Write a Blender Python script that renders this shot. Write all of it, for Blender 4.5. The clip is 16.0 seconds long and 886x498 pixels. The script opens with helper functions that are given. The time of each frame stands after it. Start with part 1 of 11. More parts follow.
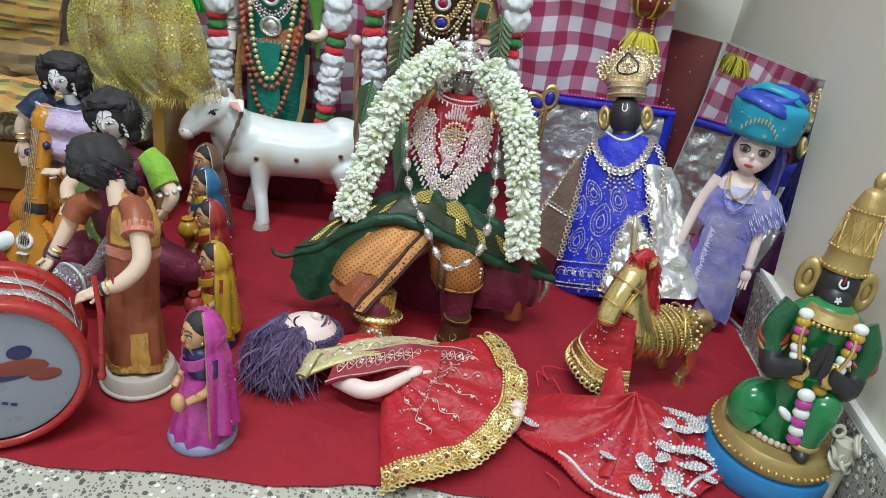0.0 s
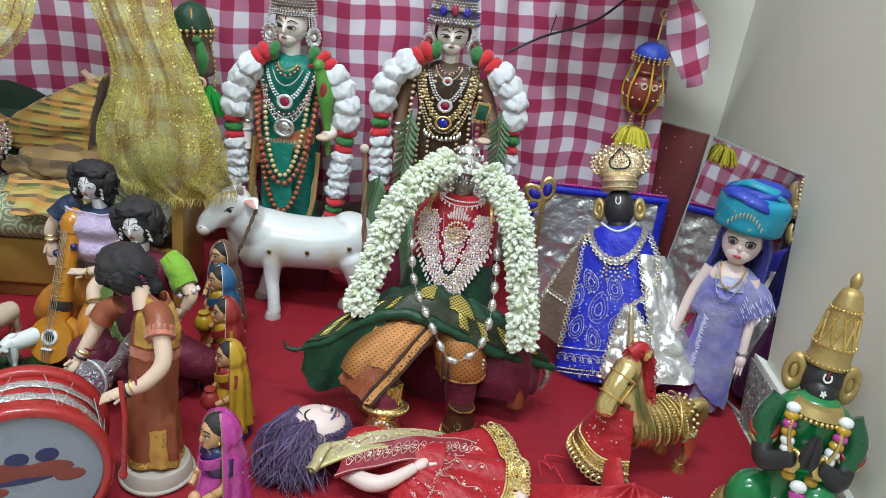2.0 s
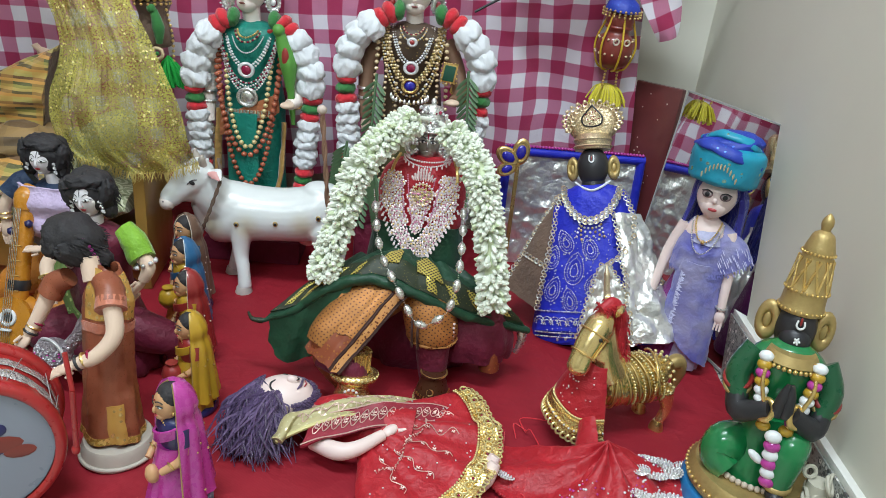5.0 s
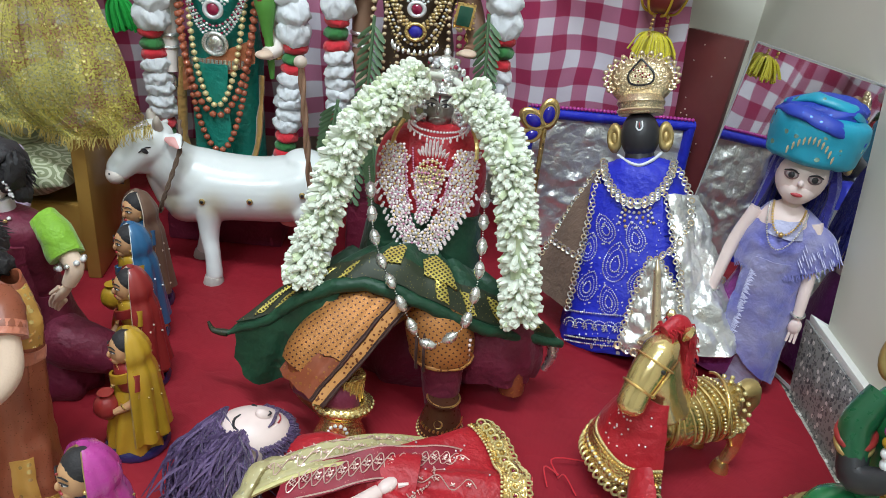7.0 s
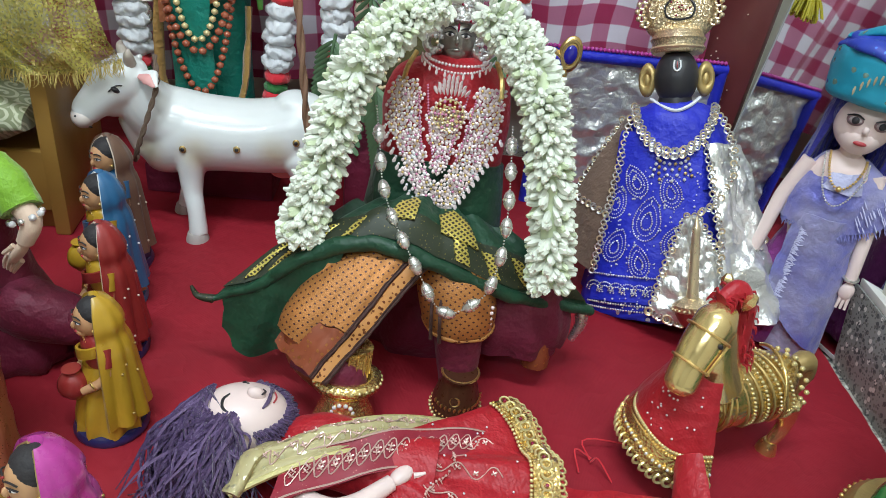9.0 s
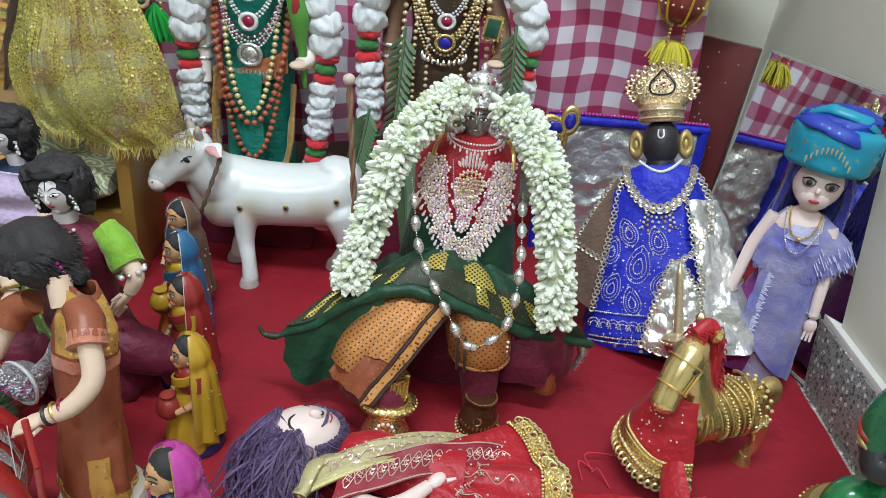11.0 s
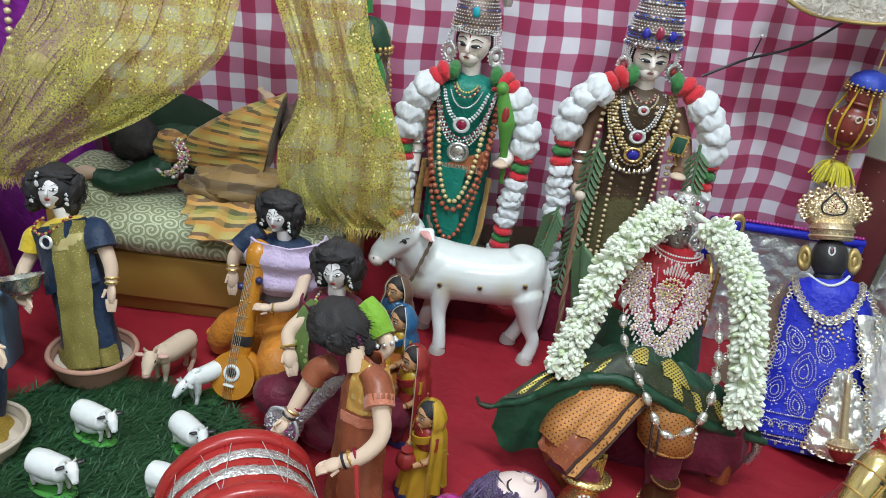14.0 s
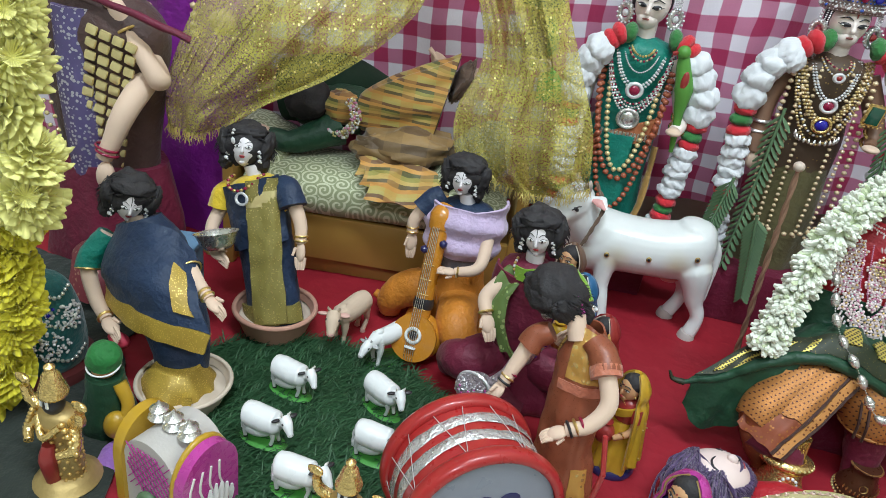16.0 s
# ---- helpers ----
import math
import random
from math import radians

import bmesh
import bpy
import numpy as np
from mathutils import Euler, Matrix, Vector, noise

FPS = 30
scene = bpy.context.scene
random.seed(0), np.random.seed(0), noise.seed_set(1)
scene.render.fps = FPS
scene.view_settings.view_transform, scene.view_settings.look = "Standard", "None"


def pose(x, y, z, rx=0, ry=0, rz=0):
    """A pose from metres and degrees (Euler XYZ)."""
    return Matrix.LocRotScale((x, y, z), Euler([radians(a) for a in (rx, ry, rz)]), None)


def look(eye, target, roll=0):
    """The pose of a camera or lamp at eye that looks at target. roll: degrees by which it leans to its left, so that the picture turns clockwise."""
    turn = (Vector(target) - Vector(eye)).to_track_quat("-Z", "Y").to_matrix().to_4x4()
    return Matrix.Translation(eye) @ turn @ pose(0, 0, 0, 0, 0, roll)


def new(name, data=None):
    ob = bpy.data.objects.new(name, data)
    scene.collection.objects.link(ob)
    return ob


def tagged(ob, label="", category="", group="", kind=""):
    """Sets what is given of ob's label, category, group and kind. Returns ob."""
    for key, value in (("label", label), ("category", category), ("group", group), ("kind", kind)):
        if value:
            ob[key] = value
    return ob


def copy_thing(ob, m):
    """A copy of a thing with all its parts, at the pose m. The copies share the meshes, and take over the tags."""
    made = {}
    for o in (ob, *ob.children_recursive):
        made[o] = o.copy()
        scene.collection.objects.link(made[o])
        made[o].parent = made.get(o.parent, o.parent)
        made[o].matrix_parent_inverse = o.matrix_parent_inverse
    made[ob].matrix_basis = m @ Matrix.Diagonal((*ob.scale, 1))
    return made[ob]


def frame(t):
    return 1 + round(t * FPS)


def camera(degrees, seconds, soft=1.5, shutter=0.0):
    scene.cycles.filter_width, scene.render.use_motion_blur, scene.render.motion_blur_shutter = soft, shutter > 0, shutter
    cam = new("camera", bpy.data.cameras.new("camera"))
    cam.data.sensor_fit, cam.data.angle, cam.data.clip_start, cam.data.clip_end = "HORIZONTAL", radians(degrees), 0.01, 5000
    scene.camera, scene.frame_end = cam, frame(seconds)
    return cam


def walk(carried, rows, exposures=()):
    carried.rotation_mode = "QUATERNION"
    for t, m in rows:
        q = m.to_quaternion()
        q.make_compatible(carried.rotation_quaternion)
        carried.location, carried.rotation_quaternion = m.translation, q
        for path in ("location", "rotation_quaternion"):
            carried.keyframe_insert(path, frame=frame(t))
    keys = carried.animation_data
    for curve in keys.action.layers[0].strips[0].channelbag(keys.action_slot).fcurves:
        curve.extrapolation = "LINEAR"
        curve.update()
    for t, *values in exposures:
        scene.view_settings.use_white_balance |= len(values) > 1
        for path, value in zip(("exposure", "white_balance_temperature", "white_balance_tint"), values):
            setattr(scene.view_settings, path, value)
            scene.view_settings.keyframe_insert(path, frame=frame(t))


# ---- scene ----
cam = camera(65.3, 16.0, soft=0.35)
PATH = [
    (0, (0.076, 0.109, 0.534), (0.041, 1.884, -0.387), 9.4),
    (0.5, (0.062, 0.094, 0.54), (-0.028, 1.873, -0.369), 9.4),
    (1, (0.063, 0.082, 0.552), (-0.027, 1.876, -0.329), 9.5),
    (1.5, (0.07, 0.081, 0.569), (-0.004, 1.906, -0.245), 8.8),
    (2, (0.074, 0.082, 0.589), (-0.009, 1.932, -0.166), 8.2),
    (2.5, (0.082, 0.084, 0.6), (0.007, 1.946, -0.126), 8.1),
    (3, (0.087, 0.082, 0.605), (0.004, 1.957, -0.086), 7.6),
    (3.5, (0.097, 0.077, 0.601), (0.006, 1.954, -0.084), 7.1),
    (4, (0.108, 0.081, 0.584), (0.012, 1.943, -0.139), 6.4),
    (4.5, (0.115, 0.087, 0.566), (0.039, 1.928, -0.213), 6.3),
    (4.7, (0.117, 0.089, 0.563), (0.049, 1.925, -0.227), 6.2),
    (6.8, (0.094, 0.277, 0.526), (0.029, 2.064, -0.369), 7.1),
    (7, (0.091, 0.298, 0.519), (0.039, 2.07, -0.407), 7.1),
    (7.5, (0.078, 0.341, 0.496), (0.042, 2.082, -0.487), 7.8),
    (8, (0.07, 0.374, 0.476), (0.06, 2.093, -0.547), 8.6),
    (8.2, (0.072, 0.386, 0.465), (0.071, 2.092, -0.58), 8.6),
    (10.3, (0.04, 0.318, 0.513), (0.023, 2.065, -0.46), 7.5),
    (10.5, (0.04, 0.304, 0.524), (0.019, 2.055, -0.442), 7.5),
    (11, (0.041, 0.269, 0.545), (0.012, 2.031, -0.4), 7.2),
    (11.5, (0.023, 0.242, 0.567), (-0.035, 2.019, -0.349), 6.9),
    (12, (0.002, 0.216, 0.593), (-0.096, 2.009, -0.288), 7.0),
    (12.5, (-0.019, 0.192, 0.606), (-0.152, 1.991, -0.257), 6.9),
    (13, (-0.049, 0.174, 0.614), (-0.244, 1.978, -0.227), 6.7),
    (13.5, (-0.084, 0.165, 0.621), (-0.321, 1.971, -0.204), 7.4),
    (14, (-0.122, 0.158, 0.618), (-0.38, 1.957, -0.217), 8.9),
    (14.5, (-0.151, 0.151, 0.615), (-0.443, 1.931, -0.25), 9.0),
    (15, (-0.194, 0.141, 0.607), (-0.541, 1.912, -0.255), 8.9),
    (15.5, (-0.242, 0.133, 0.598), (-0.592, 1.885, -0.301), 8.9),
    (16, (-0.29, 0.129, 0.583), (-0.674, 1.855, -0.351), 8.9),
]
walk(cam, [(t, look(eye, target, roll)) for t, eye, target, roll in PATH])

# ---- world, lights and exposure ----
world = bpy.data.worlds.new("world")
scene.world = world
world.use_nodes = True
world.node_tree.nodes["Background"].inputs[0].default_value = (0.95, 0.97, 1.0, 1)
world.node_tree.nodes["Background"].inputs[1].default_value = 0.56


def area_lamp(name, eye, target, sx, sy, watts, colour):
    d = bpy.data.lights.new(name, "AREA")
    d.shape, d.size, d.size_y, d.energy, d.color = "RECTANGLE", sx, sy, watts, colour
    ob = new(name, d)
    ob.matrix_world = look(eye, target)
    return ob


area_lamp("tube_light_lamp", (-0.15, 0.16, 2.36), (0.0, 0.85, 0.0), 1.25, 0.12, 40, (0.87, 1.0, 1.10))
area_lamp("tube_light_lamp_behind", (-0.6, -1.3, 2.3), (-0.2, 0.9, 0.2), 1.25, 0.12, 25, (0.87, 1.0, 1.10))
scene.view_settings.exposure = 0.0

# ---- materials ----
MATS = {}
SOFT = set()  # names of cloths whose surface is creased in the mesh


def nodes_of(name):
    m = bpy.data.materials.new(name)
    m.use_nodes = True
    n, l = m.node_tree.nodes, m.node_tree.links
    return m, n, l, n["Principled BSDF"]


def math_node(n, l, op, a, b=None):
    k = n.new("ShaderNodeMath")
    k.operation = op
    for i, v in enumerate((a, b)):
        if v is None:
            continue
        if isinstance(v, (int, float)):
            k.inputs[i].default_value = v
        else:
            l.new(v, k.inputs[i])
    return k.outputs[0]


def mix_node(n, l, f, a, b):
    k = n.new("ShaderNodeMix")
    k.data_type = "RGBA"
    for s, v in ((k.inputs[0], f), (k.inputs[6], a), (k.inputs[7], b)):
        if isinstance(v, (int, float)):
            s.default_value = v
        elif isinstance(v, tuple):
            s.default_value = (*v[:3], 1)
        else:
            l.new(v, s)
    return k.outputs[2]


def noise_node(n, l, scale, detail=3.0, vec=None):
    k = n.new("ShaderNodeTexNoise")
    k.inputs["Scale"].default_value, k.inputs["Detail"].default_value = scale, detail
    if vec is not None:
        l.new(vec, k.inputs["Vector"])
    return k.outputs["Fac"]


def bump_node(n, l, b, height, strength, dist):
    k = n.new("ShaderNodeBump")
    k.inputs["Strength"].default_value, k.inputs["Distance"].default_value = strength, dist
    l.new(height, k.inputs["Height"])
    l.new(k.outputs[0], b.inputs["Normal"])


def obj_coord(n):
    return n.new("ShaderNodeTexCoord").outputs["Object"]


def shade(c, k):
    return tuple(min(1.0, v * k) for v in c[:3])


def plain(name, col, rough=0.5, metal=0.0, vary=0.18, scale=60.0, bump=0.15, grain=350.0, coat=0.0, sheen=0.0, dist=0.001):
    """Paint, plastic, cloth, metal: a base colour with blotches at two scales and fine relief."""
    if name in MATS:
        return MATS[name]
    m, n, l, b = nodes_of(name)
    co = obj_coord(n)
    big, small = noise_node(n, l, scale * 0.35, 3, co), noise_node(n, l, scale * 2.2, 4, co)
    c1 = mix_node(n, l, big, shade(col, 1 - vary), shade(col, 1 + vary))
    c2 = mix_node(n, l, math_node(n, l, "MULTIPLY", small, vary), c1, shade(col, 0.55))
    l.new(c2, b.inputs["Base Color"])
    r = math_node(n, l, "ADD", math_node(n, l, "MULTIPLY", small, 0.2), rough - 0.1)
    l.new(r, b.inputs["Roughness"])
    b.inputs["Metallic"].default_value = metal
    b.inputs["Coat Weight"].default_value = coat
    b.inputs["Sheen Weight"].default_value = sheen
    if bump:
        bump_node(n, l, b, noise_node(n, l, grain, 3, co), bump, dist)
    MATS[name] = m
    return m


def cloth(name, col, rough=0.75, sheen=0.25, thread=900.0, fold=45.0, vary=0.2):
    """Woven cloth: thread relief and soft creases."""
    if name in MATS:
        return MATS[name]
    m, n, l, b = nodes_of(name)
    co = obj_coord(n)
    crease = noise_node(n, l, fold, 4, co)
    l.new(mix_node(n, l, crease, shade(col, 1 - vary), shade(col, 1 + vary)), b.inputs["Base Color"])
    b.inputs["Roughness"].default_value = rough
    b.inputs["Sheen Weight"].default_value = sheen
    w = n.new("ShaderNodeTexWave")
    w.inputs["Scale"].default_value = thread / 3
    w.inputs["Distortion"].default_value = 1.0
    l.new(co, w.inputs["Vector"])
    h = math_node(n, l, "ADD", math_node(n, l, "MULTIPLY", w.outputs["Fac"], 0.018), crease)
    ridge = math_node(n, l, "ABSOLUTE", math_node(n, l, "SUBTRACT", noise_node(n, l, fold * 1.7, 3, co), 0.5))
    h = math_node(n, l, "SUBTRACT", h, math_node(n, l, "MULTIPLY", ridge, 1.6))
    bump_node(n, l, b, h, 0.6, 0.004)
    SOFT.add(name)
    MATS[name] = m
    return m


def brocade(name, base, gold=(0.72, 0.48, 0.16), scale=110.0, cut=0.42, rough=0.55):
    """Silk with woven metal-thread motifs."""
    if name in MATS:
        return MATS[name]
    m, n, l, b = nodes_of(name)
    co = obj_coord(n)
    v = n.new("ShaderNodeTexVoronoi")
    v.inputs["Scale"].default_value = scale
    v.inputs["Randomness"].default_value = 0.75
    l.new(co, v.inputs["Vector"])
    w = n.new("ShaderNodeTexNoise")
    w.inputs["Scale"].default_value = scale * 1.7
    l.new(co, w.inputs["Vector"])
    d = math_node(n, l, "ADD", v.outputs["Distance"], math_node(n, l, "MULTIPLY", w.outputs["Fac"], 0.35))
    f = math_node(n, l, "LESS_THAN", d, cut + 0.17)
    big = noise_node(n, l, 30, 3, co)
    l.new(mix_node(n, l, f, mix_node(n, l, big, shade(base, 0.75), shade(base, 1.25)), gold), b.inputs["Base Color"])
    l.new(math_node(n, l, "MULTIPLY", f, 0.7), b.inputs["Metallic"])
    l.new(math_node(n, l, "SUBTRACT", rough, math_node(n, l, "MULTIPLY", f, 0.2)), b.inputs["Roughness"])
    bump_node(n, l, b, math_node(n, l, "ADD", f, math_node(n, l, "MULTIPLY", big, 5.0)), 0.35, 0.001)
    SOFT.add(name)
    MATS[name] = m
    return m


def foil(name, col, scale=90.0, rough=0.22, strength=0.8):
    """Crumpled metal foil or tinsel cloth."""
    if name in MATS:
        return MATS[name]
    m, n, l, b = nodes_of(name)
    co = obj_coord(n)
    big, fine = noise_node(n, l, scale * 0.45, 2, co), noise_node(n, l, scale * 1.6, 4, co)
    ridge = math_node(n, l, "ABSOLUTE", math_node(n, l, "SUBTRACT", big, 0.5))
    ridge2 = math_node(n, l, "ABSOLUTE", math_node(n, l, "SUBTRACT", fine, 0.5))
    l.new(mix_node(n, l, fine, shade(col, 0.72), shade(col, 1.25)), b.inputs["Base Color"])
    b.inputs["Metallic"].default_value = 0.7
    b.inputs["Roughness"].default_value = rough
    h = math_node(n, l, "ADD", math_node(n, l, "MULTIPLY", ridge, 3.0), math_node(n, l, "MULTIPLY", ridge2, 1.2))
    bump_node(n, l, b, h, strength, 0.008)
    MATS[name] = m
    SOFT.add(name)
    return m


def engraved(name, col, scale=160.0, rough=0.3, dark=0.5):
    """Gold or silver with chased ornament, darker in the hollows."""
    if name in MATS:
        return MATS[name]
    m, n, l, b = nodes_of(name)
    co = obj_coord(n)
    v = n.new("ShaderNodeTexVoronoi")
    v.inputs["Scale"].default_value = scale * 2.0
    l.new(co, v.inputs["Vector"])
    k = n.new("ShaderNodeMapRange")
    k.inputs[1].default_value, k.inputs[2].default_value, k.inputs[3].default_value, k.inputs[4].default_value = 0.35, 0.65, 1.0, 0.0
    l.new(v.outputs["Distance"], k.inputs[0])
    f = math_node(n, l, "MAXIMUM", k.outputs[0], noise_node(n, l, 60, 2, co))
    l.new(mix_node(n, l, f, shade(col, dark), shade(col, 1.08)), b.inputs["Base Color"])
    b.inputs["Metallic"].default_value = 0.9
    b.inputs["Roughness"].default_value = rough
    bump_node(n, l, b, math_node(n, l, "SUBTRACT", 1.0, v.outputs["Distance"]), 0.55, 0.0012)
    MATS[name] = m
    return m


def lattice(name, ground, line, pitch=0.004, metal=0.6):
    """Cloth with a woven diamond net of metal thread."""
    m, n, l, b = nodes_of(name)
    co = obj_coord(n)
    q = n.new("ShaderNodeSeparateXYZ")
    l.new(co, q.inputs[0])
    ds = []
    for op in ("ADD", "SUBTRACT"):
        v = math_node(n, l, op, q.outputs[0], math_node(n, l, "ADD", q.outputs[2], math_node(n, l, "MULTIPLY", q.outputs[1], 0.7)))
        f = math_node(n, l, "FRACT", math_node(n, l, "MULTIPLY", v, 1 / pitch))
        ds.append(math_node(n, l, "GREATER_THAN", math_node(n, l, "ABSOLUTE", math_node(n, l, "SUBTRACT", f, 0.5)), 0.29))
    f = math_node(n, l, "MAXIMUM", ds[0], ds[1])
    big = noise_node(n, l, 45, 4, co)
    l.new(mix_node(n, l, f, shade(ground, 0.9), mix_node(n, l, big, shade(line, 0.5), shade(line, 1.3))), b.inputs["Base Color"])
    l.new(math_node(n, l, "MULTIPLY", f, metal), b.inputs["Metallic"])
    b.inputs["Roughness"].default_value = 0.4
    bump_node(n, l, b, math_node(n, l, "ADD", f, math_node(n, l, "MULTIPLY", big, 3.0)), 0.4, 0.001)
    MATS[name] = m
    SOFT.add(name)
    return m


def gingham(name):
    m, n, l, b = nodes_of(name)
    co = obj_coord(n)
    s = n.new("ShaderNodeSeparateXYZ")
    l.new(co, s.inputs[0])
    bands = []
    for out in (s.outputs[0], s.outputs[2]):
        warp = math_node(n, l, "MULTIPLY", math_node(n, l, "SUBTRACT", noise_node(n, l, 7.0, 2, co), 0.5), 0.026)
        out = math_node(n, l, "ADD", out, warp)
        fr = math_node(n, l, "FRACT", math_node(n, l, "MULTIPLY", out, 1 / 0.0508))
        tri = math_node(n, l, "ABSOLUTE", math_node(n, l, "SUBTRACT", fr, 0.5))
        k = n.new("ShaderNodeMapRange")
        k.inputs[1].default_value, k.inputs[2].default_value = 0.235, 0.265
        l.new(tri, k.inputs[0])
        bands.append(k.outputs[0])
    both = math_node(n, l, "MULTIPLY", bands[0], bands[1])
    any_ = math_node(n, l, "MAXIMUM", bands[0], bands[1])
    c = mix_node(n, l, any_, (0.80, 0.77, 0.83), (0.52, 0.18, 0.29))
    c = mix_node(n, l, both, c, (0.36, 0.008, 0.07))
    n2 = noise_node(n, l, 14, 4, co)
    l.new(mix_node(n, l, math_node(n, l, "MULTIPLY", n2, 0.2), c, (0.3, 0.12, 0.2)), b.inputs["Base Color"])
    b.inputs["Roughness"].default_value = 0.8
    b.inputs["Sheen Weight"].default_value = 0.2
    bump_node(n, l, b, math_node(n, l, "ADD", n2, math_node(n, l, "MULTIPLY", noise_node(n, l, 900, 2, co), 0.1)), 0.5, 0.012)
    MATS[name] = m
    return m


def plaid(name, cols, p=0.03, ax=(0, 2)):
    """Irregular woven stripes along one way, softer cross bands."""
    m, n, l, b = nodes_of(name)
    co = obj_coord(n)
    s = n.new("ShaderNodeSeparateXYZ")
    l.new(co, s.inputs[0])
    r = n.new("ShaderNodeValToRGB")
    r.color_ramp.interpolation = "CONSTANT"
    e = r.color_ramp.elements
    e[0].position, e[0].color = 0, (*cols[0], 1)
    e[1].position, e[1].color = 1 / len(cols), (*cols[1], 1)
    for i, c in enumerate(cols[2:], 2):
        k = e.new(i / len(cols))
        k.color = (*c, 1)
    wob = math_node(n, l, "MULTIPLY", noise_node(n, l, 22, 3, co), 0.005)
    l.new(math_node(n, l, "FRACT", math_node(n, l, "MULTIPLY", math_node(n, l, "ADD", s.outputs[ax[1]], wob), 1 / p)), r.inputs[0])
    cross = math_node(n, l, "GREATER_THAN", math_node(n, l, "FRACT", math_node(n, l, "MULTIPLY", s.outputs[ax[0]], 1 / (p * 1.3))), 0.6)
    l.new(mix_node(n, l, math_node(n, l, "MULTIPLY", cross, 0.45), r.outputs[0], cols[1]), b.inputs["Base Color"])
    b.inputs["Roughness"].default_value = 0.6
    b.inputs["Sheen Weight"].default_value = 0.3
    bump_node(n, l, b, noise_node(n, l, 60, 3, co), 0.4, 0.004)
    MATS[name] = m
    return m


def dotted(name, ground, dot, pitch=0.0085, metal=0.35):
    """Silk with rows of small woven dots on the slant."""
    m, n, l, b = nodes_of(name)
    co = obj_coord(n)
    q = n.new("ShaderNodeSeparateXYZ")
    l.new(co, q.inputs[0])
    ds = []
    for op in ("ADD", "SUBTRACT"):
        v = math_node(n, l, op, q.outputs[0], math_node(n, l, "ADD", q.outputs[2], math_node(n, l, "MULTIPLY", q.outputs[1], 0.6)))
        f = math_node(n, l, "FRACT", math_node(n, l, "MULTIPLY", v, 1 / pitch))
        ds.append(math_node(n, l, "LESS_THAN", math_node(n, l, "ABSOLUTE", math_node(n, l, "SUBTRACT", f, 0.5)), 0.165))
    f = math_node(n, l, "MULTIPLY", ds[0], ds[1])
    big = noise_node(n, l, 35, 4, co)
    l.new(mix_node(n, l, f, mix_node(n, l, big, shade(ground, 0.65), shade(ground, 1.25)), dot), b.inputs["Base Color"])
    l.new(math_node(n, l, "SUBTRACT", metal, math_node(n, l, "MULTIPLY", f, metal)), b.inputs["Metallic"])
    b.inputs["Roughness"].default_value = 0.5
    bump_node(n, l, b, math_node(n, l, "ADD", noise_node(n, l, 700, 2, co), big), 0.4, 0.0015)
    MATS[name] = m
    return m


def terrazzo(name, base, rough=0.35):
    m, n, l, b = nodes_of(name)
    co = obj_coord(n)
    c = base
    for sc, cut, col in ((135, 0.3, (0.05, 0.055, 0.06)), (190, 0.26, (0.2, 0.19, 0.16)), (110, 0.24, (0.85, 0.83, 0.76)), (300, 0.3, (0.09, 0.09, 0.09))):
        v = n.new("ShaderNodeTexVoronoi")
        v.inputs["Scale"].default_value = sc
        l.new(co, v.inputs["Vector"])
        w = n.new("ShaderNodeSeparateColor")
        l.new(v.outputs["Color"], w.inputs[0])
        keep = math_node(n, l, "LESS_THAN", w.outputs[0], 0.42)
        near = math_node(n, l, "LESS_THAN", v.outputs["Distance"], cut + 0.06)
        c = mix_node(n, l, math_node(n, l, "MULTIPLY", keep, near), c, col)
    c = mix_node(n, l, math_node(n, l, "MULTIPLY", noise_node(n, l, 9, 4, co), 0.35), c, shade(base, 0.6))
    l.new(c, b.inputs["Base Color"])
    b.inputs["Roughness"].default_value = rough
    bump_node(n, l, b, noise_node(n, l, 120, 3, co), 0.05, 0.001)
    MATS[name] = m
    return m


def net(name, col, glint):
    """Sheer tissue with metal-thread glints."""
    m, n, l, b = nodes_of(name)
    co = obj_coord(n)
    v = n.new("ShaderNodeTexVoronoi")
    v.inputs["Scale"].default_value = 290
    l.new(co, v.inputs["Vector"])
    w = n.new("ShaderNodeSeparateColor")
    l.new(v.outputs["Color"], w.inputs[0])
    # glints are put into the colour: scattered cells turn paler, opaque and metallic
    g = math_node(n, l, "MULTIPLY", math_node(n, l, "GREATER_THAN", w.outputs[0], 0.93), math_node(n, l, "LESS_THAN", v.outputs["Distance"], 0.5))
    big = noise_node(n, l, 30, 4, co)
    l.new(mix_node(n, l, g, mix_node(n, l, big, shade(col, 0.7), shade(col, 1.2)), glint), b.inputs["Base Color"])
    l.new(math_node(n, l, "MULTIPLY", g, 0.8), b.inputs["Metallic"])
    b.inputs["Roughness"].default_value = 0.5
    a = math_node(n, l, "ADD", 0.20, math_node(n, l, "MULTIPLY", big, 0.55))
    th = math_node(n, l, "GREATER_THAN", noise_node(n, l, 420, 1, co), 0.50)
    a = math_node(n, l, "MULTIPLY", a, math_node(n, l, "ADD", 0.45, math_node(n, l, "MULTIPLY", th, 0.75)))
    l.new(math_node(n, l, "MINIMUM", math_node(n, l, "ADD", a, g), 1.0), b.inputs["Alpha"])
    bump_node(n, l, b, math_node(n, l, "ADD", big, v.outputs["Distance"]), 0.5, 0.002)
    MATS[name] = m
    return m


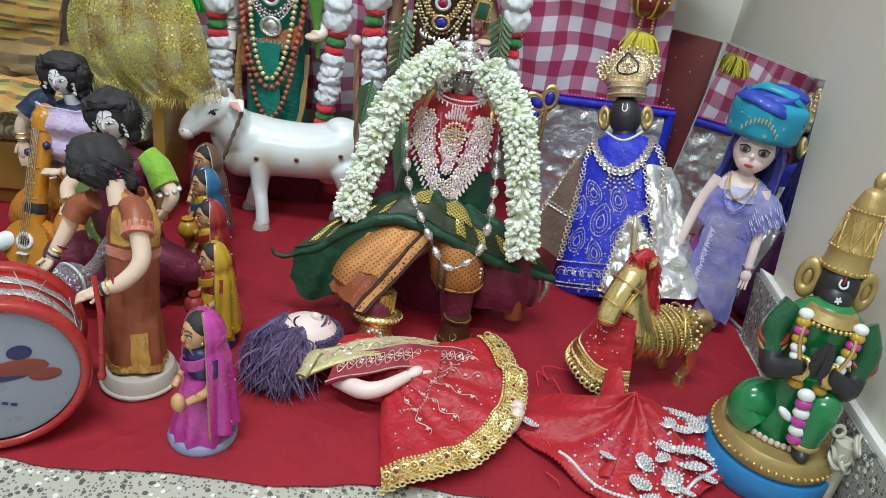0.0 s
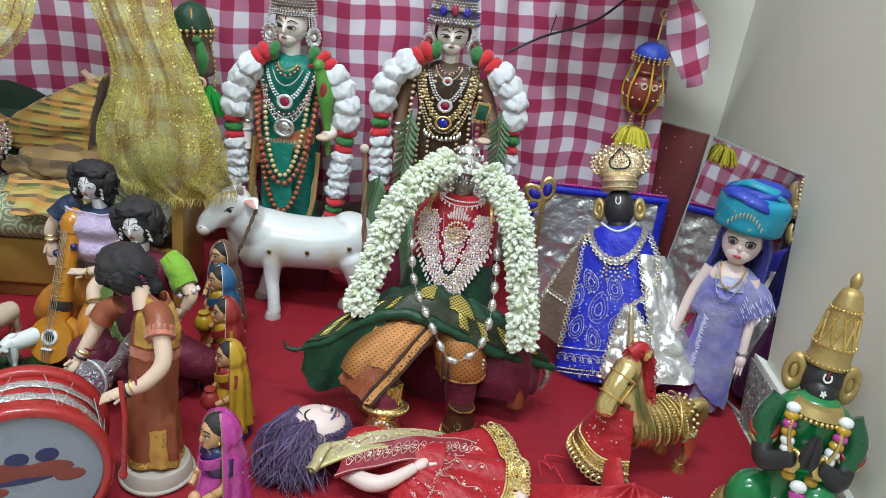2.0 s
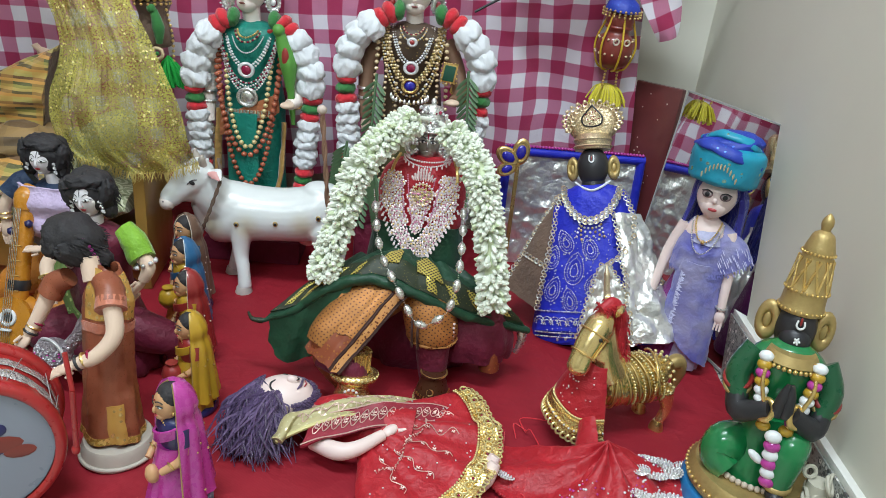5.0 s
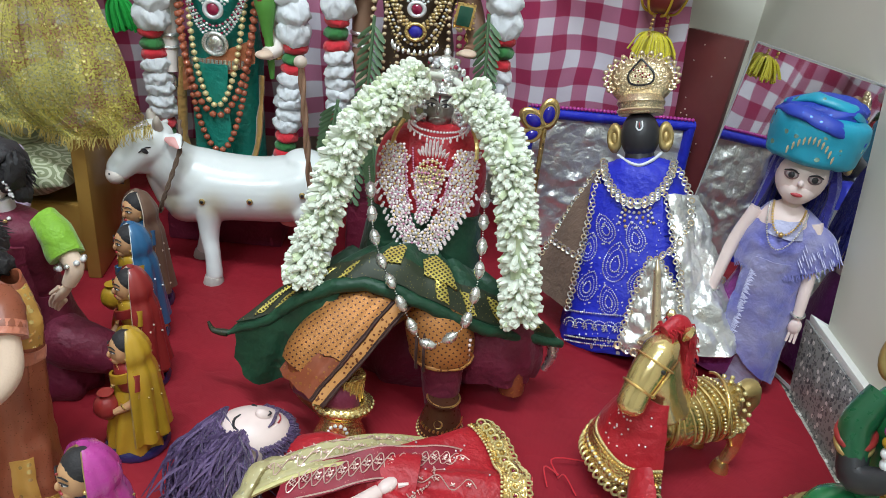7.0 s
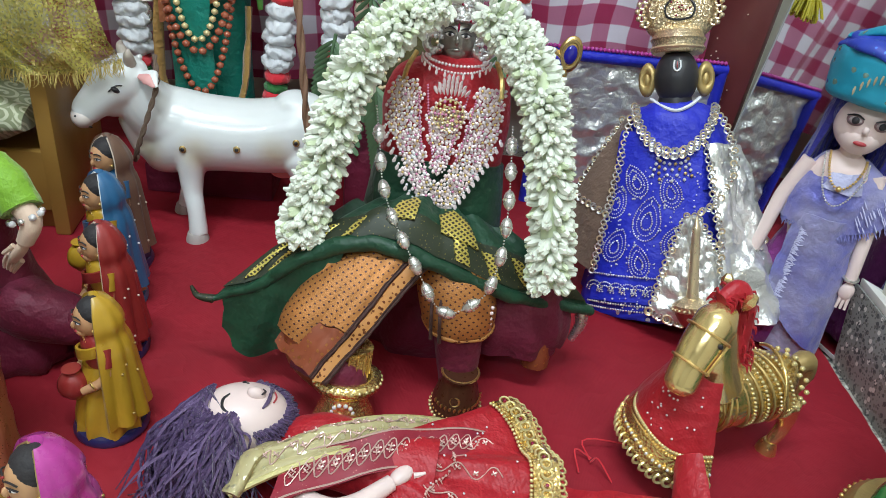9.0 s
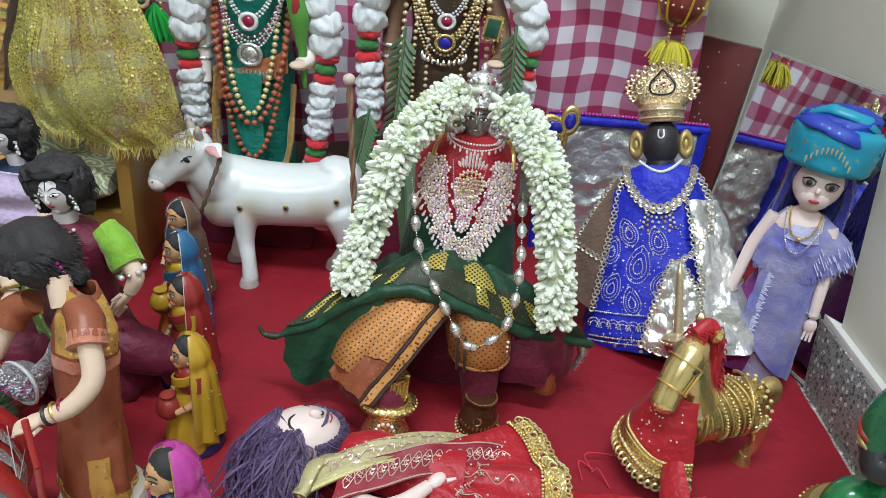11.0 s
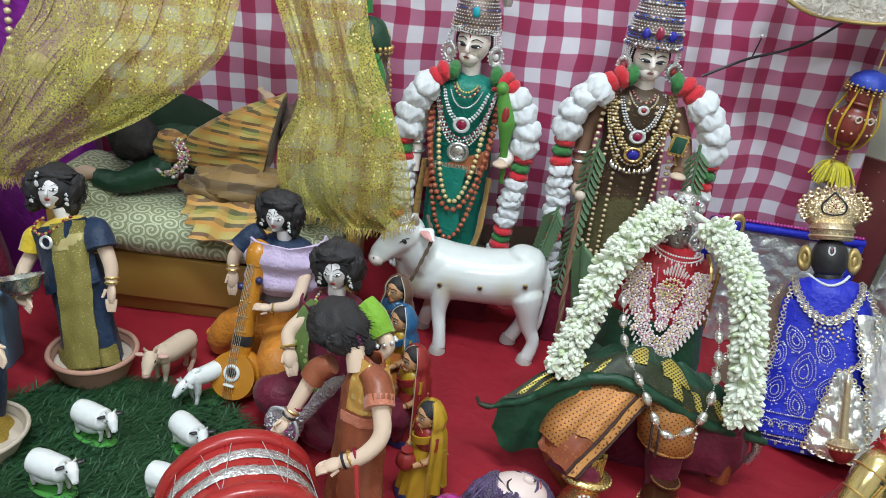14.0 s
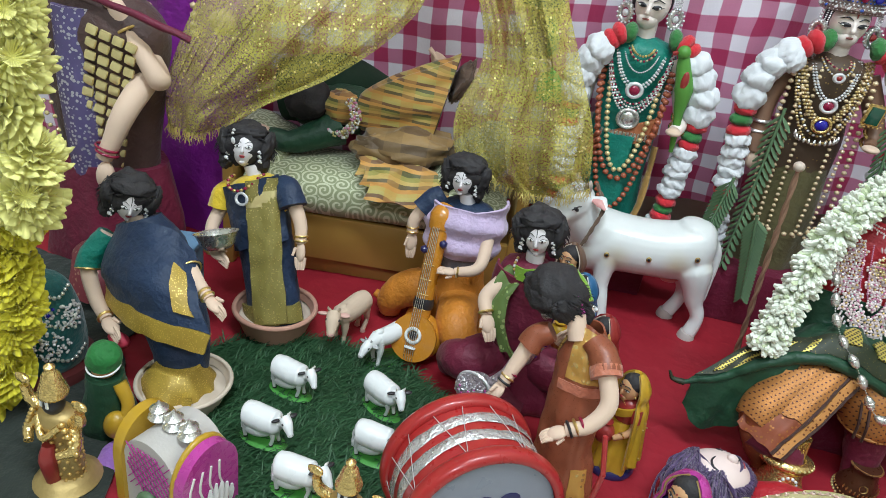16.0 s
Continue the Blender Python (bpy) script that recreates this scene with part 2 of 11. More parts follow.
def damask(name, base, fig):
    """Cushion cloth with a scroll pattern."""
    m, n, l, b = nodes_of(name)
    co = obj_coord(n)
    sp = n.new("ShaderNodeSeparateXYZ")
    l.new(co, sp.inputs[0])
    flat = n.new("ShaderNodeCombineXYZ")
    wob = math_node(n, l, "MULTIPLY", noise_node(n, l, 45, 2, co), 0.006)
    l.new(math_node(n, l, "ADD", sp.outputs[0], wob), flat.inputs[0])
    l.new(math_node(n, l, "ADD", math_node(n, l, "ADD", sp.outputs[1], sp.outputs[2]), wob), flat.inputs[1])
    v = n.new("ShaderNodeTexVoronoi")
    v.voronoi_dimensions = "2D"
    v.inputs["Scale"].default_value, v.inputs["Randomness"].default_value = 40.0, 0.55
    l.new(flat.outputs[0], v.inputs["Vector"])
    d = n.new("ShaderNodeVectorMath")
    d.operation = "SUBTRACT"
    l.new(flat.outputs[0], d.inputs[0])
    l.new(v.outputs["Position"], d.inputs[1])
    ds = n.new("ShaderNodeSeparateXYZ")
    l.new(d.outputs[0], ds.inputs[0])
    rgb = n.new("ShaderNodeSeparateColor")
    l.new(v.outputs["Color"], rgb.inputs[0])
    hand = math_node(n, l, "SUBTRACT", math_node(n, l, "MULTIPLY", math_node(n, l, "GREATER_THAN", rgb.outputs[0], 0.5), 2.0), 1.0)
    ang = math_node(n, l, "MULTIPLY", math_node(n, l, "ARCTAN2", ds.outputs[1], ds.outputs[0]), hand)
    turns = math_node(n, l, "ADD", ang, math_node(n, l, "MULTIPLY", v.outputs["Distance"], 20.0))
    f = math_node(n, l, "GREATER_THAN", math_node(n, l, "SINE", turns), 0.25)
    l.new(mix_node(n, l, f, base, fig), b.inputs["Base Color"])
    b.inputs["Roughness"].default_value = 0.7
    b.inputs["Sheen Weight"].default_value = 0.3
    bump_node(n, l, b, math_node(n, l, "ADD", math_node(n, l, "MULTIPLY", f, 0.3), noise_node(n, l, 400, 2, co)), 0.25, 0.001)
    MATS[name] = m
    return m


GOLD = engraved("gold_chased", (0.92, 0.68, 0.28), 160, 0.26, 0.62)
GOLDP = plain("gold_plain", (0.88, 0.62, 0.24), 0.3, 0.9, 0.2, 90, 0.2)
OLDGOLD = plain("gold_paint", (0.50, 0.36, 0.14), 0.45, 0.55, 0.3, 120, 0.35, 300)
SILVER = engraved("silver_chased", (0.82, 0.82, 0.80), 220)
SILVERP = plain("silver_plain", (0.8, 0.8, 0.78), 0.28, 0.9, 0.15, 90, 0.2)
SKIN = plain("doll_skin_cloth", (0.72, 0.53, 0.40), 0.7, 0, 0.1, 40, 0.2, 600, 0, 0.2)
FACE = plain("doll_face_paint", (0.80, 0.76, 0.78), 0.35, 0, 0.06, 30, 0.05, 300, 0.3)
WFACE = plain("statue_face_enamel", (0.90, 0.80, 0.74), 0.3, 0, 0.06, 30, 0.05, 300, 0.4)
PINK = plain("vinyl_pink", (0.84, 0.67, 0.63), 0.4, 0, 0.08, 30, 0.05, 200, 0.1)
BLACK = plain("black_enamel", (0.026, 0.025, 0.028), 0.4, 0, 0.3, 60, 0.1)
HAIR = plain("black_wool_hair", (0.026, 0.023, 0.025), 0.72, 0, 0.35, 120, 0.6, 380, 0, 0.0, 0.0014)
PHAIR = plain("violet_doll_hair", (0.09, 0.05, 0.14), 0.4, 0, 0.45, 120, 0.8, 300, 0, 0.3, 0.003)
BHAIR = plain("blue_doll_hair", (0.02, 0.02, 0.28), 0.45, 0, 0.35, 120, 0.8, 300, 0, 0.3, 0.003)
WHITE = plain("white_enamel", (0.80, 0.82, 0.82), 0.3, 0, 0.06, 22, 0.06, 150, 0.3)
def cow_paint():
    """White enamel sprayed with faint ochre on flank and shoulder."""
    m, n, l, b = nodes_of("cow_enamel")
    co = obj_coord(n)
    c = (0.77, 0.80, 0.79)
    for x, z, r, k in ((-0.235, 0.105, 0.032, 0.8), (-0.15, 0.115, 0.030, 0.8), (-0.29, 0.10, 0.034, 0.6), (-0.335, 0.135, 0.028, 0.3), (-0.098, 0.12, 0.02, 0.35)):
        d = n.new("ShaderNodeVectorMath")
        d.operation = "DISTANCE"
        l.new(n.new("ShaderNodeNewGeometry").outputs["Position"], d.inputs[0])
        d.inputs[1].default_value = (-0.193 + 1.05 * (x + 0.19), 1.118 + 0.1 * (x + 0.19), z * 1.085)
        g = n.new("ShaderNodeMapRange")
        g.interpolation_type = "SMOOTHSTEP"
        g.inputs[1].default_value, g.inputs[2].default_value, g.inputs[3].default_value, g.inputs[4].default_value = 0.0, r, k, 0.0
        l.new(d.outputs["Value"], g.inputs[0])
        c = mix_node(n, l, math_node(n, l, "MULTIPLY", g.outputs[0], math_node(n, l, "ADD", noise_node(n, l, 40, 3, co), 0.4)), c, (0.56, 0.46, 0.22))
    l.new(mix_node(n, l, math_node(n, l, "MULTIPLY", noise_node(n, l, 25, 4, co), 0.14), c, (0.5, 0.5, 0.46)), b.inputs["Base Color"])
    b.inputs["Roughness"].default_value = 0.32
    b.inputs["Coat Weight"].default_value = 0.4
    bump_node(n, l, b, noise_node(n, l, 90, 3, co), 0.08, 0.001)
    return m


COWW = cow_paint()
EYEW = plain("eye_white", (0.85, 0.85, 0.84), 0.3, 0, 0.02, 20, 0)
LIP = plain("lip_red", (0.45, 0.05, 0.06), 0.4, 0, 0.1, 20, 0)
GREENE = plain("green_enamel", (0.012, 0.20, 0.06), 0.22, 0, 0.25, 60, 0.12, 120, 0.6)
REDE = plain("red_enamel", (0.31, 0.028, 0.026), 0.35, 0, 0.2, 60, 0.1, 120, 0.3)
YELE = plain("yellow_enamel", (0.52, 0.31, 0.025), 0.32, 0, 0.25, 60, 0.1, 120, 0.4)
MAGE = plain("magenta_enamel", (0.50, 0.05, 0.32), 0.28, 0, 0.22, 60, 0.1, 120, 0.5)
BLUEE = plain("blue_enamel", (0.03, 0.14, 0.30), 0.32, 0, 0.25, 60, 0.1, 120, 0.4)
NAVYE = plain("navy_enamel", (0.02, 0.02, 0.10), 0.35, 0, 0.2, 60, 0.1, 120, 0.3)
ORANGE = plain("orange_enamel", (0.62, 0.22, 0.06), 0.4, 0, 0.2, 60, 0.1, 120, 0.3)
BROWNSK = plain("clay_skin", (0.62, 0.34, 0.17), 0.45, 0, 0.12, 60, 0.1)
STONEW = plain("crystal_stones", (0.88, 0.74, 0.74), 0.18, 0.2, 0.15, 200, 0.2, 500, 0.6)
PINKST = plain("pink_stones", (0.72, 0.30, 0.46), 0.2, 0.2, 0.15, 200, 0.1, 500, 0.5)
STONEC = plain("clear_stones", (0.88, 0.90, 0.95), 0.1, 0.35, 0.2, 300, 0.2, 500, 0.8)
RUBY = plain("ruby_glass", (0.28, 0.01, 0.05), 0.12, 0, 0.2, 60, 0, 100, 0.8)
SAPPH = plain("sapphire_glass", (0.02, 0.02, 0.36), 0.12, 0, 0.2, 60, 0, 100, 0.8)
EMER = plain("emerald_glass", (0.01, 0.08, 0.05), 0.12, 0, 0.2, 60, 0, 100, 0.8)
REDBEAD = plain("red_bead", (0.38, 0.10, 0.05), 0.25, 0, 0.15, 60, 0, 100, 0.5)
REDC = cloth("red_cloth", (0.285, 0.0045, 0.016), 0.7, 0.0, 700, 12, 0.22)
REDS = cloth("red_satin", (0.42, 0.01, 0.02), 0.5, 0.06, 900, 40, 0.25)
GREENC = cloth("dark_green_silk", (0.006, 0.050, 0.022), 0.5, 0.06, 900, 28, 0.4)
MAROON = cloth("maroon_silk", (0.14, 0.006, 0.03), 0.6, 0.06, 900, 40, 0.3)
TEALC = cloth("teal_silk", (0.0, 0.19, 0.14), 0.5, 0.06, 900, 50, 0.3)
NAVYC = cloth("navy_silk", (0.007, 0.024, 0.066), 0.6, 0.06, 900, 40, 0.3)
LAVC = cloth("lavender_cotton", (0.56, 0.44, 0.64), 0.75, 0.3, 900, 50, 0.15)
ROYAL = cloth("royal_blue_satin", (0.012, 0.022, 0.50), 0.5, 0.06, 900, 30, 0.25)
LIMEC = cloth("lime_silk", (0.20, 0.42, 0.02), 0.6, 0.3, 900, 50, 0.2)
YELC = cloth("yellow_cotton", (0.72, 0.50, 0.02), 0.7, 0.3, 900, 50, 0.2)
RUSTC = cloth("rust_silk", (0.40, 0.135, 0.055), 0.4, 0.06, 900, 50, 0.25)
ORNGC = cloth("saffron_silk", (0.56, 0.20, 0.02), 0.55, 0.06, 900, 50, 0.25)
PURPC = cloth("purple_silk", (0.26, 0.012, 0.33), 0.55, 0.06, 900, 40, 0.3)
BROWNC = cloth("brown_cloth", (0.16, 0.10, 0.07), 0.8, 0.2, 900, 50, 0.2)
GOLDBR = brocade("gold_brocade", (0.36, 0.20, 0.03), (0.8, 0.58, 0.2), 260, 0.5)
RUSTBR = brocade("rust_gold_brocade", (0.24, 0.055, 0.02), (0.42, 0.17, 0.05), 190, 0.26)
DOTBR = dotted("orange_dot_brocade", (0.50, 0.21, 0.06), (0.06, 0.012, 0.012), 0.0075, 0.45)
GREENBR = brocade("brown_gold_border", (0.022, 0.030, 0.013), (0.30, 0.24, 0.07), 330, 0.16)
GOLDMOT = lattice("gold_net_motif", (0.05, 0.036, 0.012), (0.78, 0.64, 0.16), 0.0056)
BLUEBR = brocade("blue_silver_brocade", (0.012, 0.02, 0.44), (0.72, 0.74, 0.82), 75, 0.2)
OLIVEBR = brocade("olive_gold_band", (0.24, 0.20, 0.05), (0.56, 0.46, 0.18), 260, 0.26)
SHAWLBR = brocade("cream_shawl", (0.46, 0.40, 0.20), (0.66, 0.62, 0.40), 160, 0.3)
TURQ = brocade("turquoise_brocade", (0.015, 0.30, 0.44), (0.30, 0.52, 0.46), 60, 0.2, 0.4)
SILFOIL = foil("silver_tissue", (0.90, 0.91, 0.84), 40, 0.28, 0.5)
GOLDFOIL = foil("gold_tissue", (0.74, 0.5, 0.16), 120)


def shot_silk(name, c1, c2):
    """Sheer silk whose weave shows two colours in soft patches."""
    m, n, l, b = nodes_of(name)
    co = obj_coord(n)
    k = n.new("ShaderNodeMapRange")
    k.inputs[1].default_value, k.inputs[2].default_value = 0.40, 0.62
    l.new(noise_node(n, l, 16, 3, co), k.inputs[0])
    fine = noise_node(n, l, 130, 3, co)
    l.new(mix_node(n, l, math_node(n, l, "MULTIPLY", fine, 0.35), mix_node(n, l, k.outputs[0], c1, c2), shade(c1, 1.4)), b.inputs["Base Color"])
    b.inputs["Roughness"].default_value = 0.38
    b.inputs["Metallic"].default_value = 0.15
    b.inputs["Sheen Weight"].default_value = 0.4
    bump_node(n, l, b, math_node(n, l, "ADD", noise_node(n, l, 70, 4, co), fine), 0.5, 0.003)
    MATS[name] = m
    SOFT.add(name)
    return m


SHEERV = shot_silk("violet_tissue", (0.30, 0.29, 0.50), (0.075, 0.085, 0.46))
WOOD = plain("varnished_wood", (0.36, 0.20, 0.045), 0.38, 0, 0.16, 18, 0.12, 120, 0.25)
VWOOD = plain("veena_wood", (0.55, 0.22, 0.02), 0.28, 0, 0.2, 40, 0.1, 120, 0.5)
DARKWOOD = plain("dark_red_lacquer", (0.14, 0.03, 0.03), 0.35, 0, 0.3, 40, 0.12, 120, 0.3)
PLASTER = plain("wall_paint", (0.66, 0.64, 0.55), 0.75, 0, 0.05, 6, 0.12, 60)
WHITEP = plain("white_paint", (0.78, 0.77, 0.72), 0.5, 0, 0.06, 20, 0.1, 100)
TERRAC = plain("terracotta", (0.50, 0.27, 0.20), 0.85, 0, 0.15, 60, 0.3, 200)
CREAMC = plain("cream_plaster", (0.62, 0.52, 0.42), 0.7, 0, 0.15, 60, 0.2, 200)
REDPL = plain("red_plastic", (0.40, 0.022, 0.022), 0.3, 0, 0.1, 40, 0.05, 120, 0.4)
DRUMH = plain("drum_head_film", (0.25, 0.27, 0.33), 0.3, 0, 0.06, 20, 0.05, 100, 0.3)
WOOLW = plain("white_wool", (0.78, 0.80, 0.83), 0.9, 0, 0.06, 90, 0.45, 380, 0, 0.3, 0.0016)
WOOLR = plain("red_wool", (0.66, 0.02, 0.035), 0.9, 0, 0.06, 90, 0.45, 380, 0, 0.3, 0.0016)
WOOLG = plain("green_wool", (0.035, 0.20, 0.045), 0.9, 0, 0.06, 90, 0.45, 380, 0, 0.3, 0.0016)
WOOLY = plain("yellow_wool", (0.72, 0.62, 0.03), 0.9, 0, 0.15, 90, 0.8, 500, 0, 0.4, 0.003)
JASM = plain("jasmine_petal", (0.80, 0.84, 0.72), 0.55, 0, 0.1, 120, 0.1, 300, 0, 0.2)
JASM2 = plain("jasmine_green_tube", (0.62, 0.70, 0.46), 0.55, 0, 0.12, 120, 0.1, 300, 0, 0.2)
MARIG = plain("yellow_petal", (0.70, 0.62, 0.03), 0.7, 0, 0.2, 120, 0.2, 300, 0, 0.3)
MARIGP = plain("pale_yellow_petal", (0.90, 0.83, 0.28), 0.7, 0, 0.2, 120, 0.2, 300, 0, 0.3)
GOLDSEQ = plain("gold_sequin", (0.92, 0.72, 0.34), 0.22, 0.5, 0.25, 200, 0.2, 400, 0.6)
CHAMP = engraved("champagne_gold", (0.86, 0.70, 0.46), 200, 0.32, 0.5)
CHAMPP = plain("champagne_plain", (0.86, 0.70, 0.46), 0.3, 0.75, 0.2, 90, 0.2)
PEARL = plain("gilt_pearl", (0.74, 0.58, 0.36), 0.25, 0.2, 0.15, 90, 0.05, 100, 0.5)
LEAF = plain("green_leaf", (0.11, 0.20, 0.10), 0.5, 0, 0.25, 90, 0.2)
GRASS = plain("grass_blades", (0.025, 0.092, 0.034), 0.6, 0, 0.4, 60, 0.1)
BRIGHTG = plain("bright_green_base", (0.07, 0.32, 0.05), 0.5, 0, 0.2, 60, 0.2)
TANF = plain("tan_flock", (0.62, 0.48, 0.36), 0.8, 0, 0.15, 60, 0.4, 400)
BLUEPL = plain("blue_board", (0.02, 0.20, 0.48), 0.4, 0, 0.1, 40, 0.05, 100, 0.2)
CHECK = gingham("checked_cotton")
TERRZ = terrazzo("terrazzo_floor", (0.50, 0.48, 0.40))
TERRZ2 = terrazzo("terrazzo_skirting", (0.33, 0.34, 0.31))
DAMASK = damask("damask_cushion", (0.27, 0.30, 0.16), (0.58, 0.60, 0.42))
PLAID = plaid("plaid_silk", [(0.46, 0.34, 0.08), (0.52, 0.25, 0.05), (0.12, 0.09, 0.03), (0.50, 0.36, 0.10), (0.30, 0.27, 0.06), (0.10, 0.10, 0.03), (0.58, 0.30, 0.07), (0.16, 0.08, 0.03), (0.44, 0.36, 0.10)], 0.036)
NETG = net("gold_net", (0.62, 0.55, 0.13), (0.98, 0.88, 0.42))

# ---- builders ----
def catmull(pts, k):
    p = [Vector(q) for q in pts]
    p = [2 * p[0] - p[1]] + p + [2 * p[-1] - p[-2]]
    out = []
    for i in range(1, len(p) - 2):
        for j in range(k):
            t = j / k
            out.append(0.5 * (2 * p[i] + (p[i + 1] - p[i - 1]) * t + (2 * p[i - 1] - 5 * p[i] + 4 * p[i + 1] - p[i + 2]) * t * t
                              + (3 * p[i] - p[i - 1] - 3 * p[i + 1] + p[i + 2]) * t ** 3))
    return out + [p[-2]]


_bm = bmesh.new()
bmesh.ops.create_icosphere(_bm, subdivisions=1, radius=1)
ICO_V = np.array([v.co[:] for v in _bm.verts])
ICO_F = [[v.index for v in f.verts] for f in _bm.faces]
_bm.free()


class Shape:
    """Gathers rounded pieces, each with its material, into one mesh."""

    def __init__(self):
        self.v, self.f, self.k, self.mats, self.m = [], [], [], [], Matrix.Identity(4)

    def add(self, verts, faces, mat):
        o = len(self.v)
        m = self.m
        if mat.name in SOFT and len(verts) > 60:
            for p in verts:
                q = m @ Vector(p)
                q += noise.noise_vector(q * 42) * 0.0022 + noise.noise_vector(q * 105) * 0.0010
                self.v.append(q[:])
        else:
            self.v.extend((m @ Vector(p))[:] for p in verts)
        if mat not in self.mats:
            self.mats.append(mat)
        i = self.mats.index(mat)
        self.f.extend([a + o for a in f] for f in faces)
        self.k.extend([i] * len(faces))
        return self

    def rings(self, rings, mat, closed=True, caps=True):
        n = len(rings[0])
        vs = [p for r in rings for p in r]
        fs = []
        for i in range(len(rings) - 1):
            for j in range(n if closed else n - 1):
                a, b = i * n + j, i * n + (j + 1) % n
                fs.append([a, b, b + n, a + n])
        if caps and closed:
            fs.append(list(range(n))[::-1])
            fs.append(list(range((len(rings) - 1) * n, len(rings) * n)))
        return self.add(vs, fs, mat)

    def ell(self, c, r, mat, rot=(0, 0, 0), u=16, v=10):
        r = (r, r, r) if isinstance(r, (int, float)) else r
        e = Euler([radians(a) for a in rot]).to_matrix()
        rings = []
        for i in range(v + 1):
            th = math.pi * min(max(i / v, 0.012), 0.988)
            rings.append([Vector(c) + e @ Vector((r[0] * math.sin(th) * math.cos(2 * math.pi * j / u), r[1] * math.sin(th) * math.sin(2 * math.pi * j / u),
                                                  -r[2] * math.cos(th))) for j in range(u)])
        return self.rings(rings, mat)

    def tube(self, pts, rad, mat, n=10, k=0, flat=1.0):
        pts = catmull(pts, k) if k else [Vector(p) for p in pts]
        m = len(pts)
        if isinstance(rad, (int, float)):
            rs = [rad] * m
        else:
            rs = [float(x) for x in np.interp(np.linspace(0, 1, m), np.linspace(0, 1, len(rad)), rad)]
        d = (pts[1] - pts[0]).normalized()
        side = d.orthogonal().normalized()
        rings = []
        for i, p in enumerate(pts):
            d2 = (pts[min(i + 1, m - 1)] - pts[max(i - 1, 0)]).normalized()
            side = (side - d2 * side.dot(d2)).normalized()
            up = d2.cross(side)
            rings.append([p + rs[i] * (side * math.cos(2 * math.pi * j / n) + flat * up * math.sin(2 * math.pi * j / n)) for j in range(n)])
        return self.rings(rings, mat)

    def lathe(self, prof, mat, c=(0, 0, 0), n=24, sx=1.0, sy=1.0, ruffle=0, amp=0.0, k=0, caps=True, lean=(0, 0)):
        """prof: radius and height, upward; ruffle folds of amp at the foot, fading upward."""
        if k:
            prof = [(p[0], p[2]) for p in catmull([(r, 0, z) for r, z in prof], k)]
        if ruffle:
            n = max(n, ruffle * 6)
        z0, z1 = prof[0][1], prof[-1][1]
        rings = []
        for r, z in prof:
            fade = 1 - (z - z0) / (z1 - z0)
            ring = []
            for j in range(n):
                a = 2 * math.pi * j / n
                q = r * (1 + amp * fade * math.sin(ruffle * a + 1.7 * math.sin(2 * a + z * 30)))
                ring.append((c[0] + q * sx * math.cos(a) + lean[0] * (1 - fade), c[1] + q * sy * math.sin(a) + lean[1] * (1 - fade), c[2] + z))
            rings.append(ring)
        return self.rings(rings, mat, caps=caps)

    def box(self, c, s, mat, rot=(0, 0, 0), bev=0.003):
        bm = bmesh.new()
        bmesh.ops.create_cube(bm, size=1, matrix=Matrix.Diagonal((*s, 1)))
        if bev:
            bmesh.ops.bevel(bm, geom=bm.edges[:], offset=bev, segments=2, affect="EDGES", profile=0.6)
        bm.verts.index_update()
        m = pose(*c, *rot)
        self.add([m @ v.co for v in bm.verts], [[v.index for v in f.verts] for f in bm.faces], mat)
        bm.free()
        return self

    def sheet(self, fn, nu, nv, mat, th=0.0015):
        """A cloth or plate fn(u, v) with thickness."""
        g = [[Vector(fn(i / nu, j / nv)) for j in range(nv + 1)] for i in range(nu + 1)]
        top, bot = [], []
        for i in range(nu + 1):
            for j in range(nv + 1):
                du = g[min(i + 1, nu)][j] - g[max(i - 1, 0)][j]
                dv = g[i][min(j + 1, nv)] - g[i][max(j - 1, 0)]
                nn = du.cross(dv)
                nn = nn.normalized() if nn.length > 1e-12 else Vector((0, 0, 1))
                top.append(g[i][j] + nn * th / 2)
                bot.append(g[i][j] - nn * th / 2)
        w, o = nv + 1, len(top)
        fs = []
        for i in range(nu):
            for j in range(nv):
                a = i * w + j
                fs.append([a, a + w, a + w + 1, a + 1])
                fs.append([a + o, a + o + 1, a + o + w + 1, a + o + w])
        edge = [j for j in range(w)] + [i * w + nv for i in range(1, nu + 1)] + [nu * w + j for j in range(nv - 1, -1, -1)] + [i * w for i in range(nu - 1, 0, -1)]
        for a, b in zip(edge, edge[1:] + edge[:1]):
            fs.append([a, b, b + o, a + o])
        return self.add(top + bot, fs, mat)

    def bead(self, c, r, mat):
        r = np.array((r, r, r) if isinstance(r, (int, float)) else r)
        return self.add((ICO_V * r + np.array(c[:])).tolist(), ICO_F, mat)

    def beads(self, pts, r, mat, step=None, k=12, alt=None):
        """A string of beads along a curve."""
        path = catmull(pts, k)
        step = step or 2.05 * r
        left, i = 0.0, 0
        for a, b in zip(path, path[1:]):
            seg = (b - a).length
            while left <= seg:
                self.bead(a.lerp(b, left / seg if seg else 0), r, alt if alt and i % 2 else mat)
                left += step
                i += 1
            left -= seg
        return self

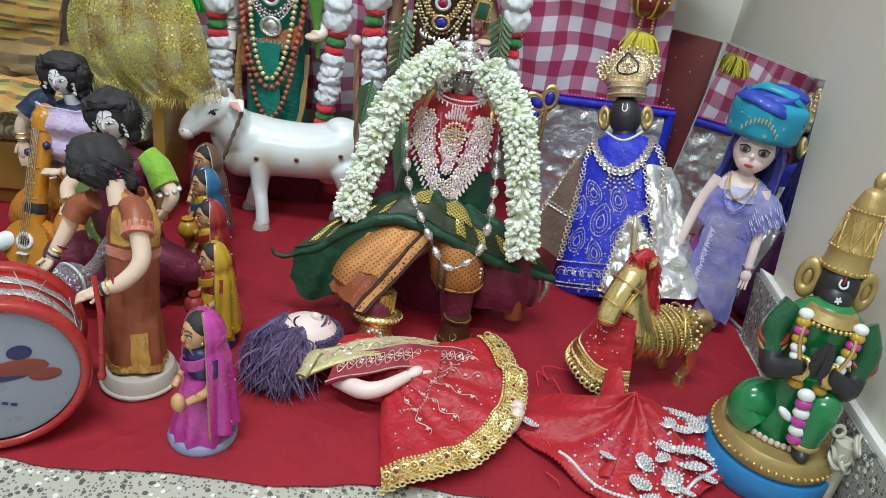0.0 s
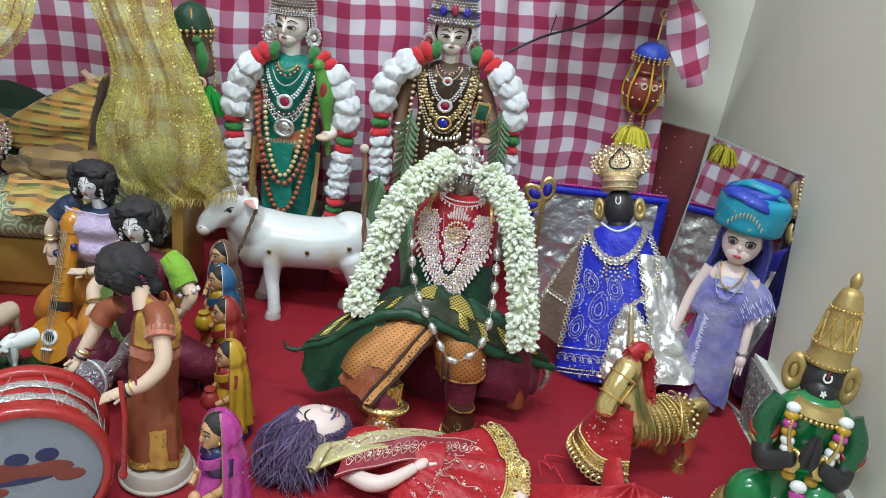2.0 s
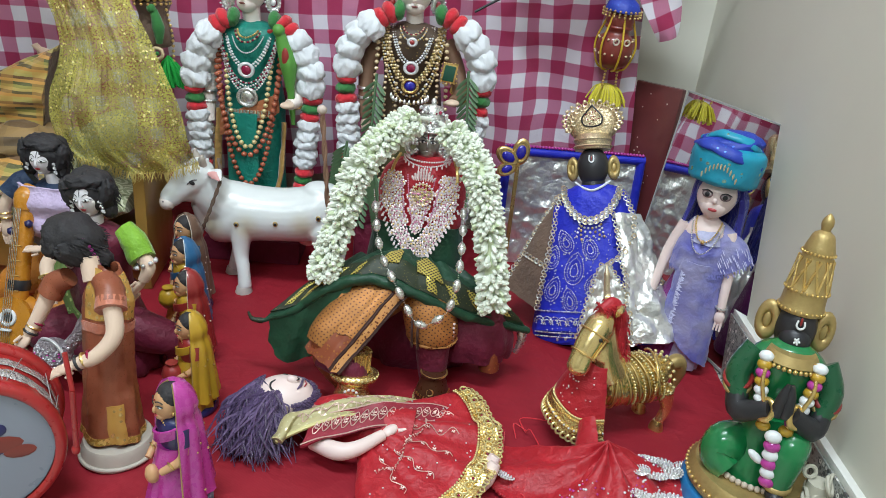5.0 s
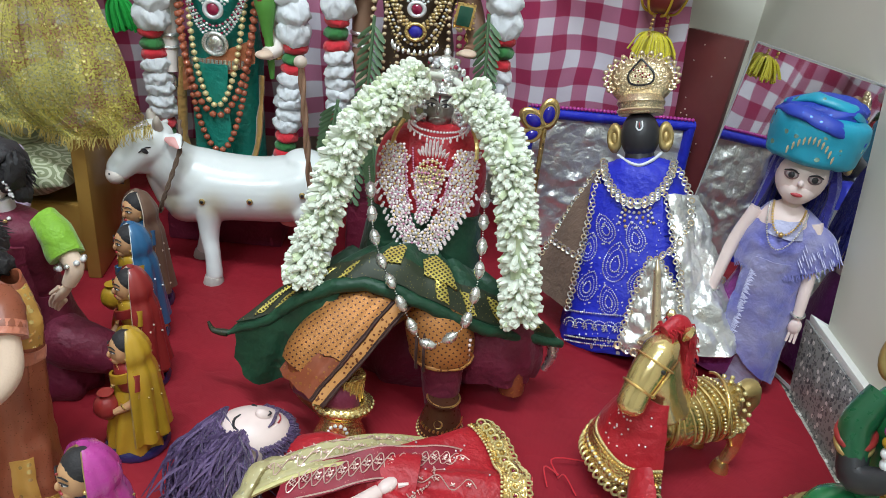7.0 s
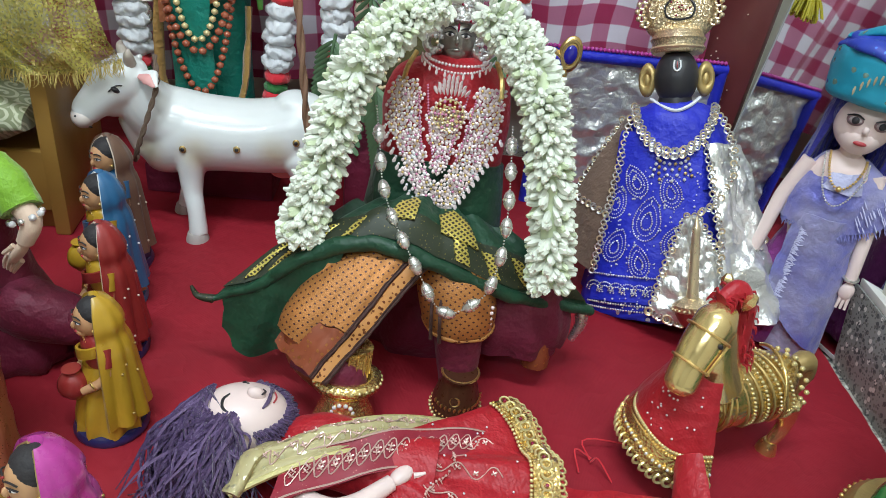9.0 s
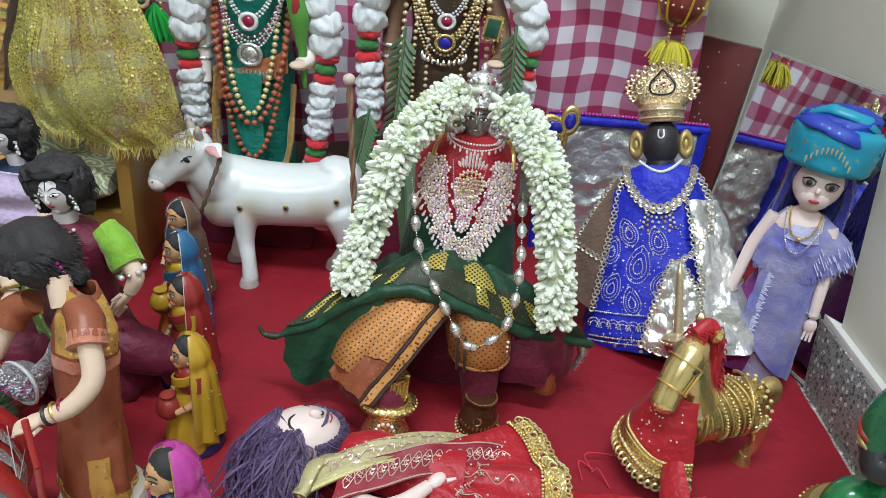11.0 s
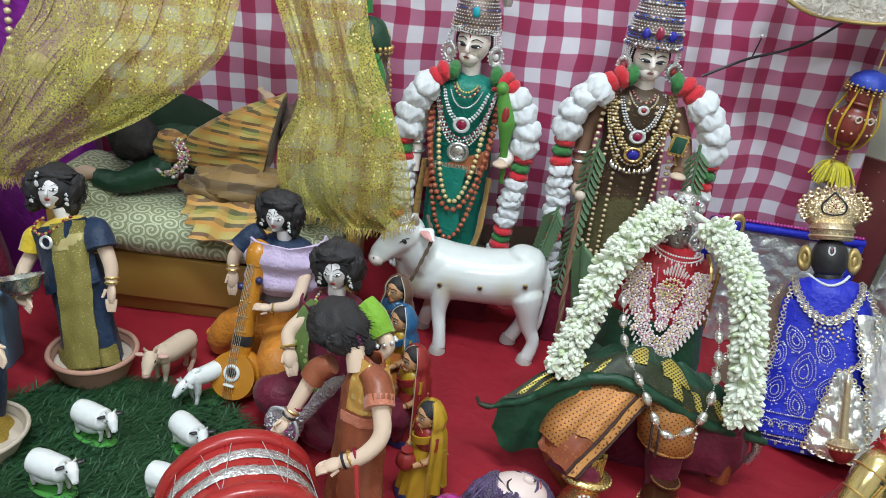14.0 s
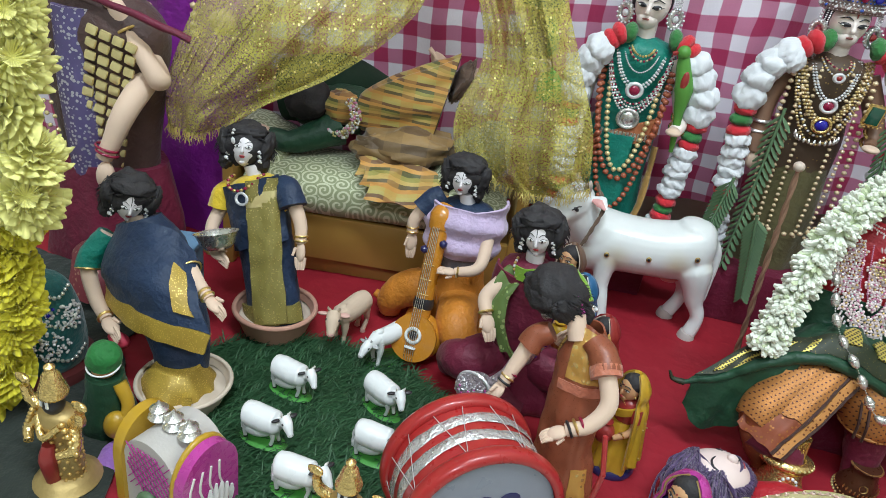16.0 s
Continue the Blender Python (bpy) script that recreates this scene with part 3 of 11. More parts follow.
    def ring(self, c, R, r, mat, rot=(0, 0, 0), n=24, m=8, sx=1.0, sy=1.0):
        e = Euler([radians(a) for a in rot]).to_matrix()
        vs, fs = [], []
        for i in range(n):
            a = 2 * math.pi * i / n
            for j in range(m):
                b = 2 * math.pi * j / m
                q = R + r * math.cos(b)
                vs.append(Vector(c) + e @ Vector((q * sx * math.cos(a), q * sy * math.sin(a), r * math.sin(b))))
                fs.append([i * m + j, ((i + 1) % n) * m + j, ((i + 1) % n) * m + (j + 1) % m, i * m + (j + 1) % m])
        return self.add(vs, fs, mat)

    def petal(self, c, d, length, width, mat, fat=1.0):
        """A bud or petal: a spindle from c along d."""
        d = Vector(d).normalized()
        s = d.orthogonal().normalized()
        t = d.cross(s)
        c = Vector(c)
        rings = []
        for q, w in ((0.0, 0.25), (0.3, 0.8), (0.65, 1.0), (0.92, 0.45)):
            rings.append([c + d * length * q + width * w * (s * math.cos(1.2566 * j) + t * fat * math.sin(1.2566 * j)) for j in range(5)])
        return self.rings(rings, mat)

    def mesh(self, name, sharp=50):
        me = bpy.data.meshes.new(name)
        me.from_pydata(self.v, [], self.f)
        for m in self.mats:
            me.materials.append(m)
        me.polygons.foreach_set("material_index", self.k)
        me.polygons.foreach_set("use_smooth", [True] * len(self.f))
        bm = bmesh.new()
        bm.from_mesh(me)
        bmesh.ops.recalc_face_normals(bm, faces=bm.faces[:])
        bm.to_mesh(me)
        bm.free()
        me.set_sharp_from_angle(angle=radians(sharp))
        me.update()
        return me


def fused(shape, voxel, passes):
    """The rounded pieces of a shape melted into one smooth skin: points and faces."""
    tmp = new("melt", shape.mesh("melt"))
    r = tmp.modifiers.new("skin", "REMESH")
    r.mode, r.voxel_size = "VOXEL", voxel
    k = tmp.modifiers.new("soften", "SMOOTH")
    k.factor, k.iterations = 0.5, passes
    me = bpy.data.meshes.new_from_object(tmp.evaluated_get(bpy.context.evaluated_depsgraph_get()))
    out = [v.co[:] for v in me.vertices], [list(p.vertices) for p in me.polygons]
    old = tmp.data
    bpy.data.objects.remove(tmp)
    bpy.data.meshes.remove(old)
    bpy.data.meshes.remove(me)
    return out


def thing(name, shape, m, label, category, group="", kind="", sharp=50):
    """One top-level thing of one mesh."""
    ob = new(name, shape.mesh(name, sharp))
    ob.matrix_world = m
    return tagged(ob, label, category, group, kind)


def holder(name, m, label, category, group="", kind=""):
    """A thing made of parts: an Empty at its base."""
    ob = new(name)
    ob.empty_display_size = 0.02
    ob.matrix_world = m
    return tagged(ob, label, category, group, kind)


def part(name, shape, parent, label="", m=None, sharp=50):
    ob = new(name, shape.mesh(name, sharp) if isinstance(shape, Shape) else shape)
    ob.parent = parent
    if m is not None:
        ob.matrix_basis = m
    if label:
        ob["label"] = label
    return ob


# ---- the room ----
WALL_X = 0.54
BACK_Y = 1.56

s = Shape().sheet(lambda u, v: (-2.4 + 2.98 * u, -2.4 + 4.06 * v, -0.02), 2, 2, TERRZ, 0.04)
thing("floor", s, Matrix(), "grey speckled terrazzo floor, worn and polished", "floor", kind="structure")
s = Shape().box((WALL_X + 0.06, -0.4, 1.35), (0.12, 4.1, 2.7), PLASTER, bev=0)
thing("wall_east", s, Matrix(), "plain cream painted plaster wall with faint marks", "wall", kind="structure")
s = Shape().box((-0.99, BACK_Y + 0.06, 1.35), (3.06, 0.12, 2.7), PLASTER, bev=0)
thing("wall_north", s, Matrix(), "plain cream painted plaster wall behind the checked cloth", "wall", kind="structure")
s = Shape().box((-2.46, -0.4, 1.35), (0.12, 4.1, 2.7), PLASTER, bev=0)
thing("wall_west", s, Matrix(), "plain cream painted plaster wall", "wall", kind="structure")
s = Shape().box((-0.99, -2.46, 1.35), (3.06, 0.12, 2.7), PLASTER, bev=0)
thing("wall_south", s, Matrix(), "plain cream painted plaster wall", "wall", kind="structure")
s = Shape().box((-0.96, -0.4, 2.75), (3.2, 4.3, 0.1), WHITEP, bev=0)
thing("ceiling", s, Matrix(), "plain white painted ceiling", "ceiling", kind="structure")
s = Shape().box((WALL_X - 0.006, -0.4, 0.047), (0.012, 3.9, 0.094), TERRZ2, bev=0.001)
skirt = thing("baseboard", s, Matrix(), "speckled terrazzo skirting with a white cement top line", "skirting", kind="structure")
part("top_strip", Shape().box((WALL_X - 0.005, -0.4, 0.0985), (0.010, 3.9, 0.009), WHITEP, bev=0.001), skirt, "white cement strip")
for eye, yaw in (((-0.15, 0.05, 2.42), 0), ((-0.6, -1.3, 2.36), 0)):
    fx = holder("tube_light", pose(*eye, 0, 0, yaw), "white fluorescent tube light hung below the ceiling", "tube light")
    part("tube", Shape().tube([(-0.6, 0, 0.03), (0.6, 0, 0.03)], 0.013, WHITEP, 12), fx)
    part("batten", Shape().box((0, 0, 0.075), (1.25, 0.05, 0.06), WHITEP), fx)
    part("stem", Shape().tube([(0, 0, 0.1), (0, 0, 2.7 - eye[2])], 0.008, WHITEP, 8), fx)

# red cloth on the floor, slightly rumpled
def red_cloth_at(u, v):
    x = -1.25 + 1.772 * u
    y0 = 0.597 + 0.118 * x + 0.006 * math.sin(9 * x) + 0.004 * math.sin(31 * x)
    y = y0 + (1.5 - y0) * v
    z = 0.0015 + 0.0012 * noise.noise((x * 9, y * 9, 0)) + 0.0009 * noise.noise((x * 26, y * 26, 3))
    return (x, y, max(0.0012, z + 0.0008))


thing("red_floor_cloth", Shape().sheet(red_cloth_at, 110, 60, REDC, 0.0012), Matrix(), "plain red cotton cloth spread over the terrazzo floor", "cloth")

# checked cloth hung at the back
def back_cloth(name, x0, x1, z0, z1, label, wave=0.008, right_curl=0.0):
    def at(u, v):
        x = x0 + (x1 - x0) * u
        z = z0 + (z1 - z0) * v
        y = wave * math.sin(15 * x + 1.4 * math.sin(3 * z)) + wave * 0.7 * noise.noise((x * 5, z * 4, 1.0))
        y += (0.004 + 0.010 * max(0.0, u - 0.6) / 0.4) * math.sin(46 * x + 2.0 * math.sin(5 * z) + 3 * noise.noise((x * 3, z * 3, 7.0)))
        return (x + 0.006 * math.sin(11 * z), y - right_curl * max(0, u - 0.93) * 10, z)
    sh = Shape().sheet(at, 220, 60, CHECK, 0.001)
    ob = thing(name, sh, pose(-0.683, 1.265, 0, 0, -4.0, 10.0), label, "cloth")
    # the corner folded over at the free edge
    W = pose(0.384, 1.368, 0.528, 0, -24, 12)

    def flap(u, v):
        w = 0.036 * math.sin(math.pi * min(1.0, 0.12 + 0.80 * u)) ** 0.8
        return (w * (2 * v - 1) + 0.004 * math.sin(5 * u), -0.010 * math.sin(math.pi * v) - 0.004 * math.sin(9 * u + 2 * v), -0.085 + 0.165 * u)
    part("folded_corner", Shape().sheet(flap, 24, 12, CHECK, 0.001), ob, "", ob.matrix_world.inverted() @ W)
    return ob


back_cloth("checked_backdrop_cloth", -0.75, 1.11, 0.1, 1.15, "red and white checked cotton cloth hung as a backdrop", 0.008, 0.04)

# ---- dolls and statues ----
def head(s, c, r, skin, yaw=0.0, hair=None, tilt=0.0, eyes=True, brow=BLACK, mark=None, lip=LIP):
    """A head at c, facing -y turned by yaw degrees."""
    keep = s.m.copy()
    s.m = keep @ pose(*c, tilt, 0, yaw)
    s.ell((0, 0, 0), (r * 0.80, r * 0.86, r * 1.05), skin, u=20, v=14)
    s.ell((0, -r * 0.30, -r * 0.55), (r * 0.5, r * 0.5, r * 0.46), skin)
    s.ell((0, -r * 0.86, -r * 0.12), (r * 0.10, r * 0.14, r * 0.22), skin, u=10, v=8)
    if eyes:
        for e in (-1, 1):
            s.ell((e * r * 0.32, -r * 0.75, r * 0.1), (r * 0.2, r * 0.09, r * 0.095), EYEW, (0, 0, e * 22), u=12, v=8)
            s.ell((e * r * 0.31, -r * 0.82, r * 0.1), (r * 0.085, r * 0.05, r * 0.085), BLACK, u=10, v=6)
            s.tube([(e * r * 0.1, -r * 0.82, r * 0.30), (e * r * 0.34, -r * 0.79, r * 0.40), (e * r * 0.56, -r * 0.62, r * 0.28)], [r * 0.022, r * 0.034, r * 0.012], brow, 6, 4)
            s.tube([(e * r * 0.12, -r * 0.83, r * 0.12), (e * r * 0.32, -r * 0.84, r * 0.20), (e * r * 0.54, -r * 0.66, r * 0.12)], [r * 0.02, r * 0.035, r * 0.02], brow, 6, 4)
        s.ell((0, -r * 0.80, -r * 0.48), (r * 0.17, r * 0.08, r * 0.075), lip, u=12, v=8)
    if mark:
        s.ell((0, -r * 0.83, r * 0.42), (r * 0.05, r * 0.05, r * 0.2), mark, u=8, v=6)
    if hair:
        s.ell((0, r * 0.20, r * 0.30), (r * 0.98, r * 0.96, r * 0.92), hair, u=24, v=14)
        s.ell((0, -r * 0.28, r * 0.80), (r * 0.62, r * 0.5, r * 0.38), hair, (18, 0, 0), 20, 12)
        for e in (-1, 1):
            s.tube([(e * r * 0.1, -r * 0.66, r * 0.86), (e * r * 0.6, -r * 0.5, r * 0.55), (e * r * 0.84, -r * 0.12, r * 0.0), (e * r * 0.86, r * 0.15, -r * 0.6)], [r * 0.16, r * 0.22, r * 0.22, r * 0.12], hair, 10, 5)
        s.ell((0, r * 0.75, -r * 0.35), (r * 0.8, r * 0.55, r * 0.75), hair, u=20, v=12)
        rnd = random.Random(int(1e6 * (c[0] + c[2])) & 1023)
        for i in range(300):
            a, b = rnd.uniform(-0.1, math.pi + 0.1), rnd.uniform(-0.2, 1.3)
            d = Vector((math.cos(a) * math.cos(b), math.sin(a) * math.cos(b) + 0.1, math.sin(b)))
            p = Vector((0, r * 0.26, r * 0.2)) + d * r * 0.93
            q = p + Vector((d.x * 0.12, 0.10 + 0.15 * d.y, -0.75)) * r * rnd.uniform(0.5, 1.0)
            s.tube([p, p.lerp(q, 0.5) + d * r * 0.05, q + d * r * rnd.uniform(-0.04, 0.05)], [r * 0.022, r * 0.025, r * 0.008], hair, 4, 3)
    s.m = keep


def arm(s, pts, r, skin, sleeve=None, bangle=GOLDP, cut=0.4, k=6):
    """Shoulder, elbow, wrist; a hand at the end."""
    path = catmull(pts, k)
    s.tube(path, [r, r * 0.9, r * 0.72, r * 0.62], skin, 10)
    if sleeve:
        m = max(3, int(len(path) * cut))
        s.tube(path[:m], [r * 1.35, r * 1.3, r * 1.22], sleeve, 12)
        s.ring(path[m - 1][:], r * 1.2, r * 0.16, GOLDP, ((path[m - 1] - path[m - 2]).to_track_quat("Z", "Y").to_euler()[0] * 57.3, (path[m - 1] - path[m - 2]).to_track_quat("Z", "Y").to_euler()[1] * 57.3, 0), 12, 6)
    d = (path[-1] - path[-2]).normalized()
    w = path[-1]
    e = d.to_track_quat("Z", "Y").to_euler()
    rot = tuple(57.2958 * a for a in e)
    if bangle:
        for q in (0.5, 1.1):
            s.ring((w - d * r * q)[:], r * 0.75, r * 0.16, bangle, rot, 12, 6)
    s.ell((w + d * r * 0.9)[:], (r * 0.8, r * 0.42, r * 1.1), skin, rot, 10, 8)
    for i in range(4):
        o = Vector((r * (0.45 * i - 0.68), 0, 0))
        o.rotate(e)
        s.tube([w + d * r * 1.5 + o, w + d * r * (2.5 - 0.15 * abs(i - 1.5)) + o * 0.9], [r * 0.2, r * 0.13], skin, 6)


def necklace(s, c, w, drop, r, mat, front=0.03, alt=None, n=10):
    """A string of beads round the neck at c, hanging by drop, w half wide, curving front ahead."""
    pts = []
    for i in range(n + 1):
        a = math.pi * i / n
        pts.append((c[0] - w * math.cos(a), c[1] - front * abs(math.sin(a)) ** 0.7, c[2] - drop * abs(math.sin(a)) ** 1.3))
    s.beads(pts, r, mat, None, 6, alt)


def blob(s, c, r, mat, rot=(0, 0, 0), amp=0.12, freq=2.2, seed=0.0, u=28, v=18):
    """A rounded mass with an uneven surface."""
    e = Euler([radians(a) for a in rot]).to_matrix()
    rings = []
    for i in range(v + 1):
        th = math.pi * min(max(i / v, 0.012), 0.988)
        ring = []
        for j in range(u):
            d = Vector((math.sin(th) * math.cos(2 * math.pi * j / u), math.sin(th) * math.sin(2 * math.pi * j / u), -math.cos(th)))
            k = 1 + amp * noise.noise(d * freq + Vector((seed, 0, 0))) + amp * 0.5 * noise.noise(d * freq * 2.7 + Vector((0, seed, 0)))
            ring.append(Vector(c) + e @ Vector((d.x * r[0] * k, d.y * r[1] * k, d.z * r[2] * k)))
        rings.append(ring)
    return s.rings(rings, mat)


def painted_head(s, c, r, yaw=0.0, tilt=0.0, roll=0.0, skin=None, mark=BLACK, seed=1, big=1.0, jewel=True):
    """A narrow painted cloth face in a thick mass of loose black hair; faces -y turned by yaw degrees."""
    skin = skin or FACE
    keep = s.m.copy()
    s.m = keep @ pose(*c, tilt, roll, yaw)
    rings = []
    for i in range(17):
        th = math.pi * min(max(i / 16, 0.012), 0.988)
        z = -math.cos(th)
        w = math.sin(th) * (1.0 if z > -0.1 else 1.0 - 0.22 * ((-0.1 - z) / 0.9))
        rings.append([(0.76 * r * w * math.cos(6.2832 * j / 24), 0.84 * r * w * math.sin(6.2832 * j / 24), 1.08 * r * z) for j in range(24)])
    s.rings(rings, skin)

    def on(a, b, out=1.02):
        k = math.sqrt(max(0.02, 1 - a * a - b * b))
        w = 1.0 if b > -0.1 else 1.0 - 0.22 * ((-0.1 - b) / 0.9)
        return Vector((0.76 * r * a, -0.84 * r * k * w * out, 1.08 * r * b))
    s.tube([on(0, 0.12, 1.0), on(0, -0.06, 1.08), on(0, -0.19, 1.10), on(0, -0.24, 1.0)], [0.05 * r, 0.07 * r, 0.10 * r, 0.06 * r], skin, 10, 4)
    s.ell(on(0, -0.78, 0.96), (0.16 * r, 0.12 * r, 0.12 * r), skin, u=12, v=8)
    for e in (-1, 1):
        s.tube([on(e * 0.14, 0.28), on(e * 0.42, 0.40), on(e * 0.74, 0.24)], [0.012 * r, 0.022 * r, 0.008 * r], BLACK, 6, 5)
        s.ell(on(e * 0.42, 0.09, 0.995), (0.19 * r, 0.05 * r, 0.085 * r), EYEW, (0, 0, e * 26), 12, 8)
        s.ell(on(e * 0.40, 0.09, 1.05), (0.062 * r, 0.03 * r, 0.062 * r), BLACK, (0, 0, e * 22), 10, 6)
        s.tube([on(e * 0.16, 0.06), on(e * 0.40, 0.185), on(e * 0.72, 0.09)], [0.012 * r, 0.022 * r, 0.010 * r], BLACK, 6, 5)
        s.tube([on(e * 0.18, 0.04), on(e * 0.42, -0.005), on(e * 0.66, 0.06)], 0.008 * r, BLACK, 5, 5)
        s.bead(on(e * 0.10, -0.215, 1.04), 0.022 * r, LIP)
    s.ell(on(0, -0.43, 1.0), (0.165 * r, 0.055 * r, 0.045 * r), LIP, u=12, v=8)
    s.ell(on(0, -0.50, 0.99), (0.125 * r, 0.055 * r, 0.045 * r), LIP, u=12, v=8)
    if mark:
        s.tube([on(0, 0.26), on(0, 0.50), on(0, 0.80)], [0.014 * r, 0.024 * r, 0.012 * r], mark, 6, 5)
    # hair: a deep cap, side masses and loose curls
    b = big
    blob(s, (0, 0.42 * r, 0.30 * r), (1.22 * r * b, 0.98 * r * b, 1.18 * r * b), HAIR, (0, 0, 0), 0.16, 2.4, seed)
    blob(s, (0, -0.08 * r, 1.02 * r), (0.96 * r * b, 0.66 * r, 0.40 * r * b), HAIR, (14, 0, 0), 0.2, 2.6, seed + 3)
    for e in (-1, 1):
        blob(s, (e * 0.96 * r * b, 0.06 * r, 0.22 * r), (0.38 * r, 0.55 * r, 0.80 * r * b), HAIR, (0, e * 10, 0), 0.22, 2.8, seed + 5 + e)
        blob(s, (e * 0.80 * r * b, 0.30 * r, -0.72 * r), (0.42 * r, 0.52 * r, 0.55 * r * b), HAIR, (0, e * -14, 0), 0.25, 2.8, seed + 8 + e)
    rnd = random.Random(seed)
    for i in range(420):
        a, q = rnd.uniform(-0.35, math.pi + 0.35), rnd.uniform(-0.7, 1.35)
        d = Vector((math.cos(a) * math.cos(q), math.sin(a) * math.cos(q) * 0.9, math.sin(q)))
        p = Vector((0, 0.34 * r, 0.28 * r)) + Vector((d.x * 1.16 * b, d.y * 0.96, d.z * 1.14 * b)) * r
        fall = Vector((0.35 * d.x + rnd.uniform(-0.25, 0.25), 0.25 * d.y + rnd.uniform(-0.2, 0.2), -0.7)) * r * rnd.uniform(0.35, 0.8)
        s.tube([p - d * 0.05 * r, p + fall * 0.5 + d * r * rnd.uniform(0.03, 0.14), p + fall + d * r * rnd.uniform(-0.05, 0.10)], [0.035 * r, 0.032 * r, 0.008 * r], HAIR, 4, 3)
    for i in range(26):
        x = rnd.uniform(-0.85, 0.85)
        p = Vector((x * r, -0.55 * r + 0.25 * abs(x) * r, 1.0 * r - 0.35 * abs(x) * r))
        s.tube([p, p + Vector((x * 0.30 * r, -0.14 * r, -0.10 * r)), p + Vector((x * 0.55 * r, -0.04 * r, -0.26 * r))], [0.04 * r, 0.03 * r, 0.008 * r], HAIR, 4, 3)
    if jewel:
        for e in (-1, 1):
            p = Vector((e * 0.80 * r, -0.30 * r, -0.10 * r))
            for k in range(3):
                s.bead(p + Vector((e * 0.05 * r * k, -0.05 * r, -0.28 * r * k)), 0.13 * r, STONEC if k != 1 else SILVERP)
                s.bead(p + Vector((e * 0.05 * r * k + 0.10 * r, -0.10 * r, -0.28 * r * k - 0.08 * r)), 0.07 * r, STONEC)
    s.m = keep


def stuffed_arm(s, pts, r, hand_to, sleeve=None, cut=0.45, band=GOLDP, skin=None, cuffs=2):
    """A stuffed cloth arm from the shoulder to the wrist, with a mitten hand towards hand_to."""
    skin = skin or SKIN
    path = catmull(pts, 7)
    s.tube(path, [r * 1.05, r, r * 0.9, r * 0.74], skin, 14)
    w, d = path[-1], (Vector(hand_to) - path[-1])
    L = d.length
    d = d.normalized()
    e = tuple(57.2958 * a for a in d.to_track_quat("Z", "Y").to_euler())
    s.ell(w + d * L * 0.42, (r * 0.95, r * 0.55, L * 0.52), skin, e, 14, 10)
    side = d.orthogonal().normalized()
    turn = d.cross(side)
    for k in range(4):
        o = (side * math.cos(0.6) + turn * math.sin(0.6)) * r * (0.42 * k - 0.63)
        s.tube([w + d * L * 0.7 + o, w + d * L * 1.05 + o * 0.9, w + d * L * 1.22 + o * 0.7 - Vector((0, 0, r * 0.3))], [r * 0.27, r * 0.24, r * 0.15], skin, 7, 3)
    s.tube([w + d * L * 0.2 + side * r * 0.7, w + d * L * 0.6 + side * r * 1.15], [r * 0.28, r * 0.18], skin, 7)
    if sleeve:
        m = max(3, int(len(path) * cut))
        s.tube(path[:m], [r * 1.35, r * 1.42, r * 1.5], sleeve, 16)
        q = path[m - 1] - path[m - 2]
        s.ring(path[m - 1], r * 1.45, r * 0.14, band, tuple(57.2958 * a for a in q.to_track_quat("Z", "Y").to_euler()), 16, 6)
    for k in range(cuffs):
        s.ring(w - d * r * (0.4 + 0.75 * k), r * 0.86, r * 0.18, (BLACK, GOLDP, RUBY)[k % 3] if cuffs == 3 else GOLDP, e, 16, 6)


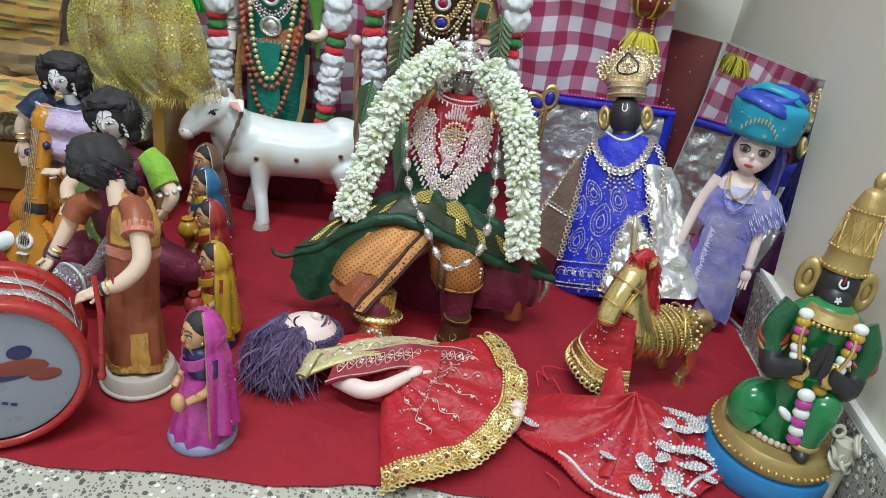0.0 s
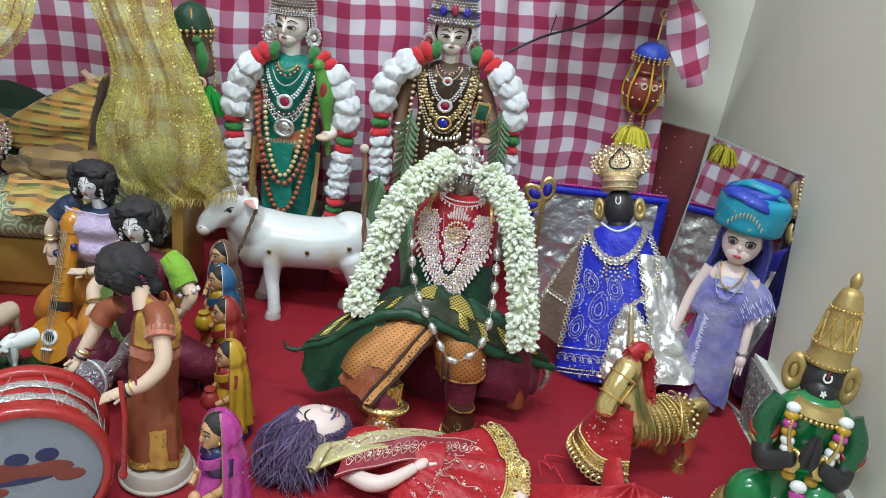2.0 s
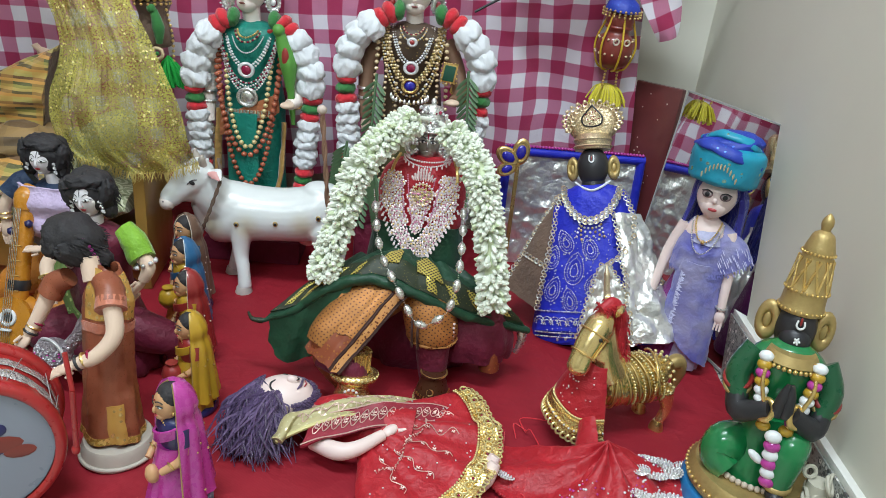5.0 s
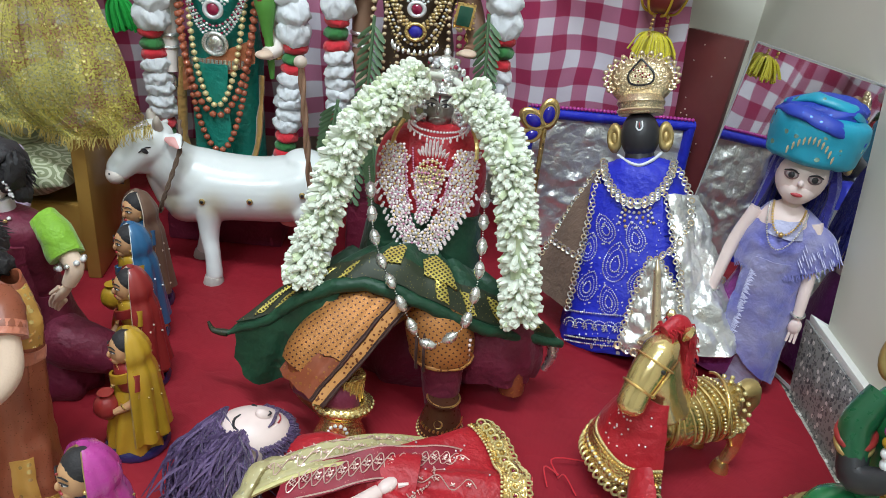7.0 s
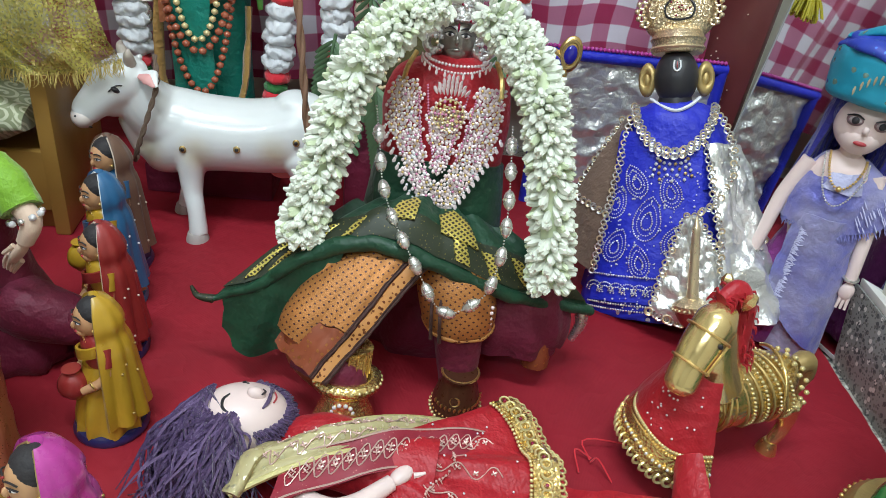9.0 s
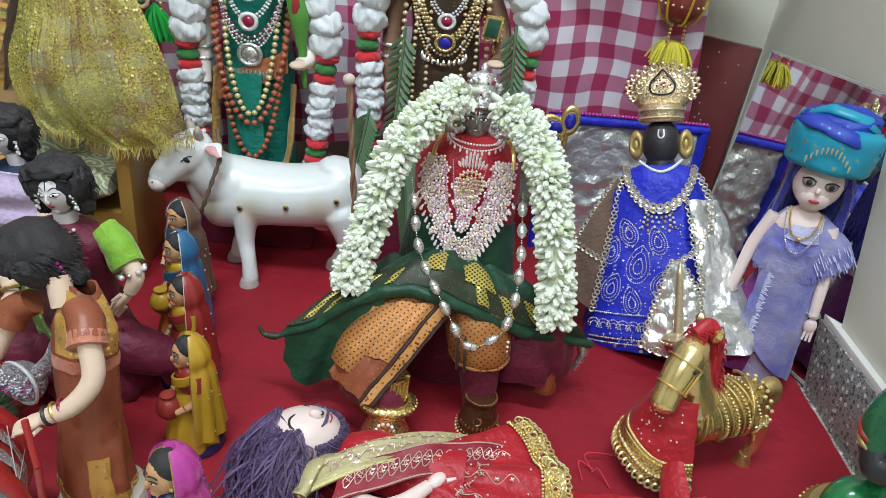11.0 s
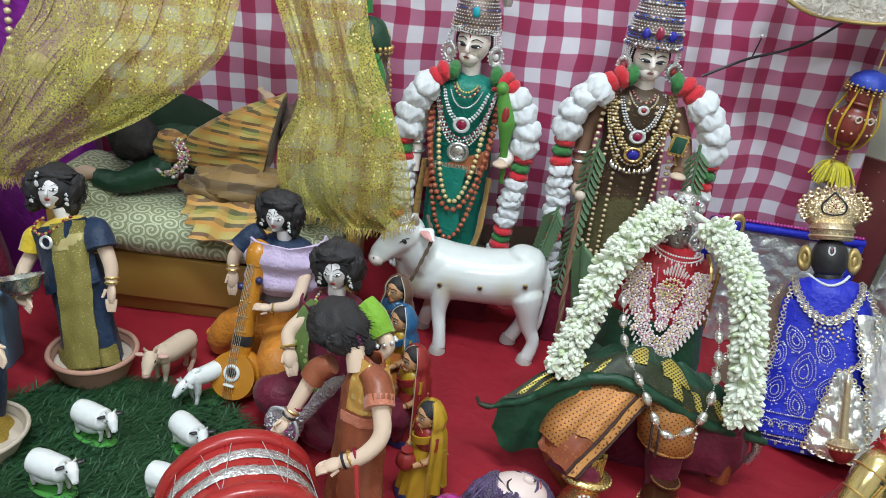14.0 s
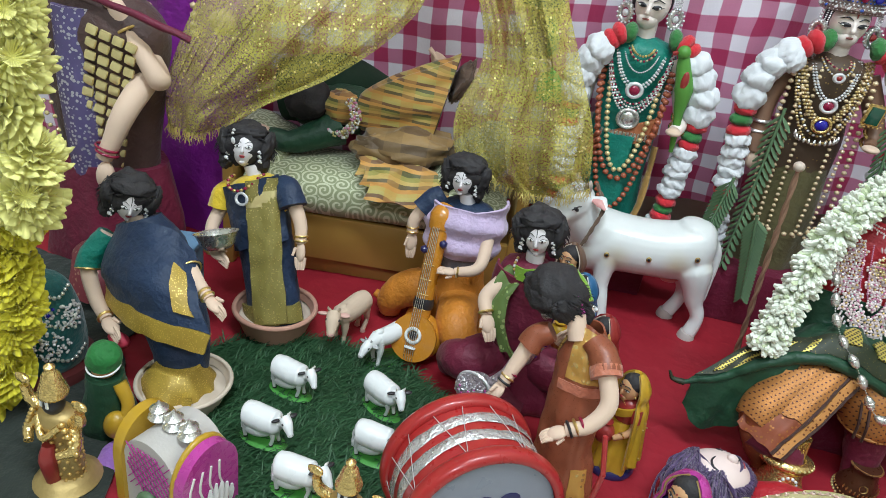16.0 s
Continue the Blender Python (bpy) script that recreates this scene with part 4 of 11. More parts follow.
def cattle(L, coat, extra=None, base=None, patch=BLACK, spots=None, head_turn=0.0, horn=OLDGOLD, head_low=0.0, fat=1.0, hs=1.0):
    """A standing cow or calf, L long, head towards -x, feet on z = 0."""
    s = Shape()
    s.tube([(-0.30 * L, 0, 0.50 * L), (-0.22 * L, 0, 0.48 * L), (-0.02 * L, 0, 0.46 * L), (0.2 * L, 0, 0.475 * L), (0.32 * L, 0, 0.47 * L), (0.39 * L, 0, 0.44 * L)],
           [0.06 * L * fat, 0.125 * L * fat, 0.14 * L * fat, 0.14 * L * fat, 0.13 * L * fat, 0.03 * L], coat, 18, 5)
    s.ell((-0.18 * L, 0, 0.59 * L), (0.08 * L, 0.055 * L, 0.045 * L), coat)
    hz = 0.64 * L - head_low * L
    s.tube([(-0.2 * L, 0, 0.5 * L), (-0.29 * L, 0, 0.55 * L - head_low * 0.4 * L), (-0.37 * L, 0, hz)], [0.12 * L, 0.095 * L, 0.07 * L], coat, 14, 5)
    keep = s.m.copy()
    s.m = keep @ pose(-0.385 * L, 0, hz + 0.01 * L, 0, 0, head_turn) @ Matrix.Scale(hs, 4)
    s.tube([(0.03 * L, 0, 0.02 * L), (-0.06 * L, 0, -0.02 * L), (-0.13 * L, 0, -0.075 * L), (-0.165 * L, 0, -0.105 * L)], [0.075 * L, 0.075 * L, 0.05 * L, 0.04 * L], coat, 14, 5)
    s.ell((-0.165 * L, 0, -0.105 * L), (0.03 * L, 0.042 * L, 0.03 * L), extra or coat)
    for e in (-1, 1):
        s.ell((0.03 * L, e * 0.11 * L, 0.015 * L), (0.035 * L, 0.065 * L, 0.02 * L), patch if extra is None else extra, (0, 15 * e, 0), 10, 8)
        s.tube([(0.015 * L, e * 0.04 * L, 0.07 * L), (0.0, e * 0.06 * L, 0.105 * L), (-0.01 * L, e * 0.055 * L, 0.135 * L)], [0.018 * L, 0.013 * L, 0.003 * L], horn, 8, 4)
        s.ell((-0.065 * L, e * 0.062 * L, 0.008 * L), (0.022 * L, 0.014 * L, 0.013 * L), BLACK, u=10, v=6)
        s.ell((-0.185 * L, e * 0.018 * L, -0.1 * L), (0.008 * L, 0.007 * L, 0.007 * L), BLACK, u=8, v=6)
    s.m = keep
    for x, e, dx in ((-0.2, -1, -0.03), (-0.2, 1, 0.03), (0.27, -1, -0.02), (0.29, 1, 0.03)):
        back = x > 0
        s.tube([(x * L, e * 0.06 * L, 0.44 * L), ((x + (0.03 if back else 0.0)) * L, e * 0.075 * L, 0.29 * L), ((x + (0.05 if back else -0.005)) * L, e * 0.075 * L, 0.17 * L), ((x + dx) * L, e * 0.075 * L, 0.035 * L)],
               [0.085 * L if back else 0.07 * L, 0.055 * L, 0.033 * L, 0.033 * L], coat, 12, 5)
        s.lathe([(0.042 * L, 0), (0.036 * L, 0.045 * L)], extra or patch, ((x + dx - 0.008) * L, e * 0.075 * L, 0), 12)
    s.tube([(0.37 * L, 0, 0.52 * L), (0.43 * L, 0.01 * L, 0.42 * L), (0.425 * L, 0.015 * L, 0.25 * L), (0.42 * L, 0.01 * L, 0.12 * L)], [0.02 * L, 0.017 * L, 0.016 * L, 0.028 * L], coat, 8, 5)
    for x, z in spots or ():
        s.ell((x * L, -0.134 * L * fat, z * L), (0.018 * L, 0.009 * L, 0.018 * L), OLDGOLD, u=10, v=6)
        s.ell((x * L, -0.141 * L * fat, z * L), (0.008 * L, 0.006 * L, 0.008 * L), BLACK, u=8, v=6)
    if base:
        s.lathe([(0.34 * L, -0.03 * L), (0.36 * L, 0.0), (0.3 * L, 0.02 * L)], base, (0.02 * L, 0, 0), 22, 1.25, 0.6)
    return s


def clay_woman(H, veil, dress, skirt, base, jar=None):
    """A small painted clay woman carrying things; facing -x."""
    s = Shape()
    s.m = Matrix.Diagonal((0.92, 0.92, 1, 1))
    s.lathe([(0.24 * H, 0), (0.25 * H, 0.03 * H), (0.23 * H, 0.06 * H)], base, n=24)
    s.lathe([(0.215 * H, 0.05 * H), (0.2 * H, 0.18 * H), (0.15 * H, 0.42 * H), (0.12 * H, 0.55 * H)], skirt, ruffle=10, amp=0.1, k=4, n=30)
    s.lathe([(0.115 * H, 0.52 * H), (0.14 * H, 0.66 * H), (0.12 * H, 0.75 * H), (0.05 * H, 0.79 * H)], dress, n=18, k=3, sx=0.8)
    # head, larger than life, dark hair under the veil
    s.ell((-0.03 * H, 0, 0.87 * H), (0.098 * H, 0.092 * H, 0.118 * H), BROWNSK, u=20, v=14)
    s.ell((-0.075 * H, 0, 0.80 * H), (0.05 * H, 0.05 * H, 0.042 * H), BROWNSK, u=14, v=10)
    s.ell((-0.128 * H, 0, 0.85 * H), (0.018 * H, 0.014 * H, 0.026 * H), BROWNSK, u=10, v=8)
    for e in (-1, 1):
        s.ell((-0.112 * H, e * 0.042 * H, 0.882 * H), (0.010 * H, 0.022 * H, 0.009 * H), EYEW, (0, 0, e * -24), 10, 6)
        s.ell((-0.119 * H, e * 0.040 * H, 0.882 * H), (0.006 * H, 0.009 * H, 0.008 * H), BLACK, u=8, v=6)
        s.tube([(-0.124 * H, e * 0.016 * H, 0.884 * H), (-0.119 * H, e * 0.045 * H, 0.895 * H), (-0.100 * H, e * 0.066 * H, 0.884 * H)], 0.0042 * H, BLACK, 6, 3)
        s.tube([(-0.124 * H, e * 0.014 * H, 0.914 * H), (-0.116 * H, e * 0.045 * H, 0.926 * H), (-0.098 * H, e * 0.066 * H, 0.91 * H)], 0.0045 * H, BLACK, 6, 3)
        s.bead((-0.04 * H, e * 0.096 * H, 0.83 * H), 0.014 * H, GOLDP)
    s.ell((-0.122 * H, 0, 0.808 * H), (0.010 * H, 0.024 * H, 0.009 * H), LIP, u=8, v=6)
    s.bead((-0.126 * H, 0, 0.925 * H), 0.008 * H, REDE)
    s.ell((-0.004 * H, 0, 0.915 * H), (0.103 * H, 0.102 * H, 0.092 * H), HAIR, u=18, v=12)
    def veil_at(u, v):
        a = math.pi * (-0.60 + 1.20 * v)
        z = H * (1.012 - 0.86 * u)
        r = H * (0.03 + 0.118 * min(1, u * 5) ** 0.5 + 0.09 * u ** 1.2 - 0.025 * math.exp(-((u - 0.27) / 0.07) ** 2)) * (1 + 0.08 * math.sin(13 * v * math.pi + 2 * u) * (0.15 + u))
        return (0.004 * H + r * math.cos(a), r * math.sin(a), z)
    s.sheet(veil_at, 26, 40, veil, 0.004 * H / 0.12)
    trim = WHITE if veil in (BLUEE,) else OLDGOLD if veil in (MAGE, YELE) else CREAMC
    for v in (0.0, 1.0):
        s.tube([veil_at(q / 12, v) for q in range(13)], 0.008 * H, trim, 6, 3)
    for k in range(14):
        u, v = 0.25 + 0.05 * k, 0.5 + 0.36 * math.sin(7.1 * k)
        s.bead(Vector(veil_at(u, v)) * 1.0 + Vector((0.002, 0.002 if v > 0.5 else -0.002, 0)), 0.010 * H, trim)
    # cloth across the chest
    def across(u, v):
        a = math.pi * (0.55 + 0.95 * u)
        r = 0.135 * H
        return (r * math.cos(a), r * math.sin(a), H * (0.58 + 0.14 * u + 0.08 * (v - 0.5) + 0.01 * math.sin(18 * v)))
    s.sheet(across, 16, 8, veil, 0.02 * H)
    for e in (-1, 1):
        s.tube([(0.0, e * 0.13 * H, 0.7 * H), (-0.03 * H, e * 0.17 * H, 0.52 * H), (-0.16 * H, e * 0.1 * H, 0.42 * H)], [0.04 * H, 0.035 * H, 0.026 * H], BROWNSK, 10, 5)
        s.tube([(0.0, e * 0.13 * H, 0.72 * H), (-0.015 * H, e * 0.16 * H, 0.6 * H)], [0.055 * H, 0.048 * H], dress, 10)
        s.ring((-0.1 * H, e * 0.135 * H, 0.465 * H), 0.032 * H, 0.008 * H, GOLDP, (0, 60, 0), 12, 6)
    if jar:
        s.lathe([(0.05 * H, 0.33 * H), (0.1 * H, 0.40 * H), (0.085 * H, 0.48 * H), (0.045 * H, 0.52 * H), (0.06 * H, 0.545 * H)], jar, (-0.19 * H, 0, 0), 16, k=3)
    else:
        s.ell((-0.18 * H, 0, 0.36 * H), (0.05 * H, 0.06 * H, 0.07 * H), BROWNSK)
    necklace(s, (-0.03 * H, 0, 0.76 * H), 0.06 * H, 0.06 * H, 0.009 * H, GOLDP, 0.09 * H)
    return s


def flame_crown(s, c, r, h, mat, stones=None, tiers=4):
    """A tall tapering crown of ringed tiers with a finial."""
    prof = [(r, 0.0)]
    for i in range(tiers):
        z0 = h * 0.8 * i / tiers
        q = r * (1.05 - 0.55 * (i / tiers) ** 1.4)
        prof += [(q, z0 + 0.01 * h), (q * 1.04, z0 + 0.04 * h), (q * 0.93, z0 + 0.07 * h), (q * 0.9, z0 + h * 0.8 / tiers)]
    prof += [(r * 0.28, 0.82 * h), (r * 0.12, 0.86 * h), (r * 0.2, 0.91 * h), (r * 0.15, 0.96 * h), (0.002, h)]
    s.lathe(prof, mat, c, 28)
    if stones:
        for i in range(tiers):
            z0 = h * 0.8 * i / tiers
            q = r * (1.05 - 0.55 * (i / tiers) ** 1.4) * 1.02
            for j in range(16):
                a = 2 * math.pi * j / 16
                s.bead((c[0] + q * math.cos(a), c[1] + q * math.sin(a), c[2] + z0 + 0.045 * h), r * 0.07, stones[(i + j) % len(stones)])


def bud_string(s, pts, rad, count, mat, rnd, length=0.014, width=0.0042, k=16):
    """Jasmine buds tied thickly round a string."""
    path = catmull(pts, k)
    s.tube(path, rad * 0.5, JASM2, 8)
    for i in range(count):
        q = rnd.uniform(0, len(path) - 1.001)
        j = int(q)
        p = path[j].lerp(path[j + 1], q - j)
        d = (path[j + 1] - path[j]).normalized()
        a = d.orthogonal().normalized()
        b = d.cross(a)
        th = rnd.uniform(0, 2 * math.pi)
        out = a * math.cos(th) + b * math.sin(th)
        s.petal(p + out * rad * 0.35, out + d * rnd.uniform(-0.1, 0.95), length * rnd.uniform(0.75, 1.2) + rad * 0.3, width * rnd.uniform(0.75, 1.15), mat if rnd.random() < 0.86 else JASM2)

# ---- the garlanded figure in the middle ----
BORDBR = brocade("border_brocade", (0.50, 0.22, 0.06), (0.16, 0.05, 0.02), 230, 0.3)
DARKBR = cloth("dark_woven_line", (0.05, 0.015, 0.01), 0.7, 0.1)


DARKSHOE = plain("dark_brown_lacquer", (0.075, 0.025, 0.012), 0.3, 0.1, 0.3, 80, 0.2)
AGEDSIL = plain("aged_silver", (0.36, 0.34, 0.31), 0.35, 0.85, 0.3, 120, 0.3, 300)


def main_figure():
    s = Shape()
    # torso and head lean back a little
    s.m = Matrix.Translation((0.0, 0.955, 0.14)) @ pose(0, 0, 0, -14, 0, 0) @ Matrix.Translation((0.0, -0.94, -0.14))
    s.lathe([(0.06, 0.12), (0.058, 0.17), (0.058, 0.22), (0.06, 0.262), (0.05, 0.29), (0.024, 0.305)], REDS, (0.047, 0.955, 0), 28, sy=0.62, k=4)
    s.lathe([(0.072, 0.10), (0.068, 0.15), (0.061, 0.212)], GREENC, (0.047, 0.955, 0), 30, sy=0.66, k=3, ruffle=7, amp=0.04)
    head(s, (0.048, 0.955, 0.321), 0.022, AGEDSIL, 0, None, mark=RUBY, brow=BLACK, lip=AGEDSIL)
    flame_crown(s, (0.049, 0.957, 0.334), 0.021, 0.048, SILVER, (STONEC, RUBY), 3)
    rnd = random.Random(4)
    for j in range(70):
        a, z = rnd.uniform(-2.9, -0.2), rnd.uniform(0.305, 0.370)
        r = 0.0235 - 0.16 * max(0, z - 0.338)
        if abs(a + 1.57) > 0.6 or z > 0.336:
            s.bead((0.05 + r * math.cos(a), 0.957 + r * math.sin(a), z), rnd.uniform(0.0018, 0.003), (STONEC, SILVERP, STONEC, RUBY)[j % 4 if j % 9 == 0 else j % 3])
    for e in (-1, 1):
        s.ring((0.05 + e * 0.022, 0.95, 0.315), 0.008, 0.004, SILVER, (90, 0, 0), 16, 8)
        s.beads([(0.05 + e * 0.022, 0.946, 0.306), (0.05 + e * 0.026, 0.941, 0.301), (0.05 + e * 0.02, 0.936, 0.297)], 0.003, STONEC)
    # broad V of stone clusters, parted by a narrow U that shows the red cloth
    def front(x, z=0.25):
        return 0.955 - (0.038 + 0.010 * min(1.0, max(0.0, (0.222 - z) / 0.012))) * math.sqrt(max(0.05, 1 - ((x - 0.047) / 0.07) ** 2))

    def part_at(z):
        """Half width of the U at height z."""
        return 0.0225 * math.sqrt(max(0.0, z - 0.200) / 0.080)

    def filled(x, z):
        d = abs(x - 0.047)
        if z < 0.160 + 0.082 * (d / 0.052) ** 1.3 or d > 0.051:
            return False
        if z > (0.283 - 0.25 * abs(d - 0.036) if d > 0.022 else 0.262):
            return False
        return z < 0.199 or abs(d - part_at(z)) > 0.0030
    rows, z = 0, 0.162
    while z < 0.29:
        x = 0.047 - 0.054 + (0.0036 if rows % 2 else 0.0)
        while x < 0.047 + 0.054:
            if filled(x, z):
                c = Vector((x + rnd.uniform(-0.0008, 0.0008), front(x, z) - rnd.uniform(0.003, 0.0065), z + rnd.uniform(-0.0008, 0.0008)))
                s.bead(c - Vector((0, 0.0014, 0)), 0.0014, PINKST if rnd.random() < 0.35 else GOLDP)
                k0, n = rnd.uniform(0, 1), rnd.choice((4, 5))
                for j in range(n):
                    a = k0 + j * 6.2832 / n
                    s.bead(c + Vector((0.0027 * math.cos(a), 0.0008, 0.0027 * math.sin(a))), (0.0019, 0.0013, 0.0019), STONEW if rnd.random() < 0.9 else STONEC)
            x += 0.0066
        z += 0.0056
        rows += 1
    # scalloped outer edge and pink lines along the U
    for k in range(33):
        q = -1 + k / 16
        c = Vector((0.047 + 0.0515 * q, front(0.047 + 0.0515 * q, 0.2) - 0.004, 0.157 + 0.082 * abs(q) ** 1.3))
        s.petal(c, (0.5 * q, -0.2, -1), 0.0062, 0.0022, STONEW, 0.6)
        s.bead(c, 0.0016, STONEC)
    for off in (0.0036, -0.0034):
        for e in (-1, 1):
            s.beads([(0.047 + e * max(0.0, part_at(zz) + off), front(0.047 + e * part_at(zz), 0.23) - 0.006, zz - (0.0035 if off > 0 else -0.0035)) for zz in (0.2005, 0.206, 0.218, 0.236, 0.256, 0.276)], 0.0012, PINKST, 0.0025, 6)
    # round gilt brooch under a fan of stones, a stone drop below
    for k, Rr in ((20, 0.0150), (16, 0.0120), (12, 0.0088), (8, 0.0056), (4, 0.0024)):
        for j in range(k):
            a = j * 6.283 / k
            s.bead((0.050 + Rr * math.cos(a), 0.9085 + 0.0012 * (k > 16), 0.256 + Rr * math.sin(a)), 0.0016, STONEW if k == 20 else GOLDSEQ if (j + k) % 3 else PINKST)
    for Rr in (0.0136, 0.0072):
        s.ring((0.050, 0.9095, 0.256), Rr, 0.0008, CHAMPP, (90, 0, 0), 26, 5)
    for k in range(4):
        for j in range(9 - 2 * k):
            s.petal((0.050 + 0.0030 * (j - 4 + k), 0.9085 - 0.001 * k, 0.273 + 0.0035 * k), (0.14 * (j - 4 + k), -0.3, 1), 0.008, 0.0020, STONEW, 0.6)
    for Rr, m in ((0.0085, STONEW), (0.0055, PINKST), (0.0025, STONEC)):
        s.beads([(0.0475 + Rr * math.cos(a) * (0.8 if a > 4 or a < 2.2 else 0.8), 0.9065, 0.214 + Rr * 1.1 * math.sin(a)) for a in [6.283 * q / 10 for q in range(11)]], 0.0014, m, 0.003, 4)
    for w, dz, r in ((0.028, 0.006, 0.0016), (0.031, 0.012, 0.0014)):
        necklace(s, (0.05, 0.940, 0.304), w, dz, r, STONEW, 0.03)
    for k in range(13):
        a = math.pi * k / 12
        s.petal((0.05 - 0.031 * math.cos(a), 0.940 - 0.030 * math.sin(a) ** 0.7, 0.304 - 0.012 * math.sin(a) ** 1.3), (0, -0.2, -1), 0.006, 0.0016, STONEW, 0.6)
    for e in (-1, 1):
        s.tube([(0.05 + e * 0.036, 0.935, 0.305), (0.05 + e * 0.042, 0.925, 0.29), (0.05 + e * 0.044, 0.922, 0.275)], 0.0024, GOLDP, 6, 4)
    s.m = Matrix.Identity(4)
    # gold-woven skirt top ending in a thick green roll
    roll = catmull([(-0.134, 0.866, 0.092), (-0.098, 0.870, 0.110), (-0.064, 0.872, 0.138), (-0.028, 0.874, 0.160), (0.0, 0.876, 0.167), (0.03, 0.876, 0.163), (0.061, 0.880, 0.151), (0.10, 0.888, 0.133), (0.133, 0.90, 0.117), (0.175, 0.92, 0.10), (0.215, 0.943, 0.085)], 8)
    def peplum(u, v):
        p = roll[min(len(roll) - 1, int(round(u * (len(roll) - 1))))]
        w = Vector((0.047 + (p.x - 0.047) * 0.42, 0.932 + 0.012 * abs(u - 0.45), 0.19 - 0.05 * abs(u - 0.45)))
        q = p.lerp(w, v)
        return q + Vector((0, -0.008 * math.sin(math.pi * v), 0.010 * math.sin(math.pi * v) + 0.003 * math.sin(u * 40) * v))
    s.sheet(peplum, 60, 12, GREENC, 0.003)
    s.sheet(lambda u, v: Vector(peplum(u, 0.10 + 0.45 * v)) + Vector((0, -0.002, 0.002)), 60, 5, GREENBR, 0.003)
    for q in (0.05, 0.12, 0.21, 0.30, 0.66, 0.76, 0.86, 0.95):
        s.sheet(lambda u, v: Vector(peplum(q + 0.036 * (u - 0.5), 0.14 + 0.30 * v)) + Vector((0, -0.0035, 0.0038)), 6, 4, GOLDMOT, 0.002)
    s.tube(roll, [0.003, 0.006, 0.008, 0.0075, 0.007, 0.006, 0.005], GREENC, 12)
    s.tube([roll[0], roll[0] + Vector((-0.014, 0.0, 0.002)), roll[0] + Vector((-0.02, 0.002, 0.010))], [0.004, 0.003, 0.0015], GREENBR, 8, 4)
    # two gold-net gussets at the waist
    for q0, q1, k in ((0.40, 0.50, 1.0), (0.60, 0.72, 1.0)):
        s.sheet(lambda u, v: Vector(peplum(q0 + (q1 - q0) * u, 0.42 + 0.48 * v * (1 - 0.5 * abs(u - 0.5)))) + Vector((0, -0.005, 0.004)), 10, 8, GOLDMOT, 0.002)
    # dark green silk hanging from the roll at one side
    def hang(u, v):
        p = roll[int(2 + u * 24)]
        low = Vector((-0.126 + 0.094 * u, 0.862, 0.062 - 0.10 * u * (1 - u) * 1.3 + 0.055 * u ** 2))
        q = p.lerp(low, v)
        return q + Vector((0, 0.006 * math.sin(13 * u + 2 * v) * v, 0))
    s.sheet(hang, 24, 10, GREENC, 0.004)
    # trouser legs in orange brocade
    s.tube([(0.03, 0.925, 0.142), (-0.008, 0.888, 0.122), (-0.04, 0.858, 0.095), (-0.052, 0.845, 0.078)], [0.035, 0.033, 0.028, 0.022], DOTBR, 20, 6, 1.1)
    s.tube([(-0.034, 0.862, 0.099), (-0.042, 0.848, 0.082), (-0.038, 0.846, 0.055), (-0.026, 0.850, 0.020)], [0.027, 0.025, 0.019, 0.007], RUSTBR, 20, 6)
    s.tube([(-0.040, 0.846, 0.075), (-0.02, 0.836, 0.066), (-0.004, 0.83, 0.05), (-0.004, 0.835, 0.012)], [0.026, 0.022, 0.016, 0.012], MAROON, 16, 5)
    # a broad brocade panel laid over the thigh, with woven border bands
    def thigh(u, v):
        a0, b0 = Vector((0.056, 0.884, 0.150)), Vector((-0.030, 0.874, 0.150))
        a1, b1 = Vector((-0.018, 0.808, 0.062)), Vector((-0.070, 0.836, 0.078))
        top, bot = a0.lerp(b0, v), a1.lerp(b1, v)
        p = top.lerp(bot, u)
        return p + Vector((0, -0.014, 0.009)) * math.sin(math.pi * min(1, v * 0.9 + 0.12)) * (0.55 + 0.45 * math.sin(math.pi * u)) + Vector((0, 0, 0.0015 * math.sin(20 * v)))
    s.sheet(lambda u, v: thigh(u * 0.62, 0.30 + 0.70 * v), 16, 14, DOTBR, 0.003)
    s.sheet(lambda u, v: thigh(0.62 + 0.38 * u, 0.30 + 0.70 * v), 10, 14, RUSTBR, 0.003)
    s.sheet(lambda u, v: thigh(u, 0.08 + 0.15 * v), 22, 5, BORDBR, 0.003)
    for w in (0.04, 0.26, 0.07, 0.29):
        s.tube([thigh(q / 10, w) for q in range(11)], 0.0015, DARKBR, 6, 2)
    s.tube([(0.072, 0.925, 0.138), (0.078, 0.905, 0.118), (0.084, 0.898, 0.096), (0.085, 0.897, 0.084)], [0.034, 0.036, 0.035, 0.033], DOTBR, 20, 6)
    s.tube([(0.058, 0.880, 0.128), (0.060, 0.866, 0.104), (0.062, 0.866, 0.082)], [0.0016] * 3, DARKBR, 6, 4)
    s.tube([(0.066, 0.876, 0.128), (0.068, 0.862, 0.104), (0.070, 0.862, 0.082)], [0.0016] * 3, DARKBR, 6, 4)
    s.ring((0.085, 0.897, 0.084), 0.0325, 0.0018, BORDBR, (0, 0, 0), 30, 8)
    for j in range(5):
        s.bead((0.113, 0.882, 0.090 + 0.006 * j), 0.0022, STONEW)
    s.tube([(0.085, 0.897, 0.090), (0.090, 0.89, 0.055), (0.092, 0.884, 0.018)], [0.027, 0.022, 0.016], MAROON, 16, 6)
    s.lathe([(0.05, 0.045), (0.054, 0.075), (0.045, 0.105), (0.03, 0.13)], MAROON, (0.14, 0.935, 0), 26, sy=0.7, ruffle=8, amp=0.09, k=3)
